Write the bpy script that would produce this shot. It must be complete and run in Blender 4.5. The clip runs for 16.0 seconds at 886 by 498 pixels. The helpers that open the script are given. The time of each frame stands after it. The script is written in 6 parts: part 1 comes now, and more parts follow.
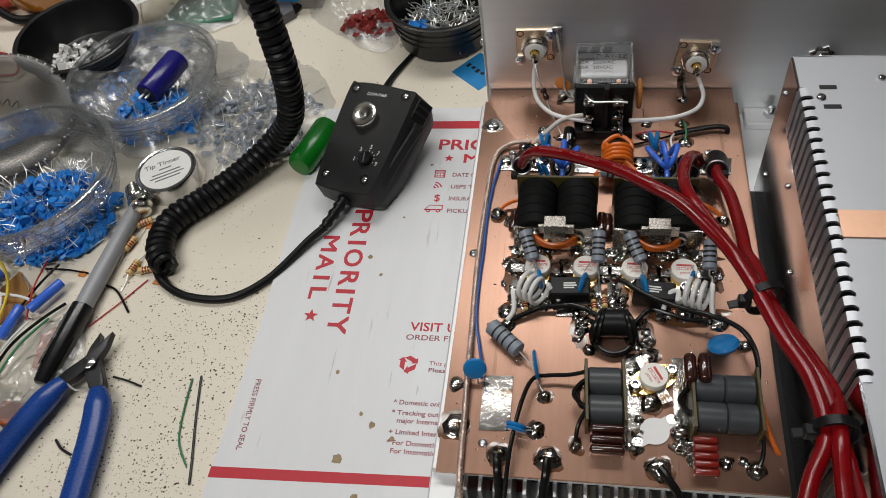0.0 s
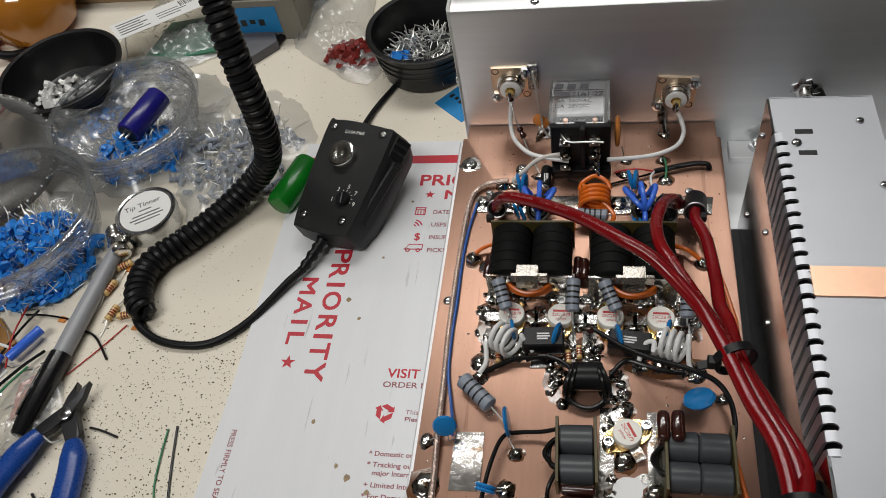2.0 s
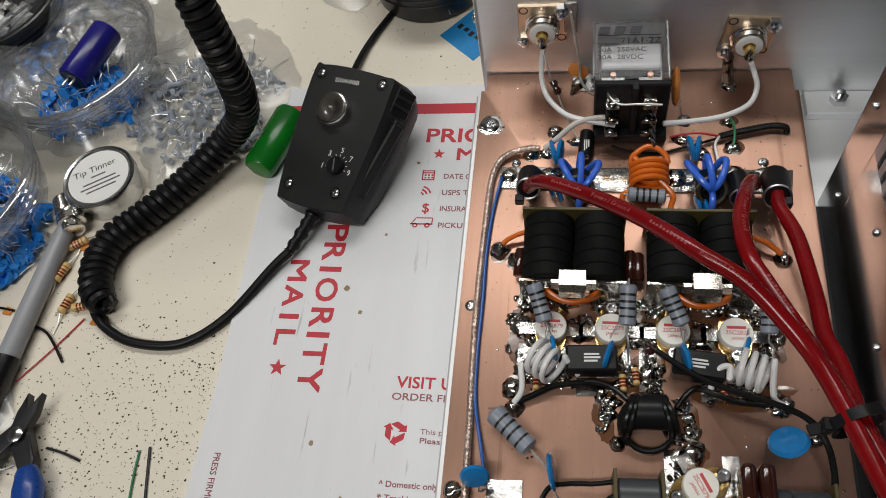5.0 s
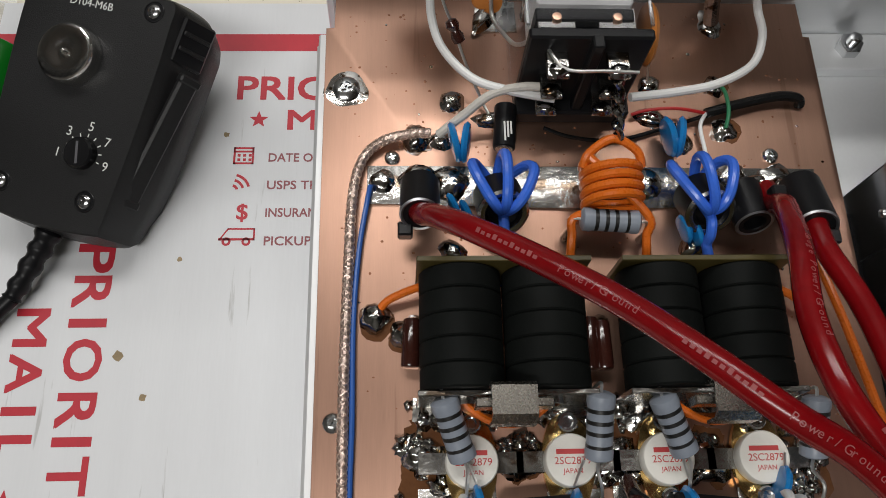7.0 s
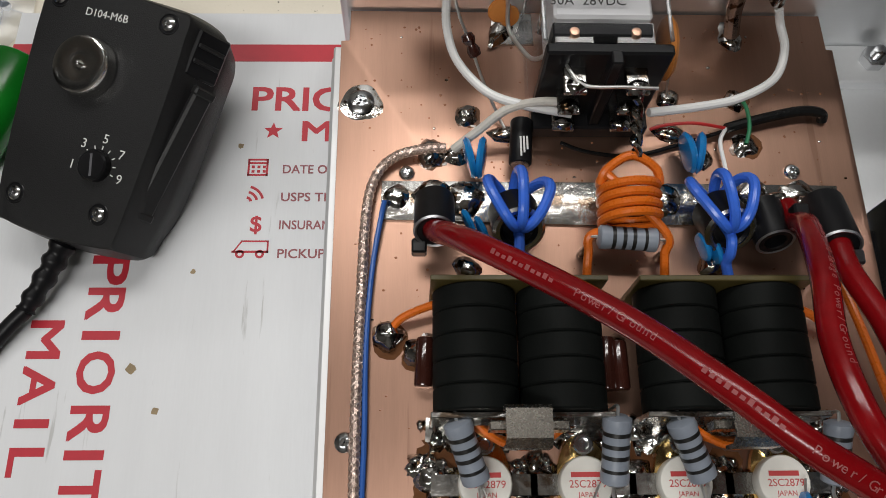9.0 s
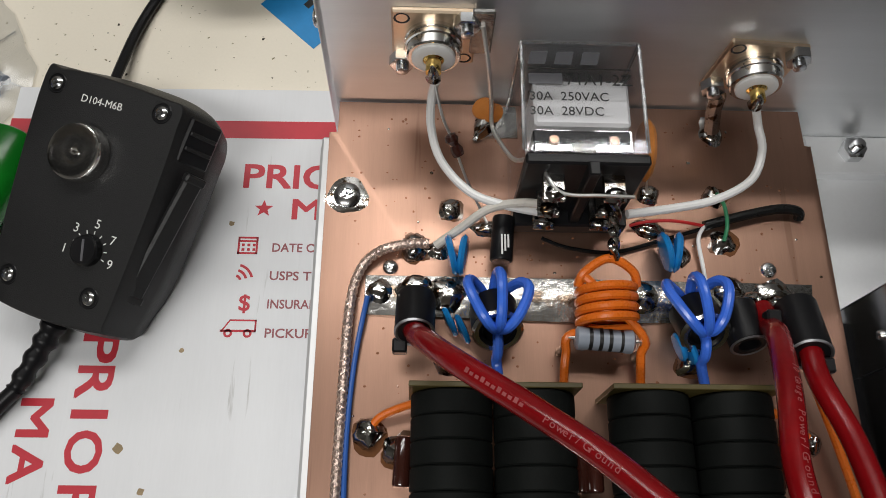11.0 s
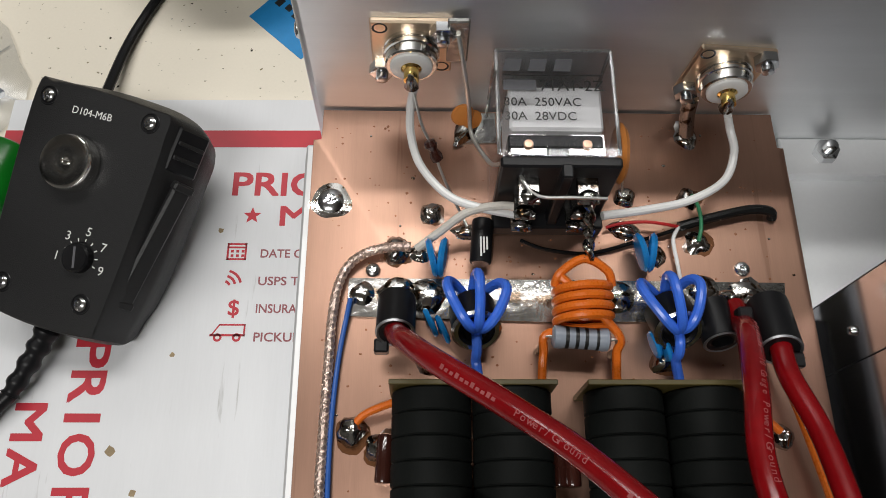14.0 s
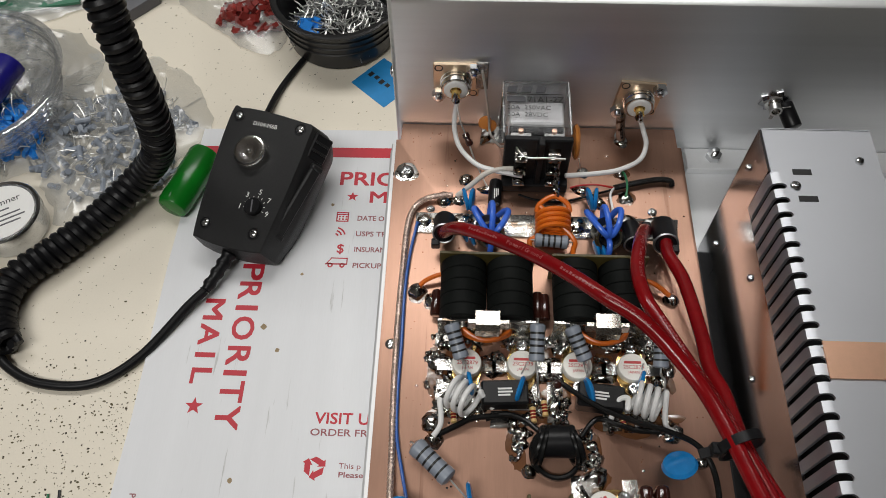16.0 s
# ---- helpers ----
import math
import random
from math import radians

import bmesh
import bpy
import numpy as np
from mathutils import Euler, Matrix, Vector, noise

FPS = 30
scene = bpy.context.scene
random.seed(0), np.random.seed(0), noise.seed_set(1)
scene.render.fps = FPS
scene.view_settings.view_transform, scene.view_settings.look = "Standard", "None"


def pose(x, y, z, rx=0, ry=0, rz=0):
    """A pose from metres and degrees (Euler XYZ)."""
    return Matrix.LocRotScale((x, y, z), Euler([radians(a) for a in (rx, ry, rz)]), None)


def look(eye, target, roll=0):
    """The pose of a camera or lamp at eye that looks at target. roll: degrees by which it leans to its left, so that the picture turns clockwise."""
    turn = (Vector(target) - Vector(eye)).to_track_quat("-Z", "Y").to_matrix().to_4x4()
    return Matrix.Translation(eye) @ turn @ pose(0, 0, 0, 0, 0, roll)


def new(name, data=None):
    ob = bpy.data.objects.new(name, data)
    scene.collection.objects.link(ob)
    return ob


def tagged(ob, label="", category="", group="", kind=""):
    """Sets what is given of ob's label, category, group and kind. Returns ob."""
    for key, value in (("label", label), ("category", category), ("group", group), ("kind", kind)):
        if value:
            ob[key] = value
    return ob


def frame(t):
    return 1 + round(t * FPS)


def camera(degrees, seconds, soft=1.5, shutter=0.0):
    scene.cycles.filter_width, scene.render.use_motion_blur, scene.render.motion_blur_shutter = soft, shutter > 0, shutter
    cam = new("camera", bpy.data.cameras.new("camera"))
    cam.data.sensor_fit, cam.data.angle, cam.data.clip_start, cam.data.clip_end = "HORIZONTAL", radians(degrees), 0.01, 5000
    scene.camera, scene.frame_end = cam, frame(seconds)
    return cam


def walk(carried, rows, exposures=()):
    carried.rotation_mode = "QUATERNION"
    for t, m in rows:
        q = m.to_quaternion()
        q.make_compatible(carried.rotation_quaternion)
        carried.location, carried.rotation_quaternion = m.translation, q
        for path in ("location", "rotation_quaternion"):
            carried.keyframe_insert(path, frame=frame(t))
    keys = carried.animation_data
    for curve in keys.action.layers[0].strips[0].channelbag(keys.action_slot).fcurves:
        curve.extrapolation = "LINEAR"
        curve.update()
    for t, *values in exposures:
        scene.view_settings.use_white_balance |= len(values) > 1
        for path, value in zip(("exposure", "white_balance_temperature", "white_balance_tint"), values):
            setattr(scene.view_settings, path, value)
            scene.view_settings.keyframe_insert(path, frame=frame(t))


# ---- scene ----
cam = camera(58.0, 16.0, 0.9)
PATH = [
    (0, (0.06018, -0.38436, 0.38607), (-0.27584, 0.80545, -1.18601), -10.83),
    (0.5, (0.067, -0.37936, 0.38998), (-0.29085, 0.81737, -1.172), -11.74),
    (1, (0.06895, -0.37203, 0.39196), (-0.30932, 0.8219, -1.16735), -12.13),
    (1.5, (0.07301, -0.36193, 0.39571), (-0.31211, 0.83394, -1.16043), -12.68),
    (2, (0.08187, -0.35577, 0.39211), (-0.30009, 0.82476, -1.17648), -13.53),
    (2.5, (0.08629, -0.34293, 0.39746), (-0.32151, 0.83051, -1.16994), -14.55),
    (3, (0.07695, -0.34508, 0.39979), (-0.35085, 0.82276, -1.16646), -13.39),
    (3.5, (0.07, -0.3628, 0.40852), (-0.47781, 0.74803, -1.16181), -17.8),
    (4, (0.07047, -0.35668, 0.40478), (-0.51201, 0.70028, -1.19007), -19.04),
    (4.5, (0.06083, -0.31849, 0.3902), (-0.471, 0.6521, -1.27566), -19.29),
    (5, (0.05086, -0.27407, 0.35622), (-0.28904, 0.68256, -1.36695), -15.73),
    (5.2, (0.03911, -0.25014, 0.34205), (-0.15708, 0.662, -1.42699), -11.36),
    (7.3, (0.02249, -0.15605, 0.24813), (0.12692, 0.51157, -1.63426), 8.13),
    (7.5, (0.02269, -0.15462, 0.24739), (0.11618, 0.49792, -1.64085), 7.45),
    (8, (0.02351, -0.15498, 0.24919), (0.10225, 0.51808, -1.63252), 6.27),
    (8.5, (0.02386, -0.15573, 0.25001), (0.09748, 0.52162, -1.63035), 5.82),
    (9, (0.02297, -0.15409, 0.25162), (0.08771, 0.54037, -1.62282), 5.14),
    (9.5, (0.02352, -0.14691, 0.25826), (0.08064, 0.56346, -1.61046), 5.02),
    (10, (0.02474, -0.13812, 0.26176), (0.08064, 0.58255, -1.60305), 5.19),
    (12.5, (0.03224, -0.13312, 0.26638), (0.09189, 0.59775, -1.59434), 5.05),
    (13, (0.03222, -0.13514, 0.26751), (0.09122, 0.60611, -1.58912), 4.84),
    (13.5, (0.03334, -0.13633, 0.26776), (0.09131, 0.60638, -1.58832), 4.74),
    (14, (0.03458, -0.13821, 0.26946), (0.08626, 0.60932, -1.58487), 4.03),
    (14.5, (0.02894, -0.15281, 0.30043), (0.09336, 0.71295, -1.50132), 3.13),
    (15, (0.02381, -0.19541, 0.34524), (0.03109, 0.77196, -1.40523), 1.04),
    (15.5, (0.02623, -0.24276, 0.36541), (-0.02713, 0.77343, -1.35637), -0.86),
    (16, (0.03568, -0.28105, 0.37847), (-0.0092, 0.76035, -1.32842), -0.66),
]
walk(cam, [(t, look(eye, target, roll)) for t, eye, target, roll in PATH],
     [(0, 0.10), (5, 0.05), (7.5, 0.12), (10, 0.15), (12.5, 0.30), (14, 0.32), (16, 0.14)])

# ---- light and room ----
world = bpy.data.worlds.new("room_air")
world.use_nodes = True
world.node_tree.nodes["Background"].inputs[0].default_value = (0.75, 0.85, 1.0, 1)
world.node_tree.nodes["Background"].inputs[1].default_value = 0.025
scene.world = world


def tube_lamp(x, y, z, length, width, power, turn):
    lamp = bpy.data.lights.new("fluorescent_light", "AREA")
    lamp.shape, lamp.size, lamp.size_y = "RECTANGLE", length, width
    lamp.energy, lamp.color = power, (1.0, 0.985, 0.955)
    ob = new("fluorescent_light", lamp)
    ob.matrix_world = pose(x, y, z, 0, 0, turn)
    return ob


tube_lamp(-0.15, 0.46, 1.40, 1.5, 0.06, 5.6, 3)
tube_lamp(-0.15, 0.64, 1.40, 1.5, 0.06, 5.6, 3)
tube_lamp(-0.60, -1.05, 1.95, 1.2, 0.30, 22.0, 0)

# ---- materials ----
MM = 0.001
MATS = {}


def material(name, color, rough=0.5, metal=0.0, vary=0.15, scale=300.0, bump=0.0, fine=1500.0, stretch=(1, 1, 1), dirt=None,
             dirt_at=0.62, dirt_scale=60.0, coat=0.0, spec=0.5, island=0.0):
    """A procedural surface: two scales of tone, grain in the gloss, fine relief, and stains with a shape of their own."""
    m = bpy.data.materials.new(name)
    m.use_nodes = True
    nt = m.node_tree
    b = nt.nodes["Principled BSDF"]
    b.inputs["Metallic"].default_value = metal
    b.inputs["Coat Weight"].default_value = coat
    b.inputs["Coat Roughness"].default_value = 0.08
    b.inputs["Specular IOR Level"].default_value = spec
    tc = nt.nodes.new("ShaderNodeTexCoord")
    mp = nt.nodes.new("ShaderNodeMapping")
    mp.inputs["Scale"].default_value = stretch
    nt.links.new(tc.outputs["Object"], mp.inputs["Vector"])

    def noise_at(s, detail=3.0):
        n = nt.nodes.new("ShaderNodeTexNoise")
        n.inputs["Scale"].default_value, n.inputs["Detail"].default_value = s, detail
        nt.links.new(mp.outputs["Vector"], n.inputs["Vector"])
        return n.outputs["Fac"]

    def maths(op, a, bb):
        n = nt.nodes.new("ShaderNodeMath")
        n.operation = op
        for i, v in enumerate((a, bb)):
            if isinstance(v, (int, float)):
                n.inputs[i].default_value = v
            else:
                nt.links.new(v, n.inputs[i])
        return n.outputs[0]

    big, small = noise_at(scale), noise_at(fine)
    tone = maths("ADD", maths("MULTIPLY", maths("SUBTRACT", big, 0.5), vary * 2), maths("MULTIPLY", maths("SUBTRACT", small, 0.5), vary))
    if island:
        info = nt.nodes.new("ShaderNodeNewGeometry")
        tone = maths("ADD", tone, maths("MULTIPLY", maths("SUBTRACT", info.outputs["Random Per Island"], 0.5), island))
    hsv = nt.nodes.new("ShaderNodeHueSaturation")
    hsv.inputs["Color"].default_value = (*color, 1)
    nt.links.new(maths("ADD", tone, 1.0), hsv.inputs["Value"])
    out = hsv.outputs["Color"]
    if dirt:
        spots = noise_at(dirt_scale, 6.0)
        ramp = nt.nodes.new("ShaderNodeMapRange")
        ramp.inputs["From Min"].default_value, ramp.inputs["From Max"].default_value = dirt_at, dirt_at + 0.06
        nt.links.new(spots, ramp.inputs["Value"])
        mix = nt.nodes.new("ShaderNodeMixRGB")
        mix.inputs["Color2"].default_value = (*dirt, 1)
        nt.links.new(ramp.outputs["Result"], mix.inputs["Fac"])
        nt.links.new(out, mix.inputs["Color1"])
        out = mix.outputs["Color"]
    nt.links.new(out, b.inputs["Base Color"])
    nt.links.new(maths("ADD", maths("MULTIPLY", maths("SUBTRACT", small, 0.5), 0.25 * rough), rough), b.inputs["Roughness"])
    if bump:
        bp = nt.nodes.new("ShaderNodeBump")
        bp.inputs["Strength"].default_value, bp.inputs["Distance"].default_value = bump, 0.0004
        nt.links.new(small, bp.inputs["Height"])
        nt.links.new(bp.outputs["Normal"], b.inputs["Normal"])
    MATS[name] = m
    return m


def clear(name, tint, haze=0.08, gloss=0.16, rough=0.08, edge=0.34):
    """Thin clear plastic: mostly see-through, a little milky, with a gloss that grows at grazing angles."""
    m = bpy.data.materials.new(name)
    m.use_nodes = True
    nt = m.node_tree
    nt.nodes.clear()
    out = nt.nodes.new("ShaderNodeOutputMaterial")
    see, milk, shine = (nt.nodes.new("ShaderNodeBsdf" + k) for k in ("Transparent", "Diffuse", "Glossy"))
    see.inputs["Color"].default_value = (*tint, 1)
    milk.inputs["Color"].default_value = (0.75, 0.77, 0.78, 1)
    shine.inputs["Roughness"].default_value = rough
    a, b = nt.nodes.new("ShaderNodeMixShader"), nt.nodes.new("ShaderNodeMixShader")
    n = nt.nodes.new("ShaderNodeTexNoise")
    n.inputs["Scale"].default_value = 35
    tc = nt.nodes.new("ShaderNodeTexCoord")
    nt.links.new(tc.outputs["Object"], n.inputs["Vector"])
    k = nt.nodes.new("ShaderNodeMath")
    k.operation = "MULTIPLY"
    k.inputs[1].default_value = haze * 2
    nt.links.new(n.outputs["Fac"], k.inputs[0])
    nt.links.new(k.outputs[0], a.inputs["Fac"])
    nt.links.new(see.outputs[0], a.inputs[1])
    nt.links.new(milk.outputs[0], a.inputs[2])
    lw = nt.nodes.new("ShaderNodeLayerWeight")
    lw.inputs["Blend"].default_value = 0.35
    g = nt.nodes.new("ShaderNodeMath")
    g.operation = "MULTIPLY_ADD"
    g.inputs[1].default_value, g.inputs[2].default_value = edge, gloss * 0.25
    nt.links.new(lw.outputs["Fresnel"], g.inputs[0])
    nt.links.new(g.outputs[0], b.inputs["Fac"])
    nt.links.new(a.outputs[0], b.inputs[1])
    nt.links.new(shine.outputs[0], b.inputs[2])
    nt.links.new(b.outputs[0], out.inputs["Surface"])
    MATS[name] = m
    return m


material("bench", (0.76, 0.70, 0.585), 0.42, vary=0.06, scale=9, fine=900, bump=0.08, dirt=(0.16, 0.13, 0.05), dirt_at=0.67, dirt_scale=420)
material("carton", (0.74, 0.75, 0.77), 0.5, vary=0.05, scale=14, fine=260, bump=0.06, stretch=(6, 0.5, 1), dirt=(0.52, 0.52, 0.52), dirt_at=0.675, dirt_scale=60)
material("red_ink", (0.50, 0.018, 0.035), 0.5, vary=0.1)
material("grey_ink", (0.30, 0.09, 0.10), 0.55, vary=0.1)
material("stain", (0.30, 0.22, 0.12), 0.6, vary=0.4, scale=200)
material("copper", (0.44, 0.262, 0.192), 0.38, 1.0, vary=0.16, scale=22, fine=420, bump=0.035, stretch=(9, 0.4, 1), dirt=(0.34, 0.195, 0.14), dirt_at=0.66, dirt_scale=34)
material("copper_edge", (0.35, 0.30, 0.12), 0.6, vary=0.2)
material("clip_nickel", (0.46, 0.43, 0.385), 0.27, 1.0, vary=0.1, scale=60)
material("strand", (0.80, 0.66, 0.58), 0.4, 0.9, vary=0.1)
material("grime", (0.045, 0.035, 0.022), 0.7, vary=0.3, island=1.0)
material("copper_foil", (0.85, 0.52, 0.36), 0.38, 1.0, vary=0.05)
material("fibreglass", (0.075, 0.058, 0.016), 0.45, vary=0.2)
material("fibre_tan", (0.34, 0.17, 0.05), 0.45, vary=0.25, scale=80)
material("aluminium", (0.80, 0.81, 0.82), 0.42, 0.95, vary=0.07, scale=18, fine=700, bump=0.03, stretch=(0.15, 1, 8))
material("aluminium_sheet", (0.84, 0.85, 0.86), 0.60, 0.7, vary=0.06, scale=25, fine=700, bump=0.02)
material("zinc_sheet", (0.56, 0.575, 0.61), 0.5, 1.0, vary=0.05, scale=30, fine=600, bump=0.015)
material("heatsink_metal", (0.45, 0.46, 0.48), 0.4, 1.0, vary=0.1)
# Flat black that holds the shade of gaps, hollows and vent slots.
material("gap_black", (0.012, 0.012, 0.013), 0.55, vary=0.2)
material("solder", (0.46, 0.45, 0.43), 0.15, 1.0, vary=0.3, scale=170, fine=900, bump=0.2, dirt=(0.09, 0.055, 0.03), dirt_at=0.56, dirt_scale=330)
material("tinned", (0.44, 0.43, 0.41), 0.26, 1.0, vary=0.3, scale=110, fine=260, bump=1.0, dirt=(0.20, 0.15, 0.11), dirt_at=0.60, dirt_scale=130)
material("flux", (0.13, 0.055, 0.024), 0.15, vary=0.3, scale=200, coat=0.5)
material("flux_drop", (0.30, 0.13, 0.07), 0.08, vary=0.2, coat=0.6)
material("nickel", (0.78, 0.77, 0.74), 0.16, 1.0, vary=0.08)
# Same metal as zinc_sheet; the sides' dark reflections are put into its colour.
material("zinc_dark_side", (0.44, 0.44, 0.46), 0.16, 1.0, vary=0.08, scale=40, fine=600, bump=0.02)
material("steel", (0.60, 0.61, 0.62), 0.2, 1.0, vary=0.1)
material("dark_steel", (0.035, 0.035, 0.038), 0.35, 0.6, vary=0.3, scale=90)
material("brass", (0.80, 0.55, 0.22), 0.2, 1.0, vary=0.1)
material("flange_brass", (0.86, 0.68, 0.50), 0.38, 1.0, vary=0.1)
material("gold", (0.85, 0.60, 0.20), 0.18, 1.0, vary=0.1)
material("ferrite", (0.006, 0.007, 0.0065), 0.6, vary=0.25, scale=120, fine=1500, bump=0.10, spec=0.10)
material("ferrite_grey", (0.055, 0.06, 0.066), 0.36, vary=0.2, scale=120, bump=0.05)
material("bead_black", (0.006, 0.006, 0.007), 0.36, vary=0.2, spec=0.3)
material("mic_plastic", (0.014, 0.014, 0.0145), 0.42, vary=0.3, scale=900, fine=2600, bump=0.25, spec=0.32)
material("rubber", (0.007, 0.007, 0.008), 0.38, vary=0.2, scale=400, bump=0.04, spec=0.22)
material("black_wire", (0.008, 0.008, 0.008), 0.25, vary=0.2, spec=0.25)
material("red_cable", (0.19, 0.003, 0.005), 0.19, vary=0.4, scale=45, fine=400, spec=0.4)
material("red_thin", (0.45, 0.02, 0.02), 0.35, vary=0.1)
material("white_ptfe", (0.78, 0.78, 0.77), 0.3, vary=0.05)
material("milky_ptfe", (0.60, 0.57, 0.52), 0.25, vary=0.2, scale=300)
material("orange_wire", (0.66, 0.14, 0.012), 0.28, vary=0.12)
material("blue_wire", (0.045, 0.15, 0.68), 0.25, vary=0.15)
material("blue_thin", (0.03, 0.11, 0.40), 0.3, vary=0.1)
material("yellow_wire", (0.70, 0.50, 0.03), 0.35, vary=0.1)
material("green_wire", (0.03, 0.20, 0.09), 0.4, vary=0.2)
material("braid", (0.60, 0.46, 0.40), 0.35, 0.9, vary=0.5, scale=900, fine=2000, bump=0.6)
material("disc_blue", (0.012, 0.20, 0.52), 0.2, vary=0.15, coat=0.4)
material("mica_red", (0.20, 0.016, 0.010), 0.16, vary=0.2, coat=0.6)
material("mica_brown", (0.035, 0.010, 0.007), 0.14, vary=0.2, coat=0.6)
material("disc_orange", (0.60, 0.22, 0.05), 0.35, vary=0.1)
material("resistor_grey", (0.24, 0.27, 0.32), 0.38, vary=0.08, scale=400, bump=0.05)
material("resistor_tan", (0.62, 0.42, 0.16), 0.35, vary=0.1)
material("band_black", (0.01, 0.01, 0.01), 0.4, vary=0.1)
material("ceramic", (0.82, 0.80, 0.74), 0.35, vary=0.05, bump=0.05)
material("mark_red", (0.55, 0.06, 0.06), 0.5, vary=0.1)
material("pad_white", (0.80, 0.80, 0.80), 0.5, vary=0.03)
material("chip_black", (0.009, 0.009, 0.010), 0.34, vary=0.2, spec=0.2)
material("print_white", (0.75, 0.75, 0.73), 0.5, vary=0.1)
material("print_black", (0.015, 0.015, 0.015), 0.5, vary=0.1)
material("print_grey", (0.10, 0.10, 0.11), 0.5, vary=0.1)
material("label_paper", (0.80, 0.80, 0.78), 0.5, vary=0.04, scale=60)
material("green_cap", (0.006, 0.17, 0.014), 0.25, vary=0.2, scale=80)
material("blue_grip", (0.010, 0.055, 0.27), 0.28, vary=0.12, scale=90, fine=900, bump=0.08)
material("pen_grey", (0.30, 0.31, 0.33), 0.35, vary=0.05)
material("pen_black", (0.008, 0.008, 0.009), 0.22, vary=0.1)
material("tape_blue", (0.012, 0.22, 0.52), 0.55, vary=0.12, scale=200, bump=0.1)
material("spool_blue", (0.012, 0.12, 0.62), 0.4, vary=0.05)
material("spool_white", (0.72, 0.73, 0.74), 0.35, vary=0.05)
material("solder_wire", (0.50, 0.50, 0.50), 0.22, 1.0, vary=0.15, fine=1800, bump=0.3)
material("bowl_blue", (0.025, 0.10, 0.34), 0.3, vary=0.1, scale=50)
material("bowl_black", (0.010, 0.010, 0.011), 0.3, vary=0.2, scale=70, bump=0.05)
material("print_pink", (0.30, 0.07, 0.07), 0.5, vary=0.2)
material("amber", (0.42, 0.16, 0.02), 0.10, vary=0.2, scale=40, coat=0.8)
material("cap_blue", (0.018, 0.22, 0.66), 0.45, vary=0.2, island=0.5)
material("lead_wire", (0.82, 0.82, 0.80), 0.42, 1.0, vary=0.1)
material("elco_blue", (0.012, 0.010, 0.17), 0.25, vary=0.1)
material("coral", (0.75, 0.09, 0.07), 0.35, vary=0.1)
material("scrap_mix", (0.35, 0.30, 0.26), 0.4, vary=0.3, island=1.2)
material("green_tint", (0.03, 0.16, 0.09), 0.4, vary=0.3, scale=60)
material("red_parts", (0.22, 0.025, 0.02), 0.4, vary=0.2, island=0.6)
material("cardboard", (0.33, 0.23, 0.13), 0.6, vary=0.15, scale=40)
material("drawer_grey", (0.20, 0.19, 0.16), 0.4, vary=0.15, scale=50)
material("wall_paint", (0.15, 0.142, 0.13), 0.7, vary=0.06, scale=3)
material("ceiling_paint", (0.20, 0.15, 0.11), 0.7, vary=0.04, scale=3)
material("floor_vinyl", (0.25, 0.23, 0.21), 0.5, vary=0.15, scale=6)
material("brown_board", (0.16, 0.05, 0.03), 0.4, vary=0.2, scale=60)
material("pink_foam", (0.62, 0.33, 0.27), 0.4, vary=0.15, scale=90)
clear("clear_bag", (0.93, 0.93, 0.92), 0.20, 0.3, 0.26, 0.22)
clear("clear_tub", (0.92, 0.93, 0.94), 0.08, 0.7, 0.06)
clear("relay_clear", (0.97, 0.97, 0.98), 0.004, 0.06, 0.04, 0.14)
clear("relay_edge", (0.90, 0.91, 0.92), 0.10, 1.0, 0.08, 0.5)
clear("grey_lid", (0.50, 0.48, 0.45), 0.06, 0.1, 0.22)


# ---- shapes, all in millimetres ----
LAY = Matrix()  # how the things of the current group lie: set for the loose things on the bench


def V(*a):
    return Vector(a)


def link(name, bm, mat, parent=None, label="", smooth=True, scale=MM):
    me = bpy.data.meshes.new(name)
    bmesh.ops.transform(bm, matrix=Matrix.Scale(scale, 4) @ LAY, verts=bm.verts)
    bm.normal_update()
    if smooth:
        for f in bm.faces:
            f.smooth = True
        for e in bm.edges:
            if len(e.link_faces) == 2 and e.calc_face_angle(0) > 0.6:
                e.smooth = False
    bm.to_mesh(me)
    bm.free()
    me.materials.append(MATS[mat])
    ob = new(name, me)
    if parent is not None:
        ob.parent = parent
    if label:
        ob["label"] = label
    return ob


def part(name, bm, mat, parent, label="", smooth=True):
    return link(name, bm, mat, parent, label, smooth)


def thing(name, label, category, group="", at=(0, 0, 0)):
    e = new(name)
    e.empty_display_size = 0.005
    return tagged(e, label, category, group)


def solo(name, bm, mat, label, category, group="", kind=""):
    return tagged(link(name, bm, mat), label, category, group, kind)


def box(bm, x0, y0, z0, x1, y1, z1, bevel=0.0, m=None, seg=1):
    r = bmesh.ops.create_cube(bm, size=1)
    vs = r["verts"]
    for v in vs:
        v.co = Vector(((x0 + x1) / 2 + v.co.x * (x1 - x0), (y0 + y1) / 2 + v.co.y * (y1 - y0), (z0 + z1) / 2 + v.co.z * (z1 - z0)))
    if bevel:
        es = list({e for v in vs for e in v.link_edges})
        r = bmesh.ops.bevel(bm, geom=es, offset=bevel, segments=seg, affect="EDGES", profile=0.5)
        vs = list({v for f in r["faces"] for v in f.verts} | {v for v in vs if v.is_valid})
    if m is not None:
        bmesh.ops.transform(bm, matrix=m, verts=vs)
    return bm


def axis_matrix(p, q):
    p, q = Vector(p), Vector(q)
    return Matrix.Translation(p) @ (q - p).to_track_quat("Z", "Y").to_matrix().to_4x4()


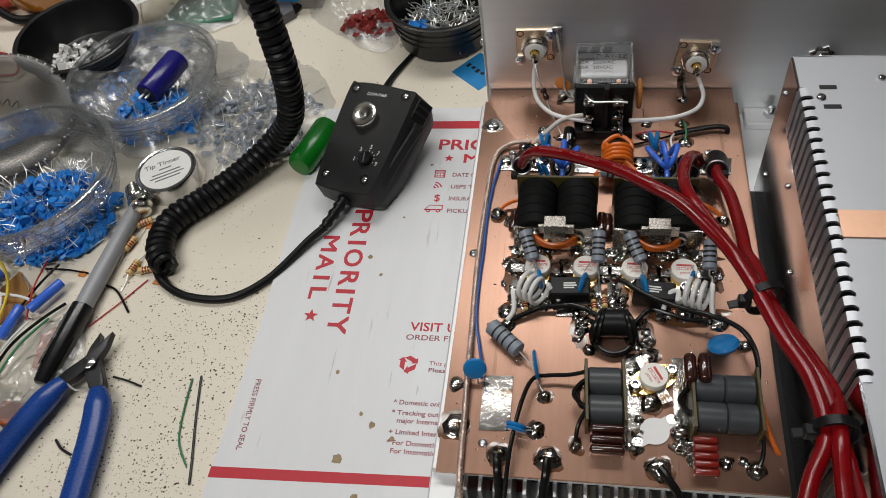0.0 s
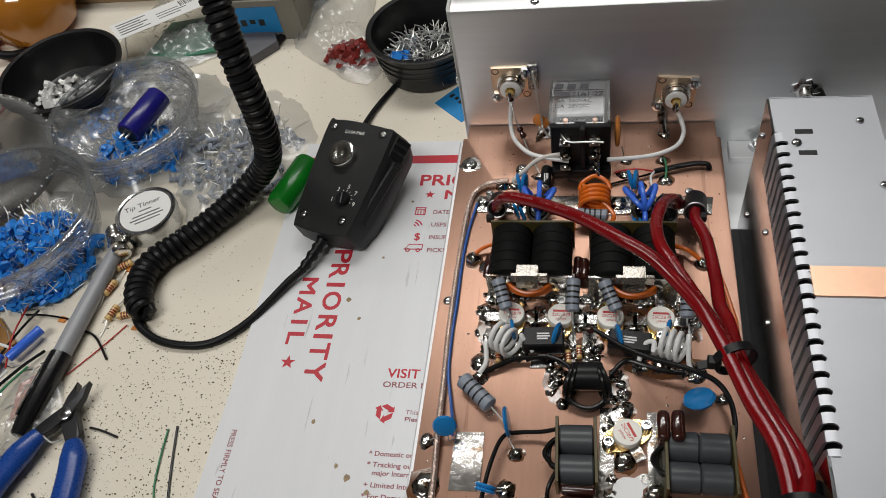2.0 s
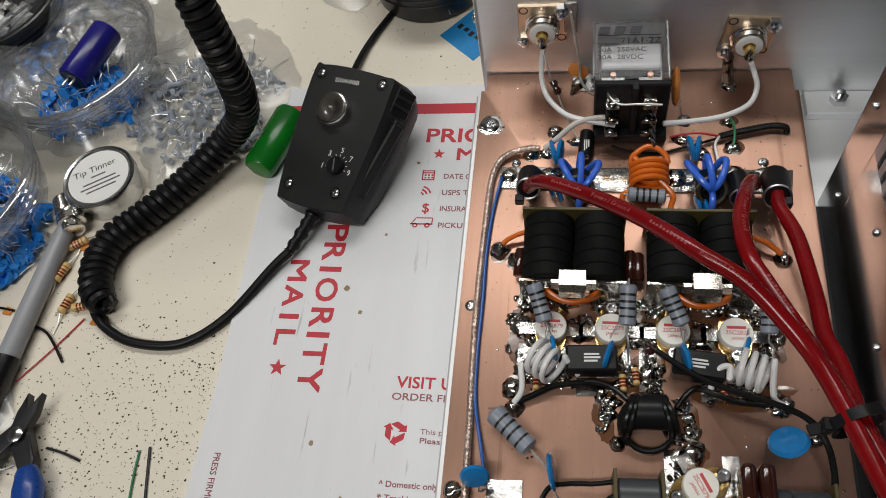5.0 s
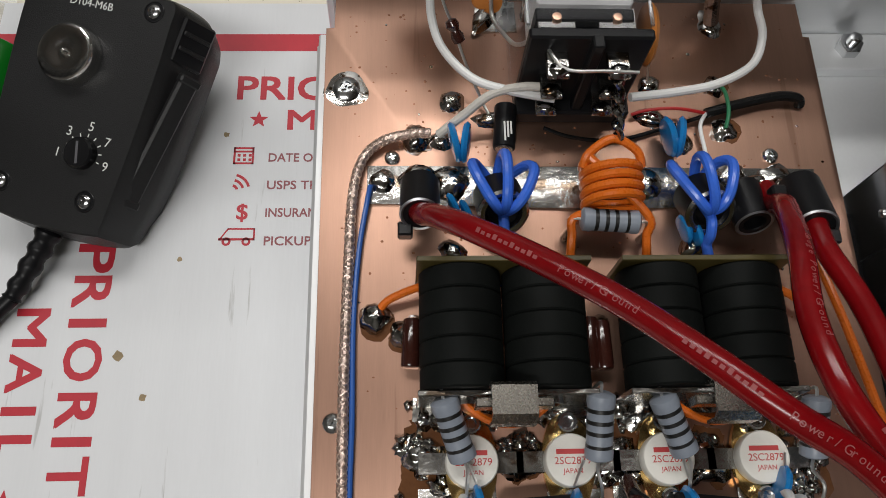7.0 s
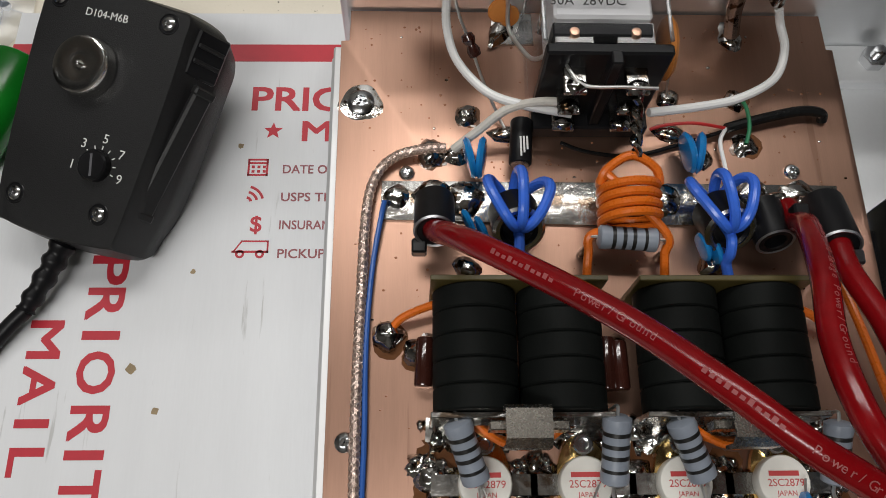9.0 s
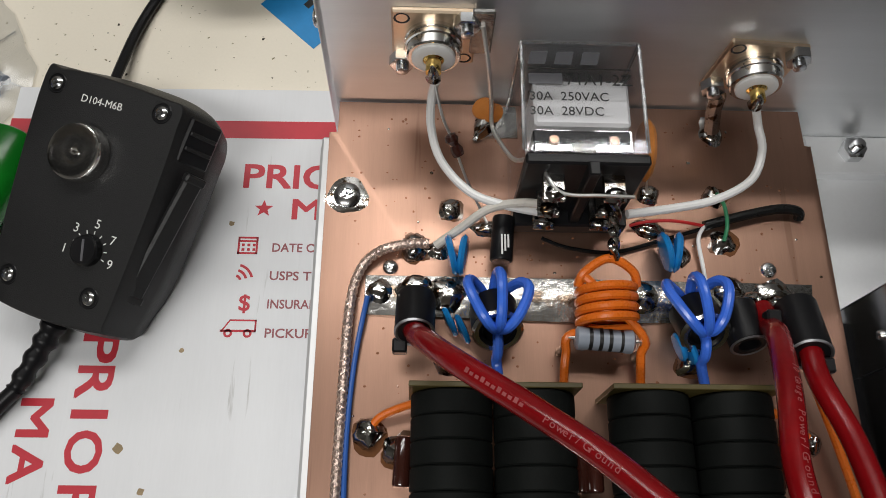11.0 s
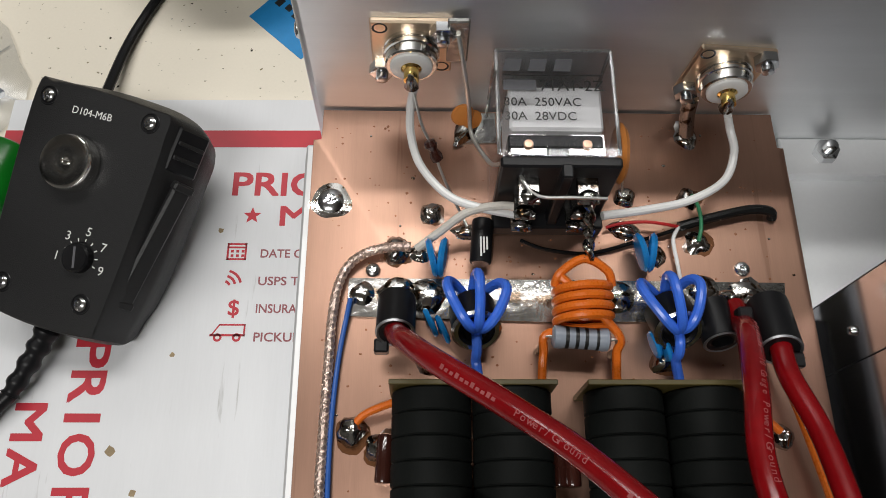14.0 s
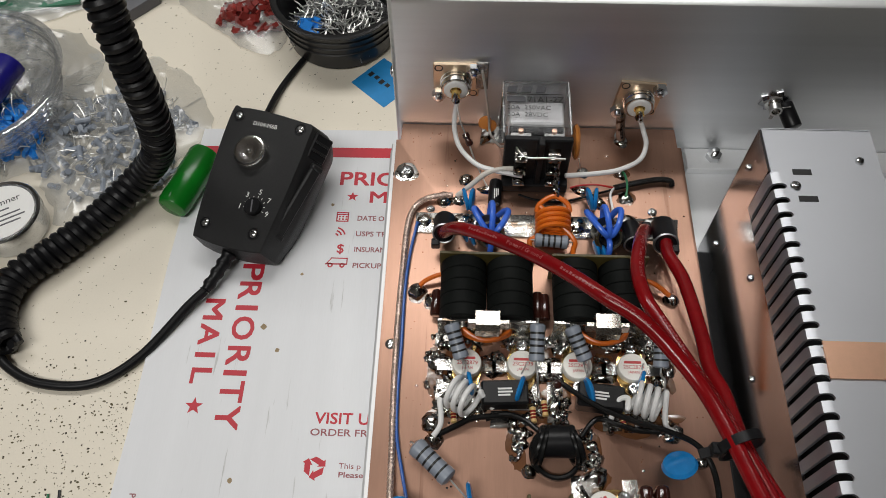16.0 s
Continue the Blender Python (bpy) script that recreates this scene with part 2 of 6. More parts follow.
def lathe(bm, profile, m=None, seg=24, close=False):
    """Turns (radius, height) pairs round the local z axis."""
    m = m or Matrix()
    rings = []
    for r, z in profile:
        if r <= 1e-6:
            rings.append([bm.verts.new(m @ V(0, 0, z))])
        else:
            rings.append([bm.verts.new(m @ V(r * math.cos(2 * math.pi * i / seg), r * math.sin(2 * math.pi * i / seg), z)) for i in range(seg)])
    pairs = list(zip(rings, rings[1:]))
    if close:
        pairs.append((rings[-1], rings[0]))
    for a, b in pairs:
        if len(a) == 1 and len(b) == 1:
            continue
        for i in range(seg):
            j = (i + 1) % seg
            if len(a) == 1:
                bm.faces.new((a[0], b[j], b[i]))
            elif len(b) == 1:
                bm.faces.new((a[i], a[j], b[0]))
            else:
                bm.faces.new((a[i], a[j], b[j], b[i]))
    return bm


def rod(bm, p, q, r, r2=None, seg=16, round_=0.0):
    """A solid cylinder or cone from p to q, its rims rounded by round_."""
    r2 = r if r2 is None else r2
    h = (Vector(q) - Vector(p)).length
    k = round_
    prof = [(0, 0), (r, 0), (r2, h), (0, h)] if not k else [(0, 0), (r - k, 0), (r - k * 0.3, k * 0.3), (r, k), (r2, h - k), (r2 - k * 0.3, h - k * 0.3), (r2 - k, h), (0, h)]
    return lathe(bm, prof, axis_matrix(p, q), seg)


def spline(pts, n=8):
    pts = [Vector(p) for p in pts]
    if len(pts) < 3:
        return pts
    out = []
    for i in range(len(pts) - 1):
        a, b, c, d = pts[max(i - 1, 0)], pts[i], pts[i + 1], pts[min(i + 2, len(pts) - 1)]
        for k in range(n):
            t = k / n
            out.append(0.5 * ((2 * b) + (c - a) * t + (2 * a - 5 * b + 4 * c - d) * t * t + (3 * b - a - 3 * c + d) * t ** 3))
    out.append(pts[-1])
    return out


def sweep(bm, pts, r, seg=8, closed=False, radii=None):
    """A round bar along points; radii may change along it."""
    n = len(pts)
    rings, up = [], None
    for i, p in enumerate(pts):
        d = (pts[(i + 1) % n] - pts[i - 1]) if closed else (pts[min(i + 1, n - 1)] - pts[max(i - 1, 0)])
        d = d.normalized() if d.length > 1e-9 else V(0, 0, 1)
        up = (up - d * up.dot(d)) if up is not None else d.orthogonal()
        up = up.normalized() if up.length > 1e-6 else d.orthogonal().normalized()
        s = d.cross(up)
        rr = radii[i] if radii else r
        rings.append([bm.verts.new(p + (up * math.cos(2 * math.pi * k / seg) + s * math.sin(2 * math.pi * k / seg)) * rr) for k in range(seg)])
    idx = range(n if closed else n - 1)
    for i in idx:
        a, b = rings[i], rings[(i + 1) % n]
        for k in range(seg):
            j = (k + 1) % seg
            bm.faces.new((a[k], a[j], b[j], b[k]))
    if not closed:
        bm.faces.new(rings[0][::-1])
        bm.faces.new(rings[-1])
    return bm


def wire(bm, pts, r, seg=8, n=8):
    return sweep(bm, spline(pts, n), r, seg)


def prism(bm, outline, z0, z1, bevel=0.0, m=None):
    a = [bm.verts.new((x, y, z0)) for x, y in outline]
    b = [bm.verts.new((x, y, z1)) for x, y in outline]
    n = len(outline)
    top = bm.faces.new(b)
    bm.faces.new(a[::-1])
    for i in range(n):
        j = (i + 1) % n
        bm.faces.new((a[i], a[j], b[j], b[i]))
    vs = a + b
    if bevel:
        r = bmesh.ops.bevel(bm, geom=list(top.edges), offset=bevel, segments=2, affect="EDGES", profile=0.5)
        vs = list({v for v in vs if v.is_valid} | set(r["verts"]))
    if m is not None:
        bmesh.ops.transform(bm, matrix=m, verts=vs)
    return bm


def dome(bm, x, y, z, rx, ry, h, seed=0, seg=14, rings=6, turn=0.0, rough=0.12):
    """An uneven solder blob with a flat foot."""
    rnd = random.Random(seed)
    off = V(rnd.uniform(-50, 50), rnd.uniform(-50, 50), 0)
    ct, st = math.cos(turn), math.sin(turn)
    rows = []
    for i in range(rings):
        a = i / rings * math.pi / 2
        row = []
        for k in range(seg):
            b = 2 * math.pi * k / seg
            w = 1 + rough * 2.2 * noise.noise(V(math.cos(b) * 1.2, math.sin(b) * 1.2, a) + off)
            px, py = math.cos(a) * math.cos(b) * rx * w, math.cos(a) * math.sin(b) * ry * w
            if i == 0:
                px, py = px * 1.12, py * 1.12
            row.append(bm.verts.new((x + px * ct - py * st, y + px * st + py * ct, z + (math.sin(a) * h * (1 + rough * noise.noise(off + V(px, py, 3)))))))
        rows.append(row)
    top = bm.verts.new((x, y, z + h * (1 - rough * 0.5)))
    for a, b in zip(rows, rows[1:]):
        for k in range(seg):
            j = (k + 1) % seg
            bm.faces.new((a[k], a[j], b[j], b[k]))
    for k in range(seg):
        bm.faces.new((rows[-1][k], rows[-1][(k + 1) % seg], top))
    return bm


def ring(bm, p, axis, R, r, seg=28, sub=10):
    c, ax = Vector(p), Vector(axis).normalized()
    u = ax.orthogonal().normalized()
    w = ax.cross(u)
    return sweep(bm, [c + (u * math.cos(2 * math.pi * i / seg) + w * math.sin(2 * math.pi * i / seg)) * R for i in range(seg)], r, sub, True)


def B():
    return bmesh.new()


def bold(me, by):
    """Fattens letters: a second copy of each, shifted sideways and a hair higher."""
    bm = bmesh.new()
    bm.from_mesh(me)
    for dx, dy, dz in ((by, 0, 0.012), (0, by, 0.006), (by, by, 0.018)):
        r = bmesh.ops.duplicate(bm, geom=list(bm.verts)[:len(me.vertices)] + list(bm.edges)[:len(me.edges)] + list(bm.faces)[:len(me.polygons)])
        bmesh.ops.translate(bm, vec=(dx, dy, dz), verts=[g for g in r["geom"] if isinstance(g, bmesh.types.BMVert)])
        bm.verts.ensure_lookup_table(), bm.edges.ensure_lookup_table(), bm.faces.ensure_lookup_table()
    bm.to_mesh(me)
    bm.free()


def words(name, text, size, m, mat, parent=None, depth=0.05, align="LEFT", fat=0.0):
    """Lettering in the built-in font; m places its origin in millimetres, letters in the local xy plane."""
    cu = bpy.data.curves.new(name, "FONT")
    cu.body, cu.size, cu.align_x, cu.extrude, cu.resolution_u = text, size, align, depth, 3
    tmp = bpy.data.objects.new(name, cu)
    scene.collection.objects.link(tmp)
    dg = bpy.context.evaluated_depsgraph_get()
    me = bpy.data.meshes.new_from_object(tmp.evaluated_get(dg))
    bpy.data.objects.remove(tmp)
    bpy.data.curves.remove(cu)
    if fat:
        bold(me, fat * 2)
    me.transform(Matrix.Scale(MM, 4) @ (LAY @ m if m is not None else Matrix()))
    me.materials.clear()
    me.materials.append(MATS[mat])
    ob = new(name, me)
    if parent is not None:
        ob.parent = parent
    return ob


def place(x, y, z, rx=0, ry=0, rz=0):
    return Matrix.LocRotScale((x, y, z), Euler([radians(a) for a in (rx, ry, rz)]), None)


# ---- the room and the bench ----
def slab(name, x0, y0, z0, x1, y1, z1, mat, label, category):
    return solo(name, box(B(), x0, y0, z0, x1, y1, z1), mat, label, category, kind="structure")


slab("floor", -2200, -2200, -800, 2200, 1200, -760, "floor_vinyl", "worn grey-brown vinyl workshop floor", "floor")
slab("ceiling", -2200, -2200, 2050, 2200, 1200, 2090, "ceiling_paint", "plain brown timber workshop ceiling", "ceiling")
slab("wall_north", -2200, 1110, -760, 2200, 1200, 2050, "wall_paint", "plain painted wall behind the bench", "wall")
slab("wall_south", -2200, -2200, -760, 2200, -2110, 2050, "wall_paint", "plain painted wall", "wall")
slab("wall_west", -2200, -2110, -760, -2110, 1110, 2050, "wall_paint", "plain painted wall", "wall")
slab("wall_east", 2110, -2110, -760, 2200, 1110, 2050, "wall_paint", "plain painted wall", "wall")

bench = thing("workbench", "cream laminate workbench top with specks of dirt and burn marks", "workbench")
part("worktop", box(B(), -1000, -520, -40, 900, 1000, 0, 3), "bench", bench)
for lx in (-960, 860):
    for ly in (-480, 960):
        part("leg", box(B(), lx - 25, ly - 25, -760, lx + 25, ly + 25, -40, 2), "drawer_grey", bench)

# crumbs and clippings that lie on the bench
rnd = random.Random(4)
bm = B()
spots = [(rnd.uniform(-215, -112), rnd.uniform(-300, -120)) for k in range(46)]
for i in range(2600):
    if rnd.random() < 0.45:
        cx, cy = rnd.choice(spots)
        x, y = rnd.gauss(cx, 7), rnd.gauss(cy, 7)
    else:
        x, y = rnd.uniform(-232, -100), rnd.uniform(-300, -60)
        if rnd.random() > 0.12 + 0.88 * min(1, max(0, (-105 - y) / 110)):
            continue
    s = rnd.choice((0.15, 0.2, 0.25, 0.25, 0.35, 0.5))
    dome(bm, x, y, 0, s * rnd.uniform(0.6, 1.7), s, s * 0.5, i, 5, 1)
solo("bench_crumbs", bm, "fibreglass", "scattered dark flux crumbs and dirt specks on the bench", "crumbs", kind="stuff")

# ---- the flat mailing carton under the amplifier ----
carton = thing("mailing_carton", "flat white cardboard mailing carton printed in red, lying on the bench", "carton")
part("board", prism(B(), [(-127.5, -285), (60, -285), (60, 31), (-13, 31.2), (-122, 30), (-124, -62), (-123.4, -155), (-125.4, -229)], 0.2, 2.6, 0.4), "carton", carton)


def patch(name, pts, mat, z=2.68, parent=carton, z0=2.55):
    return part(name, prism(B(), pts, z0, z), mat, parent, smooth=False)


patch("red_stripe", [(-122.6, 9.4), (40, 10.8), (40, 18.2), (-122.4, 16.4)], "red_ink")
patch("red_stripe", [(-126.4, -247), (40, -241.5), (40, -236), (-126.2, -241)], "red_ink")


def down_words(text, x, y, size, length, mat="red_ink", fat=0.0):
    """Lettering that runs towards the front edge, stretched to a length."""
    ob = words("lettering", text, size, None, mat, carton, 0.04, "LEFT", fat)
    w = max(v.co.x for v in ob.data.vertices) / MM
    ob.data.transform(Matrix.Scale(MM, 4) @ LAY @ place(x, y, 2.66, 0, 0, -90) @ Matrix.Diagonal((length / w, 1, 1, 1)) @ Matrix.Scale(1 / MM, 4))
    return ob


def level_words(text, x, y, size, length, mat="red_ink", fat=0.0):
    ob = words("lettering", text, size, None, mat, carton, 0.04, "LEFT", fat)
    w = max(v.co.x for v in ob.data.vertices) / MM
    ob.data.transform(Matrix.Scale(MM, 4) @ LAY @ place(x, y, 2.66, 0, 0, 0) @ Matrix.Diagonal((length / w, 1, 1, 1)) @ Matrix.Scale(1 / MM, 4))
    return ob


def star(x, y, r, mat="red_ink"):
    pts = [(x + (r if k % 2 == 0 else r * 0.42) * math.sin(k * math.pi / 5), y + (r if k % 2 == 0 else r * 0.42) * math.cos(k * math.pi / 5)) for k in range(10)]
    return patch("printed_star", pts[::-1], mat)


def turned_letters(text, x, centres, cap, widths):
    """Widely spaced capitals that run towards the front edge, each set by its own centre and width."""
    for ch, y, w in zip(text, centres, widths):
        ob = words("lettering", ch, cap / 0.70, None, "red_ink", carton, 0.04, "LEFT", 0.28)
        xs, ys = [v.co.x / MM for v in ob.data.vertices], [v.co.y / MM for v in ob.data.vertices]
        fit_to = Matrix.Diagonal((w / (max(xs) - min(xs)), cap / (max(ys) - min(ys)), 1, 1)) @ Matrix.Translation((-(max(xs) + min(xs)) / 2, -(max(ys) + min(ys)) / 2, 0))
        ob.data.transform(Matrix.Scale(MM, 4) @ place(x, y, 2.66, 0, 0, -90) @ fit_to @ Matrix.Scale(1 / MM, 4))


turned_letters("PRIORITY", -76.6, (-69.5, -80.8, -91.2, -103, -118.6, -128, -138, -151.5), 11.8, (10.2, 10.8, 2.9, 13.4, 10.8, 2.9, 11.4, 12.4))
turned_letters("MAIL", -93.6, (-92.5, -107, -118.6, -130), 10.4, (12.4, 12.2, 2.7, 8.6))
star(-94, -146, 4.6)
level_words("PRIORITY", -36.6, -10.0, 13.2, 68, fat=0.25)
level_words("MAIL", -18.4, -22.0, 11.0, 33, fat=0.2)
star(-27.3, -18, 3.4)
for i, (t, y) in enumerate((("DATE OF", -34.4), ("USPS TR", -44.8), ("INSURANCE", -55.0), ("PICKUP AVAIL", -65.2))):
    level_words(t, -23.4, y, 4.5, len(t) * 2.5, "grey_ink", 0.06)


def rectline(x0, y0, x1, y1, w, mat="red_ink"):
    bm = B()
    for a, b, c, d in ((x0, y0, x1, y0 + w), (x0, y1 - w, x1, y1), (x0, y0, x0 + w, y1), (x1 - w, y0, x1, y1)):
        box(bm, a, b, 2.55, c, d, 2.68)
    return part("printed_icon", bm, mat, carton, smooth=False)


LAY = Matrix.Translation((2.9, 0.6, 0))
rectline(-38, -36, -31, -29.5, 0.7)
patch("printed_icon", [(-38, -31.5), (-31, -31.5), (-31, -30.8), (-38, -30.8)], "red_ink")
for k in range(3):
    for j in range(2):
        patch("printed_icon", [(-36.6 + k * 1.9, -34.8 + j * 1.7), (-35.6 + k * 1.9, -34.8 + j * 1.7), (-35.6 + k * 1.9, -33.8 + j * 1.7), (-36.6 + k * 1.9, -33.8 + j * 1.7)], "red_ink")
for r in (1.6, 3.6, 5.6):
    a = [math.radians(15 + 6 * k) for k in range(11)]
    pts = [(-38 + r * math.cos(t), -46 + r * math.sin(t)) for t in a] + [(-38 + (r + 0.9) * math.cos(t), -46 + (r + 0.9) * math.sin(t)) for t in a[::-1]]
    patch("printed_icon", pts[::-1], "red_ink")
level_words("$", -36, -56.5, 8, 4.2, fat=0.1)
bm = B()
for p in ([(-41, -64), (-29, -64), (-29, -63.2), (-41, -63.2)], [(-38, -60.2), (-29, -60.2), (-29, -59.6), (-38, -59.6)], [(-29.6, -64), (-29, -64), (-29, -59.6), (-29.6, -59.6)],
          [(-41, -64), (-40.4, -64), (-37.4, -59.6), (-38, -59.6)]):
    prism(bm, p, 2.55, 2.68)
for cx in (-38.3, -31.8):
    lathe(bm, [(0.7, 2.55), (0.7, 2.68), (1.5, 2.68), (1.5, 2.55)], place(cx, -64.4, 0), 14)
part("printed_icon", bm, "red_ink", carton, smooth=False)
LAY = Matrix()
level_words("VISIT US", -33.6, -153.0, 8.0, 31, fat=0.12)
level_words("ORDER FREE", -35.2, -159, 4.9, 34, "grey_ink", 0.05)
level_words("This p", -19.6, -174.6, 3.7, 10.5, "grey_ink")
level_words("Please", -19.6, -178.8, 3.6, 12, "grey_ink", 0.05)
for k in range(3):
    a0 = math.radians(90 + 120 * k)
    c, s = math.cos(a0), math.sin(a0)
    pts = [(-4.5, 3.2), (1.4, 3.2), (1.0, 2.0), (4.6, 4.3), (2.6, 7.4), (2.2, 6.2), (-2.2, 6.2)]
    patch("recycling_arrow", [(-31 + (x * c - (y - 1.0) * s) * 0.92, -174.4 + (x * s + (y - 1.0) * c) * 0.92) for x, y in pts], "red_ink")
down_words("PRESS FIRMLY TO SEAL", -115.6, -189, 4.4, 42, "grey_ink", 0.04)
for t, y, n in (("^ Domestic only", -200.5, 27), ("* Tracking outsi", -206.5, 28), ("   major Internat", -211, 27), ("+ Limited Intern", -217.5, 28), ("* For Domestic", -223.5, 27), ("  For Internatio", -228, 27)):
    level_words(t, -35.6, y + 1.4, 3.8, n, "grey_ink", 0.06)
rnd = random.Random(9)
for x, y, r in ((-60, -232, 3.4), (-45, -212, 2.2), (-52, -206, 1.5), (-47, -251, 2), (-66, -102, 1.8), (-57, -115, 1.4), (-38, -24, 1.2), (-50, -70, 1.0), (-70, -182, 1.3), (-33, -219, 1.6)):
    a = [(x + r * rnd.uniform(0.6, 1.1) * math.cos(k * 0.63), y + r * rnd.uniform(0.6, 1.2) * math.sin(k * 0.63)) for k in range(10)]
    patch("grease_stain", a, "stain", 2.64)
# ---- the chassis ----
LAY = Matrix()
chassis = thing("amplifier_chassis", "bare brushed aluminium amplifier chassis with an upright rear panel", "chassis")
bm = B()
prof = [(0.2, 16), (0.2, 128.5), (0.9, 130.5), (2.4, 131.3), (10, 131.5)]
inner = [(10, 129.9), (2.9, 129.7), (2.1, 128.7), (1.8, 127.5), (1.8, 16)]
for x0, x1 in ((1.5, 420),):
    ra = [bm.verts.new((x0, y, z)) for y, z in prof + inner]
    rb = [bm.verts.new((x1, y, z)) for y, z in prof + inner]
    bm.faces.new(ra[::-1]), bm.faces.new(rb)
    for i in range(len(ra)):
        j = (i + 1) % len(ra)
        bm.faces.new((ra[i], ra[j], rb[j], rb[i]))
part("rear_panel", bm, "aluminium", chassis)
bm = B()
pr = [(1.5, 0.2), (0.2, 0.7), (-0.6, 1.8), (-0.9, 3.2), (-0.9, 22), (0.6, 22), (0.6, 3.6), (0.9, 2.6), (1.5, 1.9)]
prism(bm, pr[::-1], 16, 130.9)
part("side_flange", bm, "aluminium", chassis)
part("floor_pan", box(B(), 152.5, -64, 24, 420, 0, 26, 0.4), "aluminium_sheet", chassis)
# Added black sheet standing in for the dark gap beside the supply.
part("floor_gap_sheet", box(B(), 151.2, -330, 24, 420, -64.2, 26.5, 0.2), "gap_black", chassis, "black sheet added on the chassis floor for the dark gap")
part("side_wall", box(B(), 418, -330, 2.6, 420, 0.1, 60, 0.4), "aluminium_sheet", chassis)
part("foot", box(B(), 156, -320, 0, 168, -310, 24, 1), "rubber", chassis)
part("foot", box(B(), 400, -320, 0, 412, -310, 24, 1), "rubber", chassis)
part("bracket", box(B(), 157, -14, 26, 420, 0.1, 31, 0.5), "aluminium_sheet", chassis, "folded aluminium bracket along the panel")


def screw(parent, x, y, z, r, m=None, name="screw", mat="steel", h=1.4):
    """A pan-head cross-slot screw; the slot is cut as two raised-edge grooves."""
    m = m or place(x, y, z)
    bm = lathe(B(), [(0, 0), (r, 0), (r, h * 0.35), (r * 0.8, h * 0.8), (r * 0.45, h), (r * 0.40, h * 0.6), (0, h * 0.55)], m, 18)
    box(bm, -r * 0.45, -r * 0.09, h * 0.5, r * 0.45, r * 0.09, h * 1.02, m=m @ place(0, 0, 0, 0, 0, 25))
    box(bm, -r * 0.09, -r * 0.45, h * 0.5, r * 0.09, r * 0.45, h * 1.02, m=m @ place(0, 0, 0, 0, 0, 25))
    return part(name, bm, mat, parent)


def nut(parent, m, r, h, bolt=0.0, mat="steel"):
    pts = [(r * math.cos(k * math.pi / 3), r * math.sin(k * math.pi / 3)) for k in range(6)]
    bm = prism(B(), pts, 0, h, 0.25, m)
    if bolt:
        n = 7
        prof = [(0, 0)]
        for k in range(n):
            prof += [(r * 0.5, h + bolt * k / n), (r * 0.42, h + bolt * (k + 0.5) / n)]
        lathe(bm, prof + [(0, h + bolt)], m, 12)
    return part("nut", bm, mat, parent)


flange_part = [o for o in chassis.children if o.name.startswith("side_flange")][0]
panel_part = [o for o in chassis.children if o.name.startswith("rear_panel")][0]
screw(flange_part, 0, 0, 0, 3.0, place(-0.9, 6, 80, 0, -90, 0))
screw(panel_part, 0, 0, 0, 2.4, place(47, 5.5, 131.5))
nut(chassis, place(172, -6, 31), 4.2, 3.4, 3.5)
# the jack with its star nut further along the panel
jack = thing("panel_jack", "small chrome panel jack with a star washer and solder tags", "jack")
m = place(192, 0.1, 71, 90, 0, 0)
star_pts = [((7.4 if k % 2 else 5.6) * math.cos(k * math.pi / 8), (7.4 if k % 2 else 5.6) * math.sin(k * math.pi / 8)) for k in range(16)]
part("star_washer", prism(B(), star_pts, 0, 0.9, 0, m), "steel", jack)
part("nut", prism(B(), [(5.2 * math.cos(k * math.pi / 3), 5.2 * math.sin(k * math.pi / 3)) for k in range(6)], 0.9, 3.2, 0.3, m), "nickel", jack)
part("barrel", lathe(B(), [(3.2, 0.9), (3.2, 8), (2.2, 8), (2.0, 4), (0, 4)], m, 16), "nickel", jack)
for a in (-0.9, 0.0, 0.9):
    part("solder_tag", box(B(), 2.2, -1.0, 6.2, 7.2, 1.0, 6.7, 0.2, m @ place(0, 0, 0, 0, 0, math.degrees(a) - 40)), "tinned", jack)
part("body", rod(B(), (198, -1, 69), (202, -13, 65), 4.2, seg=14, round_=0.6), "chip_black", jack)

# ---- heat sink and copper board ----
sink = thing("heat_sink", "finned aluminium heat sink under the copper circuit board", "heat sink")
part("base_plate", box(B(), -2.4, -250, 40, 150.5, -12, 45.0, 0.6), "aluminium_sheet", sink)
part("edge_rail", box(B(), -3.4, -285, 2.8, 9.5, -12, 40, 0.8), "aluminium_sheet", sink, "solid edge rail of the heat sink")
for i in range(21):
    x = 12.0 + i * 6.6
    part("fin", box(B(), x, -257, 2.8, x + 2.0, -14, 40.5, 0.3), "heatsink_metal", sink)
# Added black sheet: puts the shade between the fins into colour.
part("fin_gap_sheet", box(B(), 9.5, -236, 2.8, 150.5, -232, 40), "gap_black", sink, "black sheet added to darken the gaps between the fins")

pcb = thing("circuit_board", "brushed copper-clad circuit board with hand-soldered islands", "circuit board")
part("copper_sheet", prism(B(), [(0, -251.5), (150, -250.5), (150, -13), (147.8, -13), (147.8, -0.6), (2.6, -0.6), (2.6, -11.5), (0, -11.5)], 45.1, 47.0, 0.15), "copper", pcb)

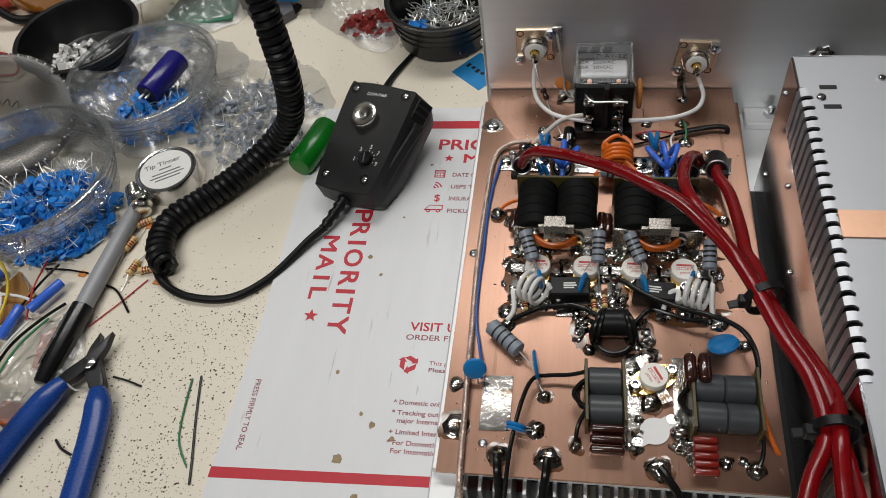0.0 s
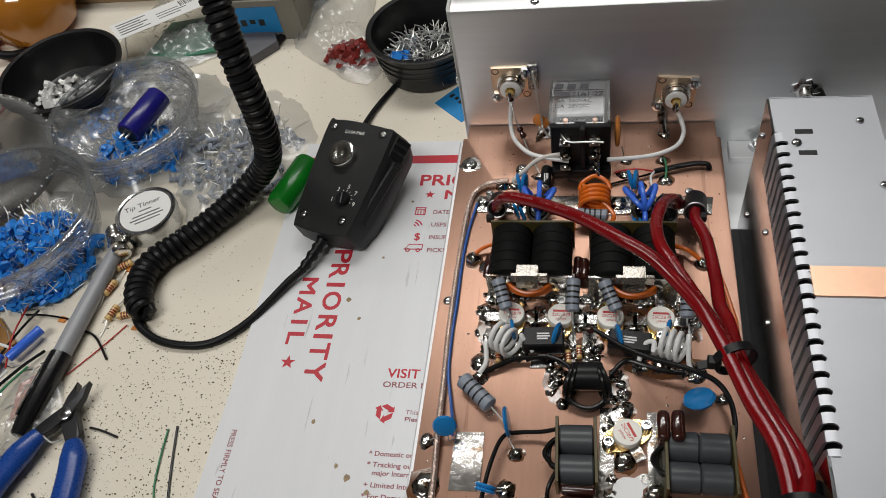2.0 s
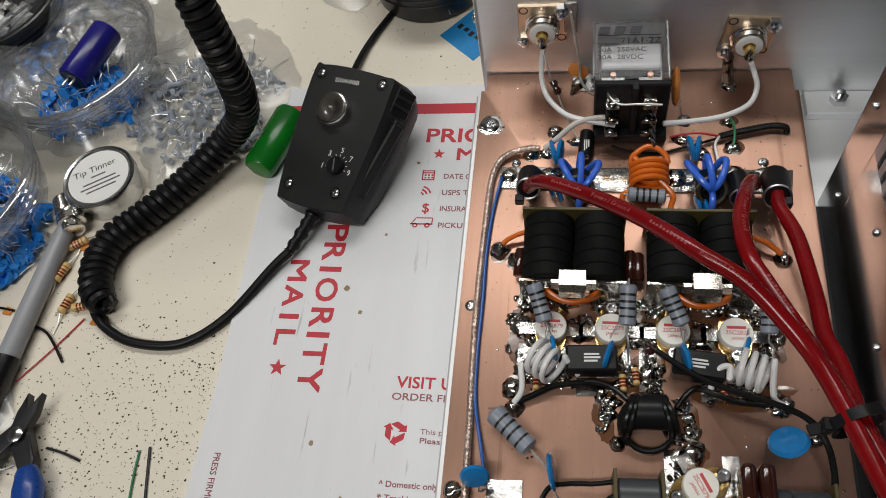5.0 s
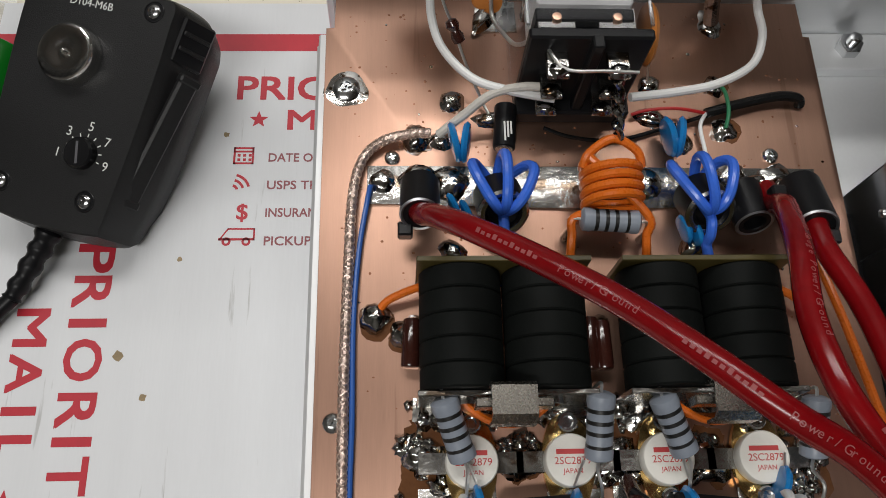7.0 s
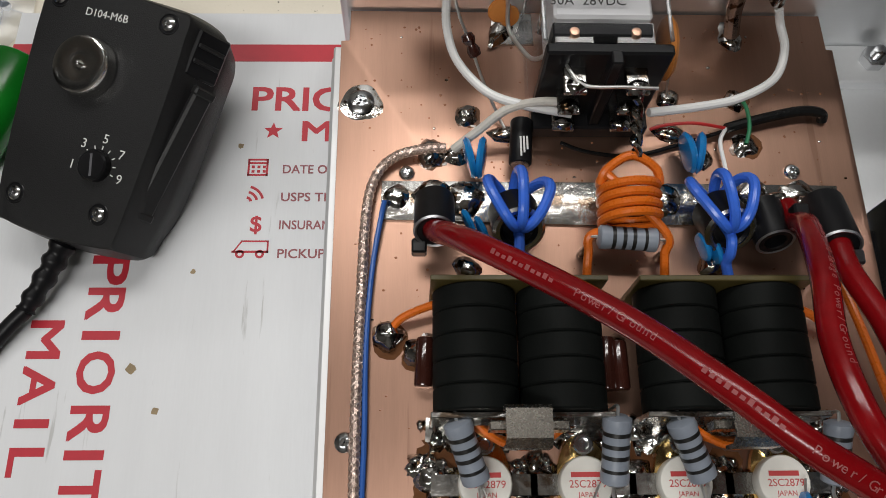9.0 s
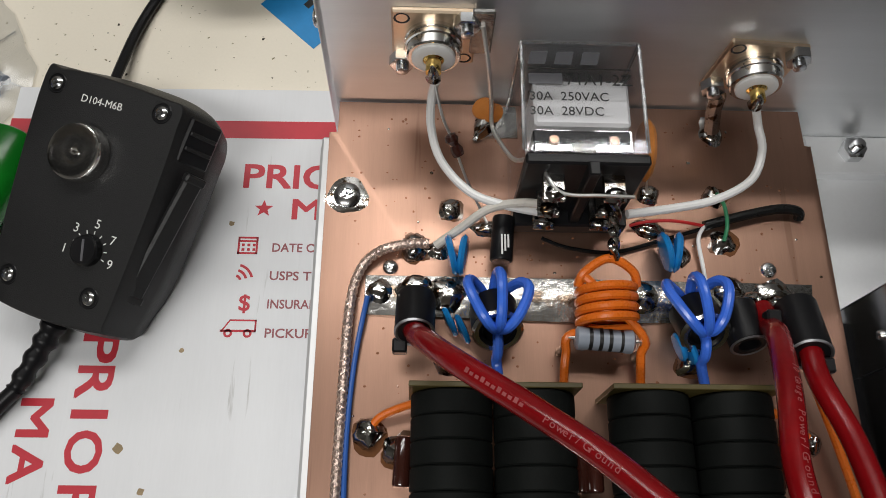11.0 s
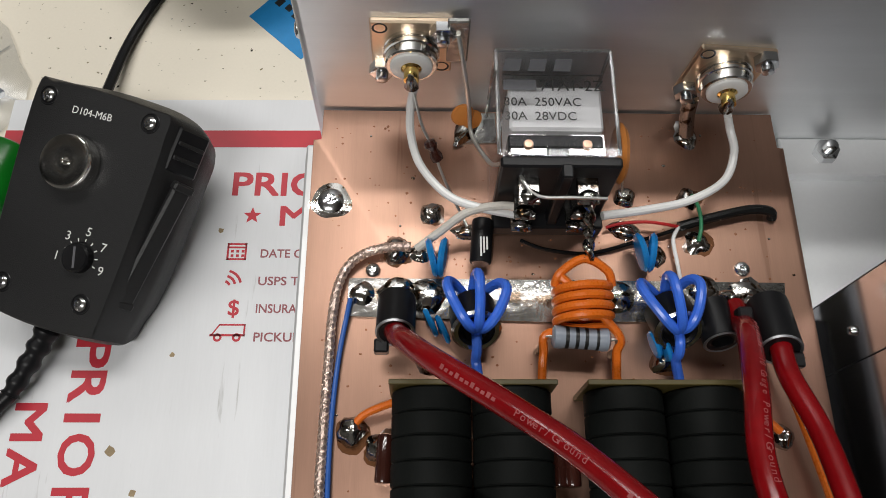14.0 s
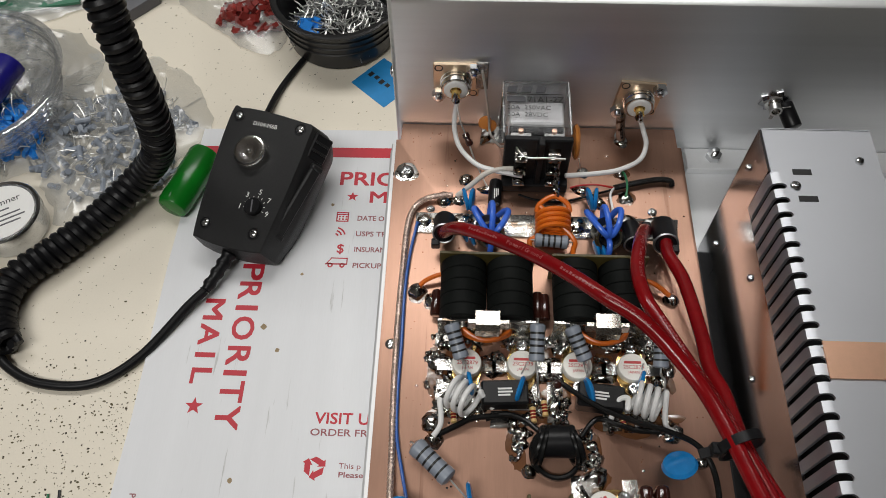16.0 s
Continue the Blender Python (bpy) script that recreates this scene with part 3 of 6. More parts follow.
# strip of tinned foil that carries the supply
part("supply_rail", prism(B(), [(12.8, -70), (72, -71.5), (141, -71), (142.5, -59), (70, -58.5), (13, -58.2)], 47.0, 48.0, 0.3), "tinned", pcb)
PADS = [  # x0, y0, x1, y1: tinned islands
    (17.2, -231, 31.5, -202.5), (25, -130, 47, -123.5), (58, -130, 71, -124), (74, -130, 92, -124), (100, -130, 126, -124), (26, -160, 46, -146), (58, -160, 72, -147), (74.5, -165, 82, -146),
    (106, -160, 126, -147), (83, -236, 90, -187), (104, -236, 111, -188), (50, -168, 58, -160), (98, -168, 106, -161), (45, -13, 58, -1.5)]
for x0, y0, x1, y1 in PADS:
    part("tinned_pad", prism(B(), [(x0, y0), (x1, y0 + 0.4), (x1 - 0.4, y1), (x0 + 0.3, y1 - 0.4)], 47.0, 47.8, 0.25), "tinned", pcb)

JOINTS = [  # x, y, rx, ry, height
    (6, -229, 6.0, 6.0, 1.6), (4.5, -208.5, 3.8, 3.6, 2.6), (43, -229, 4.2, 4.0, 3), (27, -242, 4.2, 5.2, 3.2), (49, -242, 5.0, 5.6, 3.4), (97, -243, 5.2, 5.4, 3.4),
    (46, -212, 3.2, 2.8, 2.4), (137, -241, 4.2, 4.0, 3.6), (132, -237, 2.2, 2.0, 1.6), (138, -180, 3.4, 2.8, 3), (93, -189, 5.6, 4.2, 2.4), (94, -212, 5.0, 4.2, 2.8), (66, -186, 2.8, 2.6, 2.6),
    (61, -235, 2.4, 4.2, 3.0), (113, -238, 4.4, 3.4, 2.8), (125, -238.5, 3.6, 2.8, 2.2), (107, -226, 3.4, 4.6, 2.6), (25, -166, 4.2, 3.6, 2.8), (26, -174, 3.6, 3.4, 3.2), (128, -168, 5.0, 3.4, 2.6),
    (60, -166, 4.0, 2.6, 2.2), (127, -137, 4.2, 3.6, 2.8), (27, -139, 4.4, 3.6, 2.6), (51.5, -140, 6.2, 4.6, 2.6), (76, -140, 5.8, 4.6, 2.8), (100, -140.5, 6.2, 4.6, 2.6), (37, -126, 9, 2.8, 2.0),
    (66, -128, 5.5, 2.6, 2.2), (85, -127.5, 6.5, 3.0, 2.0), (111, -127.5, 9, 2.8, 2.2), (65, -155, 4.4, 4.0, 2.4), (78, -158, 3.0, 5.0, 2.2), (36, -150, 5, 2.5, 1.6), (118, -152, 5.5, 3, 1.8),
    (31, -158, 4.2, 2.8, 1.6), (121, -157, 3, 3, 1.8), (15.5, -103, 3.8, 3.8, 4.2), (23.5, -107.5, 3.6, 4.0, 3.0), (134, -104, 3.4, 3.6, 3.6), (74, -106, 3.0, 4.0, 3.0),
    (36.5, -84, 3.6, 2.8, 2.4), (104, -83, 3.8, 2.8, 2.6), (37, -37, 3.2, 3.0, 2.2), (27, -49.5, 4.0, 3.6, 3.4), (34, -50, 3.4, 2.6, 2.0), (49, -43, 5.6, 2.6, 2.4), (97, -31, 3.2, 3.0, 2.2),
    (117, -31, 3.4, 2.6, 2.2), (118, -46, 3.8, 3.4, 1.6), (96, -42, 4.8, 2.6, 2.2), (119, -9, 3.6, 4.6, 2.2), (48, -8, 5.5, 2.6, 2.0), (104, -50, 3.6, 3.0, 2.2), (17, -63, 3.4, 3.4, 1.6),
    (27, -62, 5.0, 3.6, 2.6), (36, -64, 5.0, 5.0, 2.2), (92, -64, 4.6, 4.4, 1.8), (118, -62, 5.0, 4.0, 1.8), (131, -63, 5.5, 4.6, 2.2), (104, -68, 4, 3, 2), (84.5, -20, 2.5, 2.2, 1.6)]
FLUXED = {0, 3, 4, 5, 6, 10, 11, 13, 17, 21, 22, 36, 37, 41, 42, 43, 47, 48}
for i, (x, y, rx, ry, h) in enumerate(JOINTS):
    on = 47.9 if any(a - 1 < x < c + 1 and b - 1 < y < d + 1 for a, b, c, d in PADS) or -71 < y < -58 else 46.9
    part("solder_joint", dome(B(), x, y, on, rx, ry, h, i, 16, 6, i * 0.7, 0.16), "solder", pcb)
    if i in FLUXED:
        part("flux_halo", dome(B(), x + 0.4, y - 0.3, 46.95, rx * 1.28, ry * 1.28, 0.22, i + 90, 18, 2, i, 0.2), "flux", pcb, "amber dried flux")
rnd = random.Random(31)
for i in range(46):
    x, y = rnd.uniform(4, 147), rnd.uniform(-245, -6)
    part("solder_splash", dome(B(), x, y, 46.95, rnd.uniform(0.35, 0.8), rnd.uniform(0.3, 0.6), 0.3, i + 300, 7, 2), "solder", pcb)

for x, y, r in ((6.5, -33, 4.0), (5, -130, 2.6), (19.8, -237, 2.2), (130.5, -54.5, 2.4), (20, -55.5, 2.2)):
    if r > 3:
        part("solder_collar", dome(B(), x, y, 46.9, 6.2, 5.9, 0.5, 5, 28, 4, 0, 0.08), "solder", pcb)
    screw(pcb, x, y, 47.4 if r > 3 else 46.9, r)

# ---- power supply ----
psu = thing("power_supply", "grey zinc-plated switching power supply with slotted vents", "power supply")
PX, PT, PR = 157.8, 121.3, 203.0
SLOTS = [-91.0 - 6.75 * k for k in range(22)]
SW = 1.3  # half width of a vent slot
Y0, Y1 = -84.0, SLOTS[-1] - 4
part("side_sheet", box(B(), PX, Y0, 26, PX + 1.2, -61.5, PT, 0.5), "zinc_dark_side", psu)
part("side_sheet", box(B(), PX, Y1, 26, PX + 1.2, Y0, PT - 26, 0.0), "zinc_dark_side", psu)
part("side_sheet", box(B(), PX, -330, 26, PX + 1.2, Y1, PT, 0.0), "zinc_dark_side", psu)
part("side_sheet", box(B(), PR - 1.2, -330, 26, PR, -62.5, PT - 1.3, 0.3), "zinc_dark_side", psu)
part("back_sheet", box(B(), PX, -62.7, 26, PR, -61.5, PT, 0.4), "zinc_sheet", psu)


def slotted_edge(y_from, y_to):
    """The left edge of the cover from back to front, with the round inner ends of the vent slots."""
    pts = [(PX + 4.6, y_from)]
    for sy in SLOTS:
        if y_to < sy < y_from:
            pts += [(PX + 4.6 + SW * math.sin(math.pi * k / 6), sy + SW * math.cos(math.pi * k / 6)) for k in range(7)]
    return pts + [(PX + 4.6, y_to)]


part("top_sheet", prism(B(), slotted_edge(Y0, -160.4) + [(PR, -160.4), (PR, -61.5), (PX + 1, -61.5), (PX + 1, Y0)], PT - 1.2, PT), "zinc_sheet", psu)
part("top_sheet", prism(B(), slotted_edge(-160, Y1) + [(PX + 1, Y1), (PX + 1, -330), (PR, -330), (PR, -160)], PT - 1.9, PT - 0.6), "zinc_sheet", psu, "lower lap of the zinc-plated cover")
part("copper_tape", prism(B(), [(PX + 5.4, -172), (PR, -172), (PR, -158), (PX + 5.4, -158)], PT - 0.55, PT + 0.15), "copper_foil", psu, "strip of copper foil tape")
edges = [Y0] + [v for sy in SLOTS for v in (sy + SW, sy - SW)] + [Y1]
for i in range(0, len(edges), 2):
    y1, y0 = edges[i], edges[i + 1]
    bm = B()
    pr = [(PX, PT - 26), (PX, PT - 2.6), (PX + 0.8, PT - 0.8), (PX + 2.6, PT), (PX + 4.6, PT), (PX + 4.6, PT - 1.2), (PX + 2.9, PT - 1.2), (PX + 1.7, PT - 1.7), (PX + 1.2, PT - 2.9), (PX + 1.2, PT - 26)]
    ra = [bm.verts.new((x, y0, z)) for x, z in pr]
    rb = [bm.verts.new((x, y1, z)) for x, z in pr]
    bm.faces.new(ra), bm.faces.new(rb[::-1])
    for k in range(len(ra)):
        j = (k + 1) % len(ra)
        bm.faces.new((ra[k], rb[k], rb[j], ra[j]))
    part("vent_bar", bm, "zinc_sheet", psu)
# Added black box: the shade behind the vents as plain colour.
part("inside", box(B(), PX + 9, -300, 30, PR - 4, -66, PT - 8), "gap_black", psu, "black box added to darken the inside behind the vents")
# Slots drawn as black slabs on the cover, for their dark depth.
for x0, y0 in ((167.2, -84), (167.2, -97)):
    part("vent_slot", box(B(), x0, y0 - 1.4, PT - 0.5, x0 + 7.5, y0 + 1.4, PT + 0.12, 0.0), "gap_black", psu)
screw(psu, 167, -91, PT, 2.2)
for p in ((195, -78), (198, -116), (PX + 28, -218)):
    screw(psu, p[0], p[1], PT if p[1] > -160 else PT - 0.6, 1.8)
for y, z in ((-69, 104), (-112, 84), (-150, 66), (-75, 52)):
    screw(psu, 0, 0, 0, 1.6, place(PX, y, z, 0, -90, 0))
block = part("terminal_block", box(B(), PX - 3, -262, 60, PX + 14, -238, 104, 1.0), "chip_black", psu, "black plastic terminal block")
for k in range(4):
    part("terminal_rib", box(B(), PX - 4, -261 + k * 6.4, 64, PX - 2.5, -259 + k * 6.4, 100, 0.3), "chip_black", block)


# ---- parts of the amplifier ----
def resistor(p, q, r, label, leads=(), body="resistor_grey", band="band_black", group="grey power resistors", bands=(0.25, 0.42, 0.58, 0.78)):
    """A wire-ended resistor from p to q, with painted bands and bent leads."""
    e = thing("resistor", label, "resistor", group)
    p, q = Vector(p), Vector(q)
    h = (q - p).length
    part("body", lathe(B(), [(0, 0), (r * 0.7, 0), (r * 1.03, h * 0.04), (r * 1.06, h * 0.14), (r * 0.98, h * 0.22), (r * 0.98, h * 0.78), (r * 1.06, h * 0.86), (r * 1.03, h * 0.96), (r * 0.7, h), (0, h)], axis_matrix(p, q), 22), body, e)
    for b in bands:
        rr = r * (1.075 if b < 0.2 or b > 0.8 else 1.0)
        part("colour_band", lathe(B(), [(rr * 0.9, h * b - 0.5), (rr, h * b - 0.5), (rr, h * b + 0.5), (rr * 0.9, h * b + 0.5)], axis_matrix(p, q), 22), band, e)
    for pts in leads:
        part("lead", wire(B(), pts, 0.45, 6), "lead_wire", e)
    return e


def disc_cap(c, normal, r, thick, label, leads=(), mat="disc_blue", group="blue disc capacitors"):
    """A dipped disc: a lens-shaped body with a lip towards its leads."""
    e = thing("disc_capacitor", label, "capacitor", group)
    n = Vector(normal).normalized()
    m = axis_matrix(Vector(c) - n * thick / 2, Vector(c) + n * thick / 2)
    part("body", lathe(B(), [(0, -0.3), (r * 0.55, 0), (r * 0.88, thick * 0.14), (r, thick * 0.5), (r * 0.88, thick * 0.86), (r * 0.55, thick), (0, thick + 0.3)], m, 24), mat, e)
    for pts in leads:
        part("lead", wire(B(), pts, 0.35, 6), "lead_wire", e)
    return e


def mica_cap(x0, y0, z0, x1, y1, z1, mat, label, group):
    e = thing("mica_capacitor", label, "capacitor", group)
    part("body", box(B(), x0, y0, z0, x1, y1, z1, min(x1 - x0, y1 - y0, z1 - z0) * 0.38, seg=3), mat, e)
    for x in (x0 + 0.8, x1 - 0.8):
        part("lead", wire(B(), [(x, (y0 + y1) / 2, z0 + 1), (x, (y0 + y1) / 2, 47.4)], 0.4, 6), "lead_wire", e)
    return e


# output transistors: round ceramic caps on brass flanges
def transistor(x, y, turn=0):
    e = thing("power_transistor", "white ceramic-capped power transistor with red print on a brass flange", "transistor", "ceramic power transistors")
    m = place(x, y, 47.6, 0, 0, turn)
    pts = []
    for k in range(32):
        a = 2 * math.pi * k / 32
        pts.append((max(-6.4, min(6.4, 12.2 * math.sin(a) * 0.54)), 12.2 * math.cos(a)))
    part("flange", prism(B(), pts[::-1], 0, 1.8, 0.3, m), "brass", e)
    for ax in (-1, 1):
        part("tab", box(B(), ax * 9.5 - 3.6, -2.6, 1.8, ax * 9.5 + 3.6, 2.6, 2.2, 0.1, m), "tinned", e)
    part("ceramic_cap", lathe(B(), [(0, 1.8), (6.3, 1.8), (6.5, 2.2), (6.5, 5.4), (6.2, 5.9), (0, 6.0)], m, 30), "ceramic", e)
    for j, (w, yy) in enumerate(((7.4, 2.0),)):
        part("print_bar", box(B(), -w / 2, yy - 0.6, 5.98, w / 2, yy + 0.6, 6.06, 0, m), "mark_red", e)
    for t, s, yy, w in (("2SC2879", 2.5, -1.0, 8.6), ("JAPAN", 1.7, -3.2, 4.4)):
        ob = words("marking", t, s, m @ place(-w / 2, yy, 6.05), "mark_red", e, 0.03)
    for yy in (-9.4, 9.4):
        part("flange_screw", lathe(B(), [(0, 1.8), (2.6, 1.8), (2.6, 4.4), (2.2, 4.8), (1.5, 4.8), (1.3, 3.4), (0, 3.4)], m @ place(0, yy, 0), 18), "steel", e, "steel socket-head screw")
    return e


for x, turn in ((39.5, 0), (63.8, 0), (88, 0), (112, 0)):
    transistor(x, -140.5, turn)
transistor(95.5, -201, -62)
pad = thing("insulating_pad", "white flanged insulating pad on an empty transistor place", "insulating pad")
out = []
m = place(95.5, -226, 47.2, 0, 0, 38)
for k in range(40):
    a = 2 * math.pi * k / 40
    rr = max(6.4, min(11.8, 3.1 / max(0.24, abs(math.sin(a)) + 0.02)))
    out.append((rr * math.cos(a), rr * math.sin(a)))
part("sheet", prism(B(), out, 0, 0.7, 0.15, m), "pad_white", pad)
for s in (-9.6, 9.6):
    part("eyelet", lathe(B(), [(0, 0.7), (2.3, 0.7), (2.3, 1.3), (1.4, 1.3), (1.2, 0.9), (0, 0.9)], m @ place(s, 0, 0), 16), "nickel", pad)


# big output transformers: pairs of stacked ferrite sleeves
def output_transformer(xa, xb, y0, y1, r, label, clip=True):
    e = thing("output_transformer", label, "transformer", "ferrite output transformers")
    n = 5
    zc = 48.6 + r
    for x in (xa, xb):
        for k in range(n):
            a = y0 + (y1 - y0) * k / n
            b = y0 + (y1 - y0) * (k + 1) / n
            h = b - a - 0.12
            part("ferrite_sleeve", lathe(B(), [(3.6, 0), (r - 0.4, 0), (r, 0.4), (r, h - 0.4), (r - 0.4, h), (3.6, h)], axis_matrix((x, a, zc), (x, b, zc)), 28, True), "ferrite", e)
    xm = (xa + xb) / 2
    for y, t in ((y1 + 0.2, 1.4), (y0 - 1.6, 1.4)):
        part("end_plate", box(B(), xa - r - 0.6, y, 47.2, xb + r + 0.6, y + t, zc + r - (0.6 if y > y0 else 4.0), 0.2), "fibreglass" if y > y0 else "tinned", e, "copper-clad end plate")
    for x in (xa, xb):
        part("tube_end", lathe(B(), [(2.4, -1.8), (3.8, -1.8), (3.8, 0.2), (2.4, 0.2)], axis_matrix((x, y0 - 1.2, zc), (x, y0 + 1, zc)), 16), "tinned", e)
    for k in range(4):
        z = zc - 2.6 + k * 1.5
        part("winding", wire(B(), [(xa, y0 + 1, z), (xa + 0.6, y0 - 3, z - 0.2), (xm - 3.5, y0 - 5.6 - 0.5 * k, z - 0.8), (xm + 3.5, y0 - 5.6 - 0.5 * k, z - 0.8), (xb - 0.6, y0 - 3, z - 0.2), (xb, y0 + 1, z)], 0.95, 8), "orange_wire", e, "orange insulated winding")
    if clip:
        zt = zc + r * 0.75
        part("clamp_bar", box(B(), xa + 2, y0 - 5.2, zt - 1.2, xb - 1, y0 - 3.0, zt + 4.2, 0.3), "clip_nickel", e, "nickel-plated clamp bar")
        bm = B()
        zt += 1.5
        pr = [(y0 - 9.2, zt - 1.5), (y0 - 9.2, zt + 3.6), (y0 - 7.4, zt + 6.2), (y0 - 0.8, zt + 6.2), (y0 + 0.2, zt + 4.8), (y0 + 0.2, zt + 0.4), (y0 - 0.6, zt + 0.4), (y0 - 0.8, zt + 4.6), (y0 - 1.4, zt + 5.4), (y0 - 7.0, zt + 5.4), (y0 - 8.4, zt + 3.2), (y0 - 8.4, zt - 1.5)]
        ra = [bm.verts.new((xm - 5.2, y, z)) for y, z in pr]
        rb = [bm.verts.new((xm + 5.2, y, z)) for y, z in pr]
        bm.faces.new(ra), bm.faces.new(rb[::-1])
        for k in range(len(ra)):
            j = (k + 1) % len(ra)
            bm.faces.new((ra[k], rb[k], rb[j], ra[j]))
        part("clamp", bm, "clip_nickel", e, "shiny nickel spring clamp")
    return e


output_transformer(37.2, 58.4, -125, -94.5, 10.4, "pair of matt black stacked ferrite sleeves with orange winding")
output_transformer(88.0, 109.5, -125, -94.5, 10.4, "pair of matt black stacked ferrite sleeves under the red cable")
for s in ((24.6, -117, 25.2, -104), (71.2, -118, 71.6, -104), (74.8, -118, 74.6, -105), (122.4, -117, 122.2, -103)):
    solo("tuning_capacitor", rod(B(), (s[0], s[1], 51), (s[2], s[3], 51), 2.4, seg=14, round_=0.8), "mica_brown", "small glossy black capacitor beside the ferrite", "capacitor", "dark side capacitors")

# feedback resistors that lean over the transistors
for p, q in (((32.2, -127, 64), (37.2, -140.5, 57)), ((70, -126, 64), (69.6, -141, 57)), ((84.5, -127, 64), (91, -140, 57.5)), ((124.5, -127, 60), (124, -141, 54))):
    p, q = Vector(p), Vector(q)
    d = (q - p).normalized()
    resistor(p, q, 3.3, "grey banded power resistor leaning over a transistor", [[p, p - d * 1.5 + V(0, 1, -1), (p.x, p.y + 2, 49)], [q, q + d * 3, (q.x + 0.5, q.y - 7, 56), (q.x + 0.8, q.y - 13, 50)]])
resistor((18.5, -178, 53), (33.5, -191.5, 52), 4.0, "large grey banded power resistor on the board", [[(18.5, -178, 53), (17, -176.5, 52), (16.5, -176, 48)], [(33.5, -191.5, 52), (37, -195, 51), (41, -199, 50)]])
resistor((70.5, -78.2, 56.5), (86.5, -79.2, 56.5), 3.1, "grey banded resistor across the orange coil", [[(70.5, -78.2, 56.5), (68.5, -78.2, 56), (68, -80, 52)], [(86.5, -79.2, 56.5), (88.6, -79.2, 56), (89, -81, 51.5)]])
for x, y in ((68, -80), (89, -81)):
    solo("lead_joint", dome(B(), x, y, 52, 1.3, 1.3, 6, 7), "solder", "column of solder on a resistor lead", "solder joint", "solder on resistor leads").location.z = -0.0045

# blue discs
for c, n, r, t, ld in (((13.5, -204, 55.5), (0.15, -0.9, 0.55), 5.6, 2.6, [[(12, -206, 52), (8, -208, 50), (5, -208.5, 48.5)], [(15, -206, 52), (15, -208, 49), (17, -207, 48)]]),
                       ((42, -200.5, 56), (0.98, 0.15, 0.1), 7.4, 2.4, [[(42, -203, 50), (43, -206, 48), (46, -211, 48)]]),
                       ((127, -183.5, 54), (-0.3, 0.45, 0.85), 7.4, 4.2, [[(133, -182, 54), (136, -180.5, 52), (138, -180, 49)]]),
                       ((34.5, -229.5, 52), (0.2, 0.9, 0.3), 5.0, 2.2, [[(38, -229, 50), (42, -229, 49)]]),
                       ((34.5, -231.5, 52), (0.2, 0.9, 0.3), 5.0, 2.2, [[(38, -231, 50), (42, -230, 49)]]),
                       ((41, -151, 55), (0.95, 0.2, 0), 5.4, 2.2, [[(40, -146, 57), (38, -140, 56)]]), ((62.5, -153, 55), (0.93, -0.3, 0), 6.2, 2.6, [[(63, -147, 58), (66, -141, 57)]]),
                       ((92, -153, 55), (0.95, 0.25, 0), 6.2, 2.4, [[(91, -147, 58), (90, -140, 57)]]), ((115, -147, 54), (0.95, -0.3, 0), 4.6, 2.2, [[(115, -143, 57)] * 1 + [(116, -140, 56)]]),
                       ((37.4, -54, 54), (0.95, 0.2, 0.1), 6.0, 2.4, []), ((40.6, -54, 54), (0.95, -0.15, 0.1), 6.0, 2.4, []), ((37, -73, 52), (0.9, 0.4, 0.1), 4.6, 2.0, []), ((40.5, -75, 52), (0.9, 0.4, 0.1), 4.6, 2.0, []),
                       ((98.5, -52, 54), (0.95, 0.2, 0.1), 6.0, 2.4, []), ((101.6, -52, 54), (0.95, -0.15, 0.1), 6.0, 2.4, []), ((103.5, -80, 51), (0.9, 0.3, 0.1), 4.2, 2.0, []), ((100.5, -79, 51), (0.9, 0.3, 0.1), 4.2, 2.0, [])):
    disc_cap(c, n, r, t, "glossy blue dipped disc capacitor standing on the board", ld)

# black moulded chokes with white print
for x0, y0, turn in ((56, -154.5, 3), (97, -155, -6)):
    e = thing("moulded_capacitor", "black moulded block capacitor with white print", "capacitor", "black block capacitors")
    m = place(x0, y0, 47.8, 0, 0, turn)
    part("body", box(B(), -10, -5.5, 0, 10, 5.5, 8, 0.8, m), "chip_black", e)
    for k, (xa, xb, yy) in enumerate(((-3.0, 3.0, 1.3), (-3.0, 3.4, -0.1), (-3.0, 2.2, -1.5))):
        part("print_bar", box(B(), xa, yy - 0.4, 7.98, xb, yy + 0.4, 8.06, 0, m), "print_white", e)


def coil(name, c, axis, R, turns, pitch, r, mat, label, group, ends=(), start=0.0, parent=None):
    """A helix of insulated wire with its tails."""
    c, ax = Vector(c), Vector(axis).normalized()
    u = ax.cross(V(0, 0, 1)).normalized() if abs(ax.z) < 0.9 else V(1, 0, 0)
    w = ax.cross(u)
    pts, n = [], int(turns * 20)
    for i in range(n + 1):
        a = start + 2 * math.pi * i / 20
        pts.append(c + ax * ((i / 20 - turns / 2) * pitch) + (u * math.cos(a) + w * math.sin(a)) * R)
    a0 = spline([Vector(p) for p in ends[0]] + [pts[0]], 6)[:-1] if ends else []
    a1 = spline([pts[-1]] + [Vector(p) for p in ends[1]], 6)[1:] if ends else []
    bm = sweep(B(), a0 + pts + a1, r, 9)
    return solo(name, bm, mat, label, "coil", group)


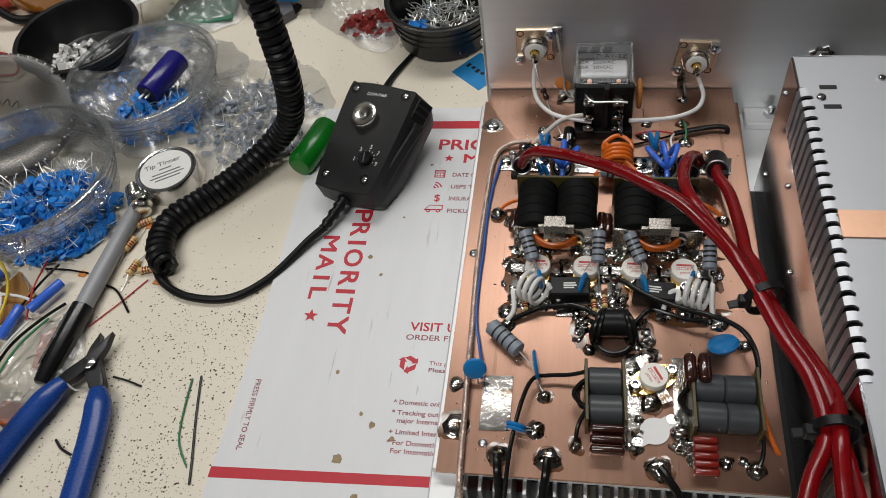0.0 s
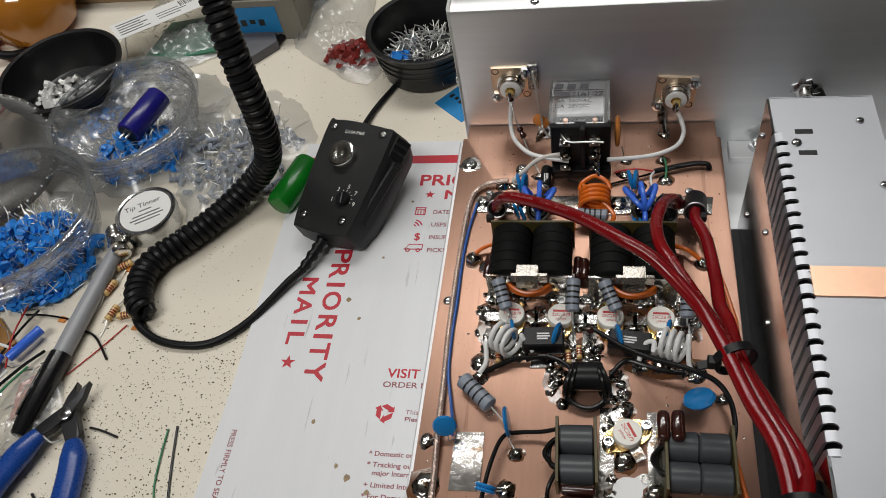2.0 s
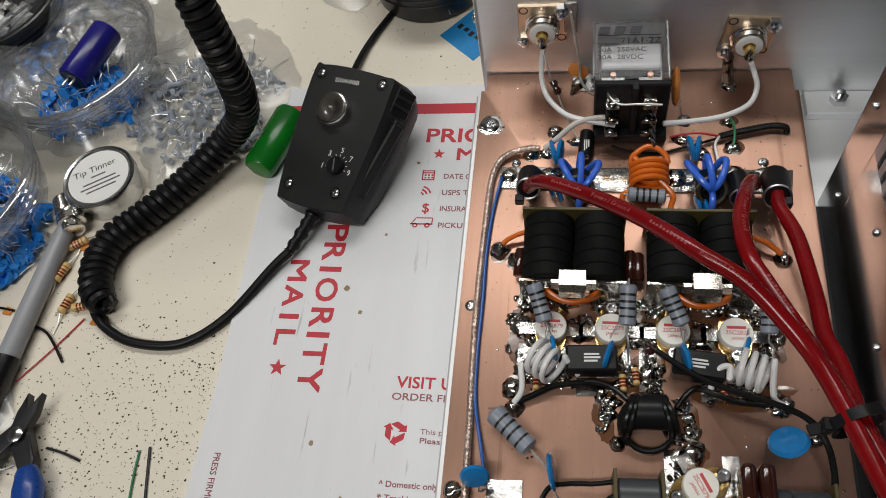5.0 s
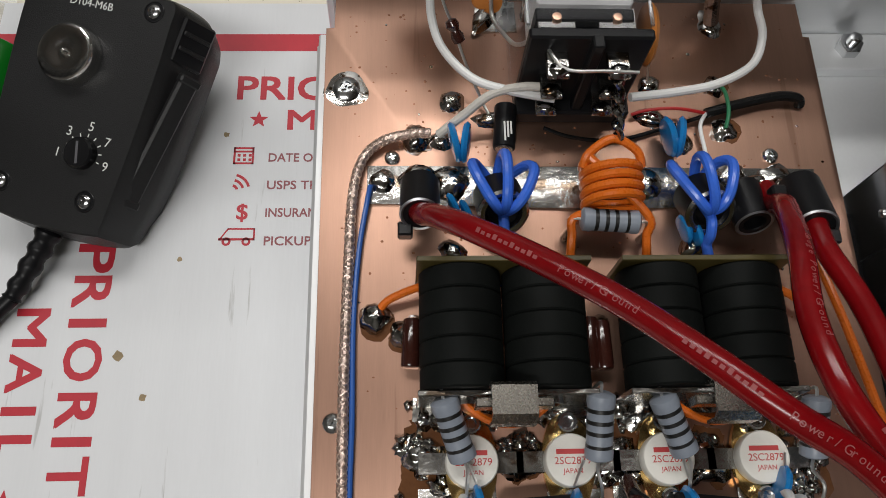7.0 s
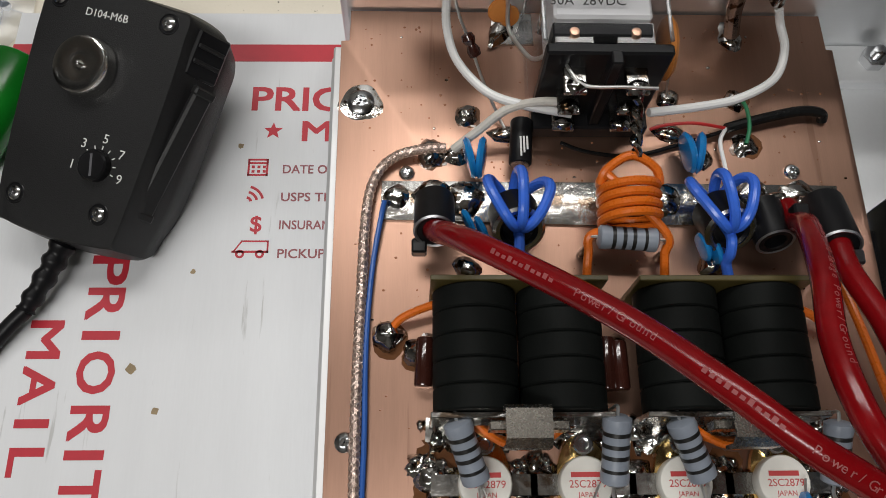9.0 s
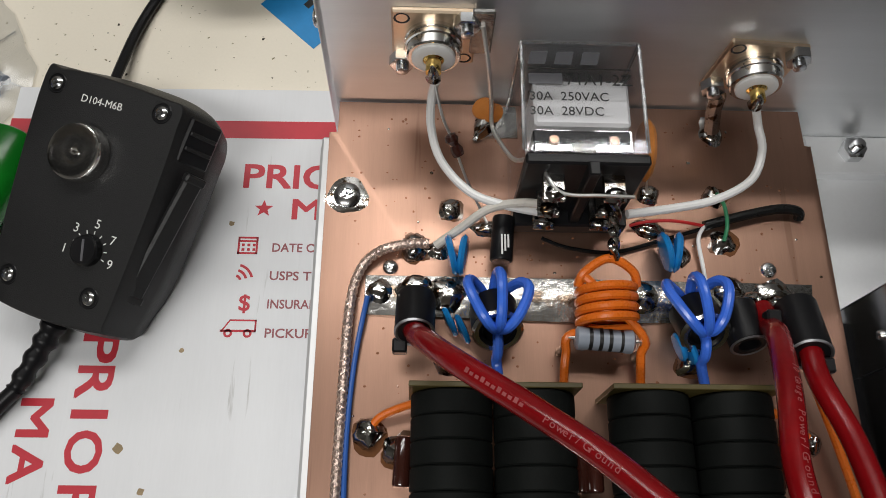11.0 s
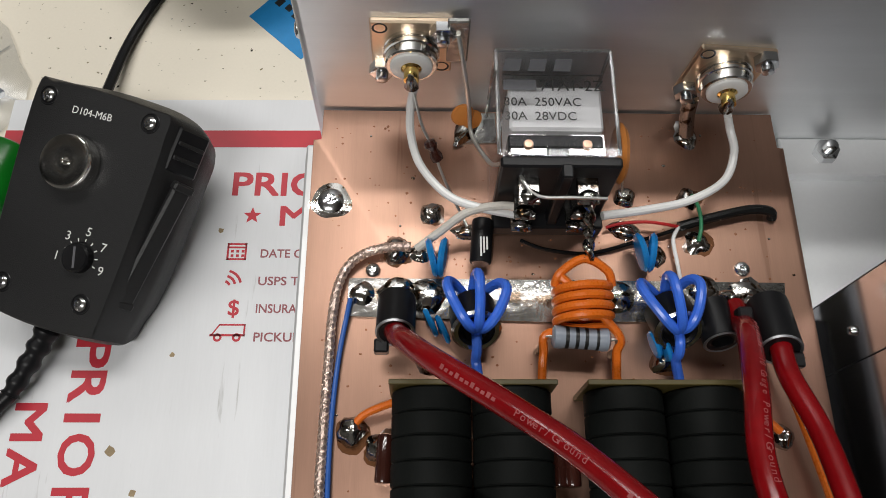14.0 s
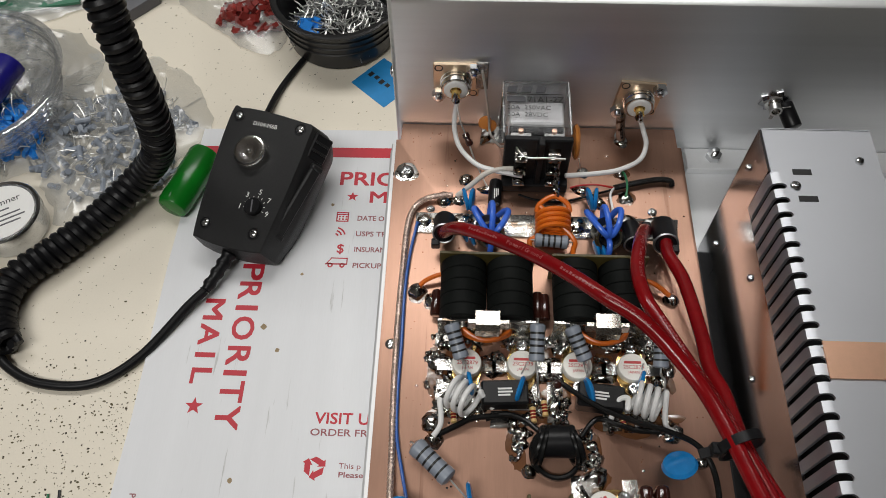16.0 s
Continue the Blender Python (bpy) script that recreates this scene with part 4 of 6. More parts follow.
coil("air_coil", (37, -157, 56), (0.82, -0.55, 0.1), 6.4, 3.5, 3.6, 1.2, "white_ptfe", "small coil of white insulated wire over the board", "white wire coils", [[(26, -173, 50), (29, -168, 52)], [(46, -156, 56), (51, -160, 50)]])
coil("air_coil", (116, -157, 56), (0.9, -0.4, 0.1), 6.4, 3.6, 3.5, 1.2, "white_ptfe", "small coil of white insulated wire over the board", "white wire coils", [[(101, -164, 50), (104, -157, 55), (108, -156, 56)], [(124, -165, 51), (128, -168, 49)]])
coil("air_coil", (79.5, -69, 57.5), (0, 1, 0.12), 7.6, 4.6, 2.75, 1.25, "orange_wire", "upright coil of orange insulated wire on the supply rail", "orange coil", [[(68, -90, 50), (68.5, -82, 53), (70, -77, 56)], [(88.6, -77, 57), (89, -82, 53), (89, -90, 50)]])
solo("coil_tap", wire(B(), [(71.5, -64.5, 60), (73, -61.5, 62.5), (79.5, -58, 64), (86, -61, 62.5), (87.5, -64.5, 60)], 1.25, 9), "orange_wire", "orange wire loop on top of the coil", "wire")
bm = B()
for ph in (0, math.pi):
    sweep(bm, [V(80.4 + 1.0 * math.cos(i * 0.55 + ph), -58.5 + i * 0.6, 64.5 + 0.3 * i + 1.0 * math.sin(i * 0.55 + ph)) for i in range(27)], 0.85, 7)
solo("twisted_lead", bm, "solder", "twisted tinned lead from the relay to the orange coil", "wire")


# blue toroid chokes standing on the rail
def toroid(x, y, z, label, spread):
    e = thing("toroid_choke", label, "choke", "blue toroid chokes")
    n = V(0.06, -0.80, 0.60).normalized()
    c = V(x, y, z)
    m = axis_matrix(c - n * 8.0, c + n * 2.6)
    part("core", lathe(B(), [(4.2, 0.4), (4.6, 0), (6.2, 0), (6.8, 0.6), (6.8, 9.9), (6.2, 10.5), (4.8, 10.6), (4.2, 10.0)], m, 30, True), "bead_black", e)
    # Steel ring added for the bright reflection along the black core's rim.
    part("rim", lathe(B(), [(5.0, 10.45), (6.7, 10.2), (7.0, 10.6), (6.2, 11.2), (5.1, 11.0)], m, 30, True), "steel", e, "bright steel ring for the shine on the rim")
    u = V(1, 0, 0)
    w = n.cross(u)
    w = (w if w.z > 0 else -w).normalized()
    for a, reach in spread:
        d = u * math.cos(a) + w * math.sin(a)
        part("winding", wire(B(), [c - n * 7 + d * 2.0, c + n * 1.0 + d * 0.6, c + n * 4.4 + d * 3.0, c + n * 3.6 + d * 7.5, c - n * 1.0 + d * (reach - 1.0), c - n * 5.0 + d * reach, c - n * 9.0 + d * (reach - 2.5), c - n * 10.5 + d * 5, c - n * 9 + d * 2.2], 1.45, 10, 6), "blue_wire", e)
    part("tail", wire(B(), [c - n * 2 - w * 0.8, c + n * 3.6 - w * 1.2, c + n * 5.4 - w * 5, c + n * 4.4 - w * 9, (x + 1.0, y - 15, 50.5), (x + 0.5, y - 19, 48.0)], 1.45, 10), "blue_wire", e)
    return e


toroid(49.4, -75, 56.5, "ferrite sleeve choke wound with blue insulated wire on the supply rail", ((2.2, 13), (1.5, 13.5), (0.85, 13)))
toroid(105.5, -75, 56.5, "ferrite sleeve choke wound with blue insulated wire beside the beads", ((2.35, 14), (1.7, 13), (1.1, 13)))


def bead(p, q, r, label):
    e = thing("ferrite_bead", label, "ferrite bead", "ferrite beads on the supply rail")
    h = (Vector(q) - Vector(p)).length
    part("sleeve", lathe(B(), [(2.9, 0.3), (3.2, 0), (r - 0.5, 0), (r, 0.5), (r, h - 0.5), (r - 0.5, h), (3.2, h), (2.9, h - 0.3)], axis_matrix(p, q), 26, True), "bead_black", e)
    # Metal ring that stands for the light caught on the bead's edge.
    part("rim", lathe(B(), [(r - 1.0, h - 0.1), (r - 0.3, h - 0.3), (r + 0.1, h - 0.1), (r - 0.4, h + 0.25)], axis_matrix(p, q), 26, True), "heatsink_metal", e, "grey metal ring for the glint on the rim")
    return e


bead((27.6, -67, 54.5), (27.4, -78.5, 60.5), 5.4, "black ferrite bead round the red cable end")
bead((116.5, -68, 54), (117.5, -80, 57.5), 5.2, "black ferrite bead on the supply rail")
bead((132, -68.5, 56.5), (130.2, -84, 64.5), 5.8, "black ferrite bead on the supply rail")
for x, y, z in ((23.5, -81, 55), (122, -74, 63), (133.5, -87, 64)):
    solo("mini_tie", box(B(), x - 2, y - 2, z - 1.5, x + 2, y + 2, z + 2.5, 0.5), "chip_black", "small black cable tie head", "cable tie", "small black cable ties")

# ---- red supply cables ----
CABLES = [[(27.3, -70, 55.5), (27.4, -78, 61), (31, -85, 75), (38, -93, 87), (52, -104, 96), (66, -115, 102.5), (79, -128, 110), (91, -139, 113), (103, -147, 112), (114, -158, 109), (124, -172, 107),
           (131, -190, 108), (138, -213, 110), (145, -232, 112), (146, -255, 114), (138, -274, 114), (128, -310, 114)],
          [(123.5, -69, 55), (122, -76, 62), (118, -83, 74), (111.5, -100, 89), (108, -116, 95), (109, -131, 99), (114, -143, 100), (121, -158, 101), (128, -174, 103), (135, -190, 103.5), (143, -213, 106),
           (150, -232, 108), (152, -252, 110), (154, -273, 110), (156, -310, 110)],
          [(130, -70, 56.8), (131, -78, 62), (129.5, -91, 68), (133, -109, 74), (134, -138, 83), (134, -155, 87), (136, -167, 92), (138.5, -190, 98.5), (147, -214, 103), (154, -234, 106), (150, -254, 117),
           (148, -275, 117), (146, -310, 117)]]
for i, pts in enumerate(CABLES):
    e = thing("supply_cable", "translucent red ten gauge supply cable", "cable", "red supply cables")
    sp = spline(pts, 10)
    part("jacket", sweep(B(), sp, 3.0, 16), "red_cable", e)
    part("lug", dome(B(), pts[0][0], pts[0][1] + 4, 48, 3.6, 3.2, 5, i + 60), "solder", e)
    # print along the jacket: a maker's mark as bars, and the gauge in letters
    run = [0.0]
    for a, b in zip(sp, sp[1:]):
        run.append(run[-1] + (b - a).length)

    def along(s, lean):
        k = max(q for q in range(len(run) - 1) if run[q] <= s)
        p = sp[k].lerp(sp[k + 1], (s - run[k]) / (run[k + 1] - run[k]))
        d = (sp[k + 1] - sp[k]).normalized()
        sd = d.cross(V(0, 0, 1)).normalized()
        n = (sd.cross(d) * math.cos(lean) + sd * math.sin(lean)).normalized()
        return Matrix.Translation(p + n * 3.03) @ Matrix((d, n.cross(d), n)).transposed().to_4x4()

    lean = 0.35 if i == 0 else -0.25
    starts = (46, 96) if i == 0 else ((18, 92) if i == 1 else ())
    for s0 in starts:
        for k in range(11):
            part("print_bar", box(B(), 0, -0.55, 0, 1.0, 0.25 + 0.4 * ((k * 5) % 3 == 0), 0.05, 0, along(s0 + k * 1.5, lean)), "print_pink", e, smooth=False)
        for k, ch in enumerate("10 Gauge Power/Ground" if i else "Power/Ground"):
            if ch != " ":
                words("lettering", ch, 2.5, along(s0 + 21 + k * 1.6, lean) @ place(0, -0.8, 0), "print_pink", e, 0.02)


def tie(c, axis, R, label, tail):
    e = thing("cable_tie", label, "cable tie", "black cable ties on the red cables")
    a = Vector(axis).normalized()
    m = axis_matrix(Vector(c) - a * 1.8, Vector(c) + a * 1.8)
    part("band", lathe(B(), [(R, 0), (R + 1.1, 0), (R + 1.1, 3.6), (R, 3.6)], m, 24, True), "chip_black", e)
    t = Vector(tail)
    part("head", box(B(), -2.6, -2.2, -2, 2.6, 2.2, 3, 0.5, Matrix.Translation(Vector(c) + t * (R + 1.5))), "chip_black", e)
    part("tail", box(B(), -1.8, -0.5, 0, 1.8, 0.5, 7, 0.2, axis_matrix(Vector(c) + t * (R + 1), Vector(c) + t * (R + 9))), "chip_black", e)
    return e


tie((134.8, -190.5, 103.5), (0.32, -0.94, 0.08), 7.6, "black nylon cable tie round the red cables", (-0.85, -0.2, -0.1))
tie((149.5, -252.5, 113.5), (0.0, -1, 0.1), 7.4, "black nylon cable tie round the red cables", (-0.9, -0.1, 0.0))

# ---- relay ----
LAY = Matrix.Translation((-2.3, 0, 0))
relay = thing("power_relay", "power relay with clear cover and black base lying down", "relay")
part("base", box(B(), 57.5, -39.5, 48, 90, -36.2, 83, 0.6), "chip_black", relay, "black plastic base")
part("base_web", box(B(), 73.5, -43, 50, 76.5, -39, 84, 0.4), "chip_black", relay)
part("base_foot", box(B(), 57.5, -44, 47.2, 90.5, -38, 53, 0.6), "chip_black", relay)
for b in ((56.8, -36.2, 48, 57.8, -3.5, 83.8), (88.2, -36.2, 48, 89.2, -3.5, 83.8), (56.8, -37, 83.8, 89.2, -3.5, 84.8), (57.8, -4.4, 48, 88.2, -3.5, 83.8)):
    part("cover_wall", box(B(), *b, 0.2), "relay_clear", relay, "clear plastic dust cover wall")
for p, q in (((57, -36.5, 84.4), (57, -3.7, 84.4)), ((89, -36.5, 84.4), (89, -3.7, 84.4)), ((57, -3.7, 84.4), (89, -3.7, 84.4)), ((57, -3.8, 49), (57, -3.8, 84.2)), ((89, -3.8, 49), (89, -3.8, 84.2))):
    part("cover_edge", rod(B(), p, q, 0.55, seg=8), "relay_edge", relay, "bright moulded edge of the clear cover")
part("coil", rod(B(), (62, -22, 60), (84, -22, 60), 8.5, seg=20), "disc_orange", relay, "orange coil behind the cover")
part("yoke", box(B(), 60, -32, 50, 86, -28, 80, 0.4), "chip_black", relay)
part("frame", box(B(), 61, -11, 50, 85, -8, 68, 0.4), "tinned", relay)
part("inner_moulding", box(B(), 60.5, -26.5, 60, 86.5, -12.5, 80, 0.8), "white_ptfe", relay, "white inner moulding behind the cover")
for x in (65.5, 81.5):
    part("contact_spring", box(B(), x - 5, -34, 78.5, x + 5, -27.5, 79.4, 0.2), "nickel", relay)
    part("rivet", lathe(B(), [(0, 79.4), (1.7, 79.4), (1.2, 80.4), (0, 80.6)], place(x, -31, 0), 14), "copper_foil", relay)
    part("spacer", box(B(), x - 3.0, -22, 66, x + 3.0, -15, 78, 0.3), "milky_ptfe", relay)
    for z, h in ((76, 1.6), (66, 1.4), (57, 1.4)):
        lug = part("terminal", box(B(), x - 3.0, -47, z - h / 2, x + 3.0, -39, z + h / 2, 0.3), "tinned", relay)
        part("solder_cap", dome(B(), x, -45, z + h / 2 - 0.3, 2.8, 2.2, 1.6, int(x + z)), "solder", lug)
bm = B()
for x in (58.5, 65.5, 72.5):
    prism(bm, [(x, -11), (x + 4.6, -11), (x + 5.6, -7), (x + 1.0, -7)], 84.82, 84.95)
part("maker_mark", bm, "print_grey", relay, smooth=False)
part("print_line", box(B(), 58.5, -12.4, 84.82, 86, -12.1, 84.95), "print_black", relay, smooth=False)
for t, y, s, w in (("71A1-2Z", -17.2, 4.9, 17), ("30A  250VAC", -22.0, 3.7, 19), ("30A  28VDC", -26.4, 3.7, 17)):
    words("marking", t, s, place(58.6 + (9.8 if s > 4 else 0), y, 84.9), "print_black", relay, 0.04)
part("print_bar", box(B(), 58.6, -17.1, 84.82, 67.6, -13.8, 84.95), "print_grey", relay, smooth=False)

# ---- coaxial sockets ----
LAY = Matrix()


def socket(x, z, turn, label):
    e = thing("coaxial_socket", label, "socket", "coaxial sockets on the rear panel")
    m = place(x, 0.1, z, 90, 0, 0) @ place(0, 0, 0, 0, 0, turn)
    part("flange", box(B(), -11.4, -11.4, 0, 11.4, 11.4, 1.8, 0.5, m), "flange_brass", e)
    part("barrel", lathe(B(), [(8.0, 1.8), (8.0, 2.8), (7.4, 3.0), (7.4, 3.7), (7.9, 3.9), (7.9, 4.8), (7.4, 5.0), (7.4, 7.6), (7.0, 8.0), (5.9, 8.0), (5.9, 7.2)], m, 30), "nickel", e)
    part("insulator", lathe(B(), [(6.0, 7.3), (5.9, 8.6), (5.3, 9.0), (3.0, 9.0), (2.8, 8.0)], m, 30), "white_ptfe", e)
    part("contact", lathe(B(), [(2.9, 7.8), (2.8, 8.9), (2.1, 9.4), (2.1, 12.8), (1.4, 12.8), (1.4, 9.4), (0, 9.4)], m, 18), "gold", e)
    for a, b in ((-8.6, -8.6), (8.6, 8.6), (-8.6, 8.6), (8.6, -8.6)):
        part("flange_hole", lathe(B(), [(0, 1.75), (1.5, 1.75), (1.9, 1.95), (2.2, 1.9)], m @ place(a, b, 0), 14), "dark_steel", e)
    mm = m @ place(-8.6, -8.6, 1.8)
    nut(e, mm, 3.7, 3.0, 2.2)
    mm = m @ place(8.6, 8.6, 1.8)
    nut(e, mm, 3.7, 3.0, 2.2)
    part("pin_solder", dome(B(), 0, 0, 0, 1.9, 1.9, 5.5, int(x)), "solder", e).matrix_world = place(x * MM, -0.0122, (z - 3.0) * MM, 0, 0, 0)
    return e


socket(31.2, 82, 0, "silver and brass coaxial socket bolted to the rear panel")
socket(123.6, 71.5, -5, "silver and brass coaxial socket bolted to the rear panel, set lower")
bm = B()
box(bm, 41, -3.6, 78, 47, -1.9, 96, 0.4)
solo("solder_lug", bm, "tinned", "tinned solder lug under a socket nut", "solder lug")
solo("ground_lug", wire(B(), [(116.5, -4.5, 62), (117, -6, 56), (118.5, -9, 48.5)], 2.4, 10), "solder", "fat solder bridge from the socket nut to the board", "solder lug")

WIRES = [  # name, label, radius, material, points
    ("coaxial_lead", "white insulated lead from socket to relay", 1.25, "white_ptfe", [(32, -13, 78.5), (31, -14, 72), (31, -20, 66), (34, -29, 63), (42, -38, 62), (52, -42, 62), (65, -44, 61)]),
    ("coaxial_lead", "white insulated lead from socket to relay", 1.25, "white_ptfe", [(125, -13, 66.5), (127, -15, 62), (128, -22, 60), (124, -31, 59), (113, -37.5, 59), (100, -41, 60), (86, -44, 62)]),
    ("coaxial_lead", "milky insulated inner lead of the coaxial cable", 1.3, "milky_ptfe", [(33, -50, 51), (40, -46.5, 56), (48, -42.5, 61), (58, -42, 64), (65, -44.5, 66)]),
    ("braided_coax", "thin coaxial cable in bare copper braid along the board edge", 1.3, "braid", [(31, -49.5, 51), (25, -49.5, 50.5), (17, -51.5, 49.5), (11.5, -57, 48.6), (9, -68, 48.4), (8.2, -90, 48.4), (7.6, -120, 48.4), (7.8, -150, 48.4), (8.8, -180, 48.4), (9.6, -205, 50.5), (10.2, -222, 49), (10.6, -240, 48.6), (11, -253, 48), (11.5, -262, 42), (12, -285, 30)]),
    ("thin_blue_wire", "thin blue wire along the board edge", 0.75, "blue_thin", [(14, -65, 49.5), (13, -70, 48.5), (11, -84, 48), (9.8, -104, 48), (9.9, -130, 48), (9.6, -150, 48), (10.4, -172, 48.2), (14, -190, 49), (16.2, -200, 51), (16.5, -206, 49)]),
    ("black_lead", "thick black sleeved lead lying across the board", 1.5, "black_wire", [(142, -38, 47.4), (141, -36.5, 49.5), (135, -36, 49.8), (124, -38.5, 50), (112, -42, 50)]),
    ("thin_red_wire", "thin red wire to the relay", 0.5, "red_thin", [(112, -42, 50), (103, -41, 51), (95, -41, 50), (90, -42, 49)]),
    ("thin_black_wire", "thin black wire to the relay", 0.6, "black_wire", [(112, -42.5, 49.5), (100, -46, 48.5), (85, -50, 48), (72, -49, 48), (64, -46, 48)]),
    ("thin_white_wire", "thin white wire from the black sleeve", 0.6, "white_ptfe", [(112, -42, 50), (110, -46, 49.5), (110.5, -53, 49), (111, -60, 49)]),
    ("green_wire", "thin green wire between two joints", 0.6, "green_wire", [(117.5, -31, 49), (118.2, -36, 51.5), (118.5, -42, 51), (118, -46, 48.6)]),
    ("jumper_wire", "bare tinned jumper across the relay terminals", 0.5, "lead_wire", [(59, -32, 76), (62, -42, 78), (66, -45.5, 77.5), (75, -46, 78), (84, -46, 77.5)]),
    ("twisted_wire", "twisted bare wire from the socket to the relay", 0.65, "lead_wire", [(44, -4, 91), (46, -9, 82), (48, -12, 68), (49, -16, 60), (52, -24, 62), (55, -30, 66), (59, -33, 75)]),
    ("diode_lead", "bare lead carrying a small brown capacitor", 0.45, "lead_wire", [(31.5, -13, 79), (34, -20, 72), (37, -24, 66), (41, -31, 58), (46, -38, 50), (48, -42, 49)]),
    ("black_wire", "black wire running along the transistor row", 1.3, "black_wire", [(58, -163, 50), (50, -164, 51), (42, -165, 50), (36, -168, 50), (28, -172, 49)]),
    ("black_wire", "black wire from the balun over the board", 1.25, "black_wire", [(77, -148, 56), (82, -152, 57), (94, -160, 57), (108, -166, 57), (122, -170, 57), (134, -175, 56), (140, -183, 54), (141.5, -195, 53), (139.5, -205, 53)]),
    ("black_wire", "black wire loop beside the balun", 1.2, "black_wire", [(88, -172, 51), (95, -164, 51), (104, -166, 51), (112, -168, 50), (122, -168, 49)]),
    ("black_wire", "black wire loop beside the balun", 1.2, "black_wire", [(70, -170, 52), (64, -165, 51), (56, -163, 51), (48, -165, 50)]),
    ("black_wire", "thin black wire from the front over the board", 1.0, "black_wire", [(67, -202, 56), (58, -203, 53), (48, -203.5, 52), (41, -206, 53), (37, -216, 54), (34, -232, 54), (32, -252, 52), (31, -290, 40)]),
    ("black_wire", "black wire at the front transformer", 1.0, "black_wire", [(139, -222, 55), (140, -230, 53), (139, -237, 51), (137, -241, 49)]),
    ("black_wire", "black wire at the front transformer", 1.0, "black_wire", [(65, -222, 55), (62, -228, 53), (61, -234, 49)]),
    ("orange_lead", "orange insulated lead through the board edge", 1.1, "orange_wire", [(139, -206, 54), (141, -214, 53), (143.5, -225, 50), (146, -231, 48), (147.5, -232.5, 46)]),
    ("orange_lead", "orange insulated lead to a solder joint", 1.1, "orange_wire", [(29, -95, 52), (23, -97, 51.5), (18.5, -99, 50), (16, -102, 49)]),
    ("orange_lead", "orange insulated lead under the red cables", 1.2, "orange_wire", [(118, -94, 50), (126, -98, 52), (133, -103, 50)]),
    ("orange_lead", "orange insulated lead under the red cables", 1.2, "orange_wire", [(134, -80, 51), (138, -100, 53), (143, -122, 52), (146.5, -140, 51), (147, -148, 49)]),
    ("front_cable", "black cable soldered at the front edge", 1.9, "black_wire", [(27, -243, 50), (27.5, -250, 50), (28.5, -258, 44), (30, -285, 26)]),
    ("front_cable", "black cable soldered at the front edge", 1.9, "black_wire", [(49, -243, 50), (48.5, -251, 49), (47.5, -259, 42), (47, -285, 26)]),
    ("front_cable", "black cable soldered at the front edge", 1.9, "black_wire", [(97, -244, 50), (101, -250, 50), (106, -257, 44), (113, -280, 28)]),
]
for name, label, r, mat, pts in WIRES:
    ob = solo(name, wire(B(), pts, r, 10), mat, label, "wire")
    if name == "braided_coax":
        # crossing bright strands of the braid
        sp, bm, s = spline(pts, 30), B(), 0.0
        run = [0.0]
        for a, b in zip(sp, sp[1:]):
            run.append(run[-1] + (b - a).length)
        for turn in (1, -1):
            for ph in (0, 2.09, 4.19):
                line, k, s = [], 0, 0.0
                while s < run[-1] - 0.5:
                    while run[k + 1] < s:
                        k += 1
                    p = sp[k].lerp(sp[k + 1], (s - run[k]) / (run[k + 1] - run[k]))
                    d = (sp[k + 1] - sp[k]).normalized()
                    u = d.cross(V(0.3, 0.2, 1)).normalized()
                    a = turn * 2 * math.pi * s / 6.0 + ph
                    line.append(p + (u * math.cos(a) + d.cross(u) * math.sin(a)) * (r + 0.05))
                    s += 0.75
                sweep(bm, line, 0.22, 4)
        part("braid_sheath", bm, "strand", ob, "bright crossing braid strands")["kind"] = "stuff"
e = thing("dipped_capacitor", "small dark brown dipped capacitor on a bare lead", "capacitor")
part("body", lathe(B(), [(0, 0), (1.6, 0.6), (2.0, 2), (1.3, 3.6), (1.9, 5.4), (1.7, 7), (0, 7.8)], axis_matrix((36, -23, 68), (41, -30, 60)), 16), "mica_brown", e)
disc_cap((46.5, -10.5, 61), (0.2, -0.8, 0.5), 3.6, 2.2, "small orange ceramic disc capacitor behind the relay", [[(48, -11, 59), (50, -9, 50)]], "disc_orange", "orange disc")
disc_cap((49.5, -10.5, 58.5), (0.3, -0.8, 0.5), 3.2, 2.0, "small orange ceramic disc capacitor behind the relay", [], "disc_orange", "orange disc")
disc_cap((91.6, -26, 66), (1, 0, 0), 9, 3, "orange disc varistor beside the relay", [[(94, -30, 58), (96, -31, 49)]], "disc_orange", "orange disc")
e = thing("electrolytic_capacitor", "small black sleeved electrolytic capacitor lying on the board", "capacitor")
part("sleeve", rod(B(), (52.5, -41.5, 52.5), (51.5, -55, 52), 3.2, seg=20, round_=0.5), "chip_black", e)
part("end_disc", lathe(B(), [(0, 0), (2.5, 0), (2.5, 0.15), (0, 0.15)], axis_matrix((51.5, -55.0, 52), (51.4, -56, 52)), 18), "steel", e)
for k in range(3):
    part("print_bar", box(B(), -0.9 + k * 0.9, -8 + k, 3.1, -0.4 + k * 0.9, -2, 3.3, 0, place(52.2, -46, 52.3)), "print_white", e)

# balun: ferrite cylinder wrapped in black wire
e = thing("balun", "shiny black ferrite balun wound with black wire", "balun")
part("core", lathe(B(), [(0, 0), (6.2, 0), (6.8, 0.6), (6.8, 13.4), (6.2, 14), (0, 14)], axis_matrix((70.5, -176, 56), (84.5, -175.5, 56)), 28), "bead_black", e)
for s in (70.0, 71.8, 83.2, 85.0):
    part("winding", ring(B(), (s, -177, 54.5), (1, 0.05 * (s - 77), 0.0), 7.8, 1.2, 24, 8), "black_wire", e)
for k in range(2):
    part("winding", ring(B(), (77.3, -179 - k * 0.8, 50.5 + k * 2.0), (0, -0.2, 0.97), 10.2 - k * 0.5, 1.2, 32, 8), "black_wire", e)
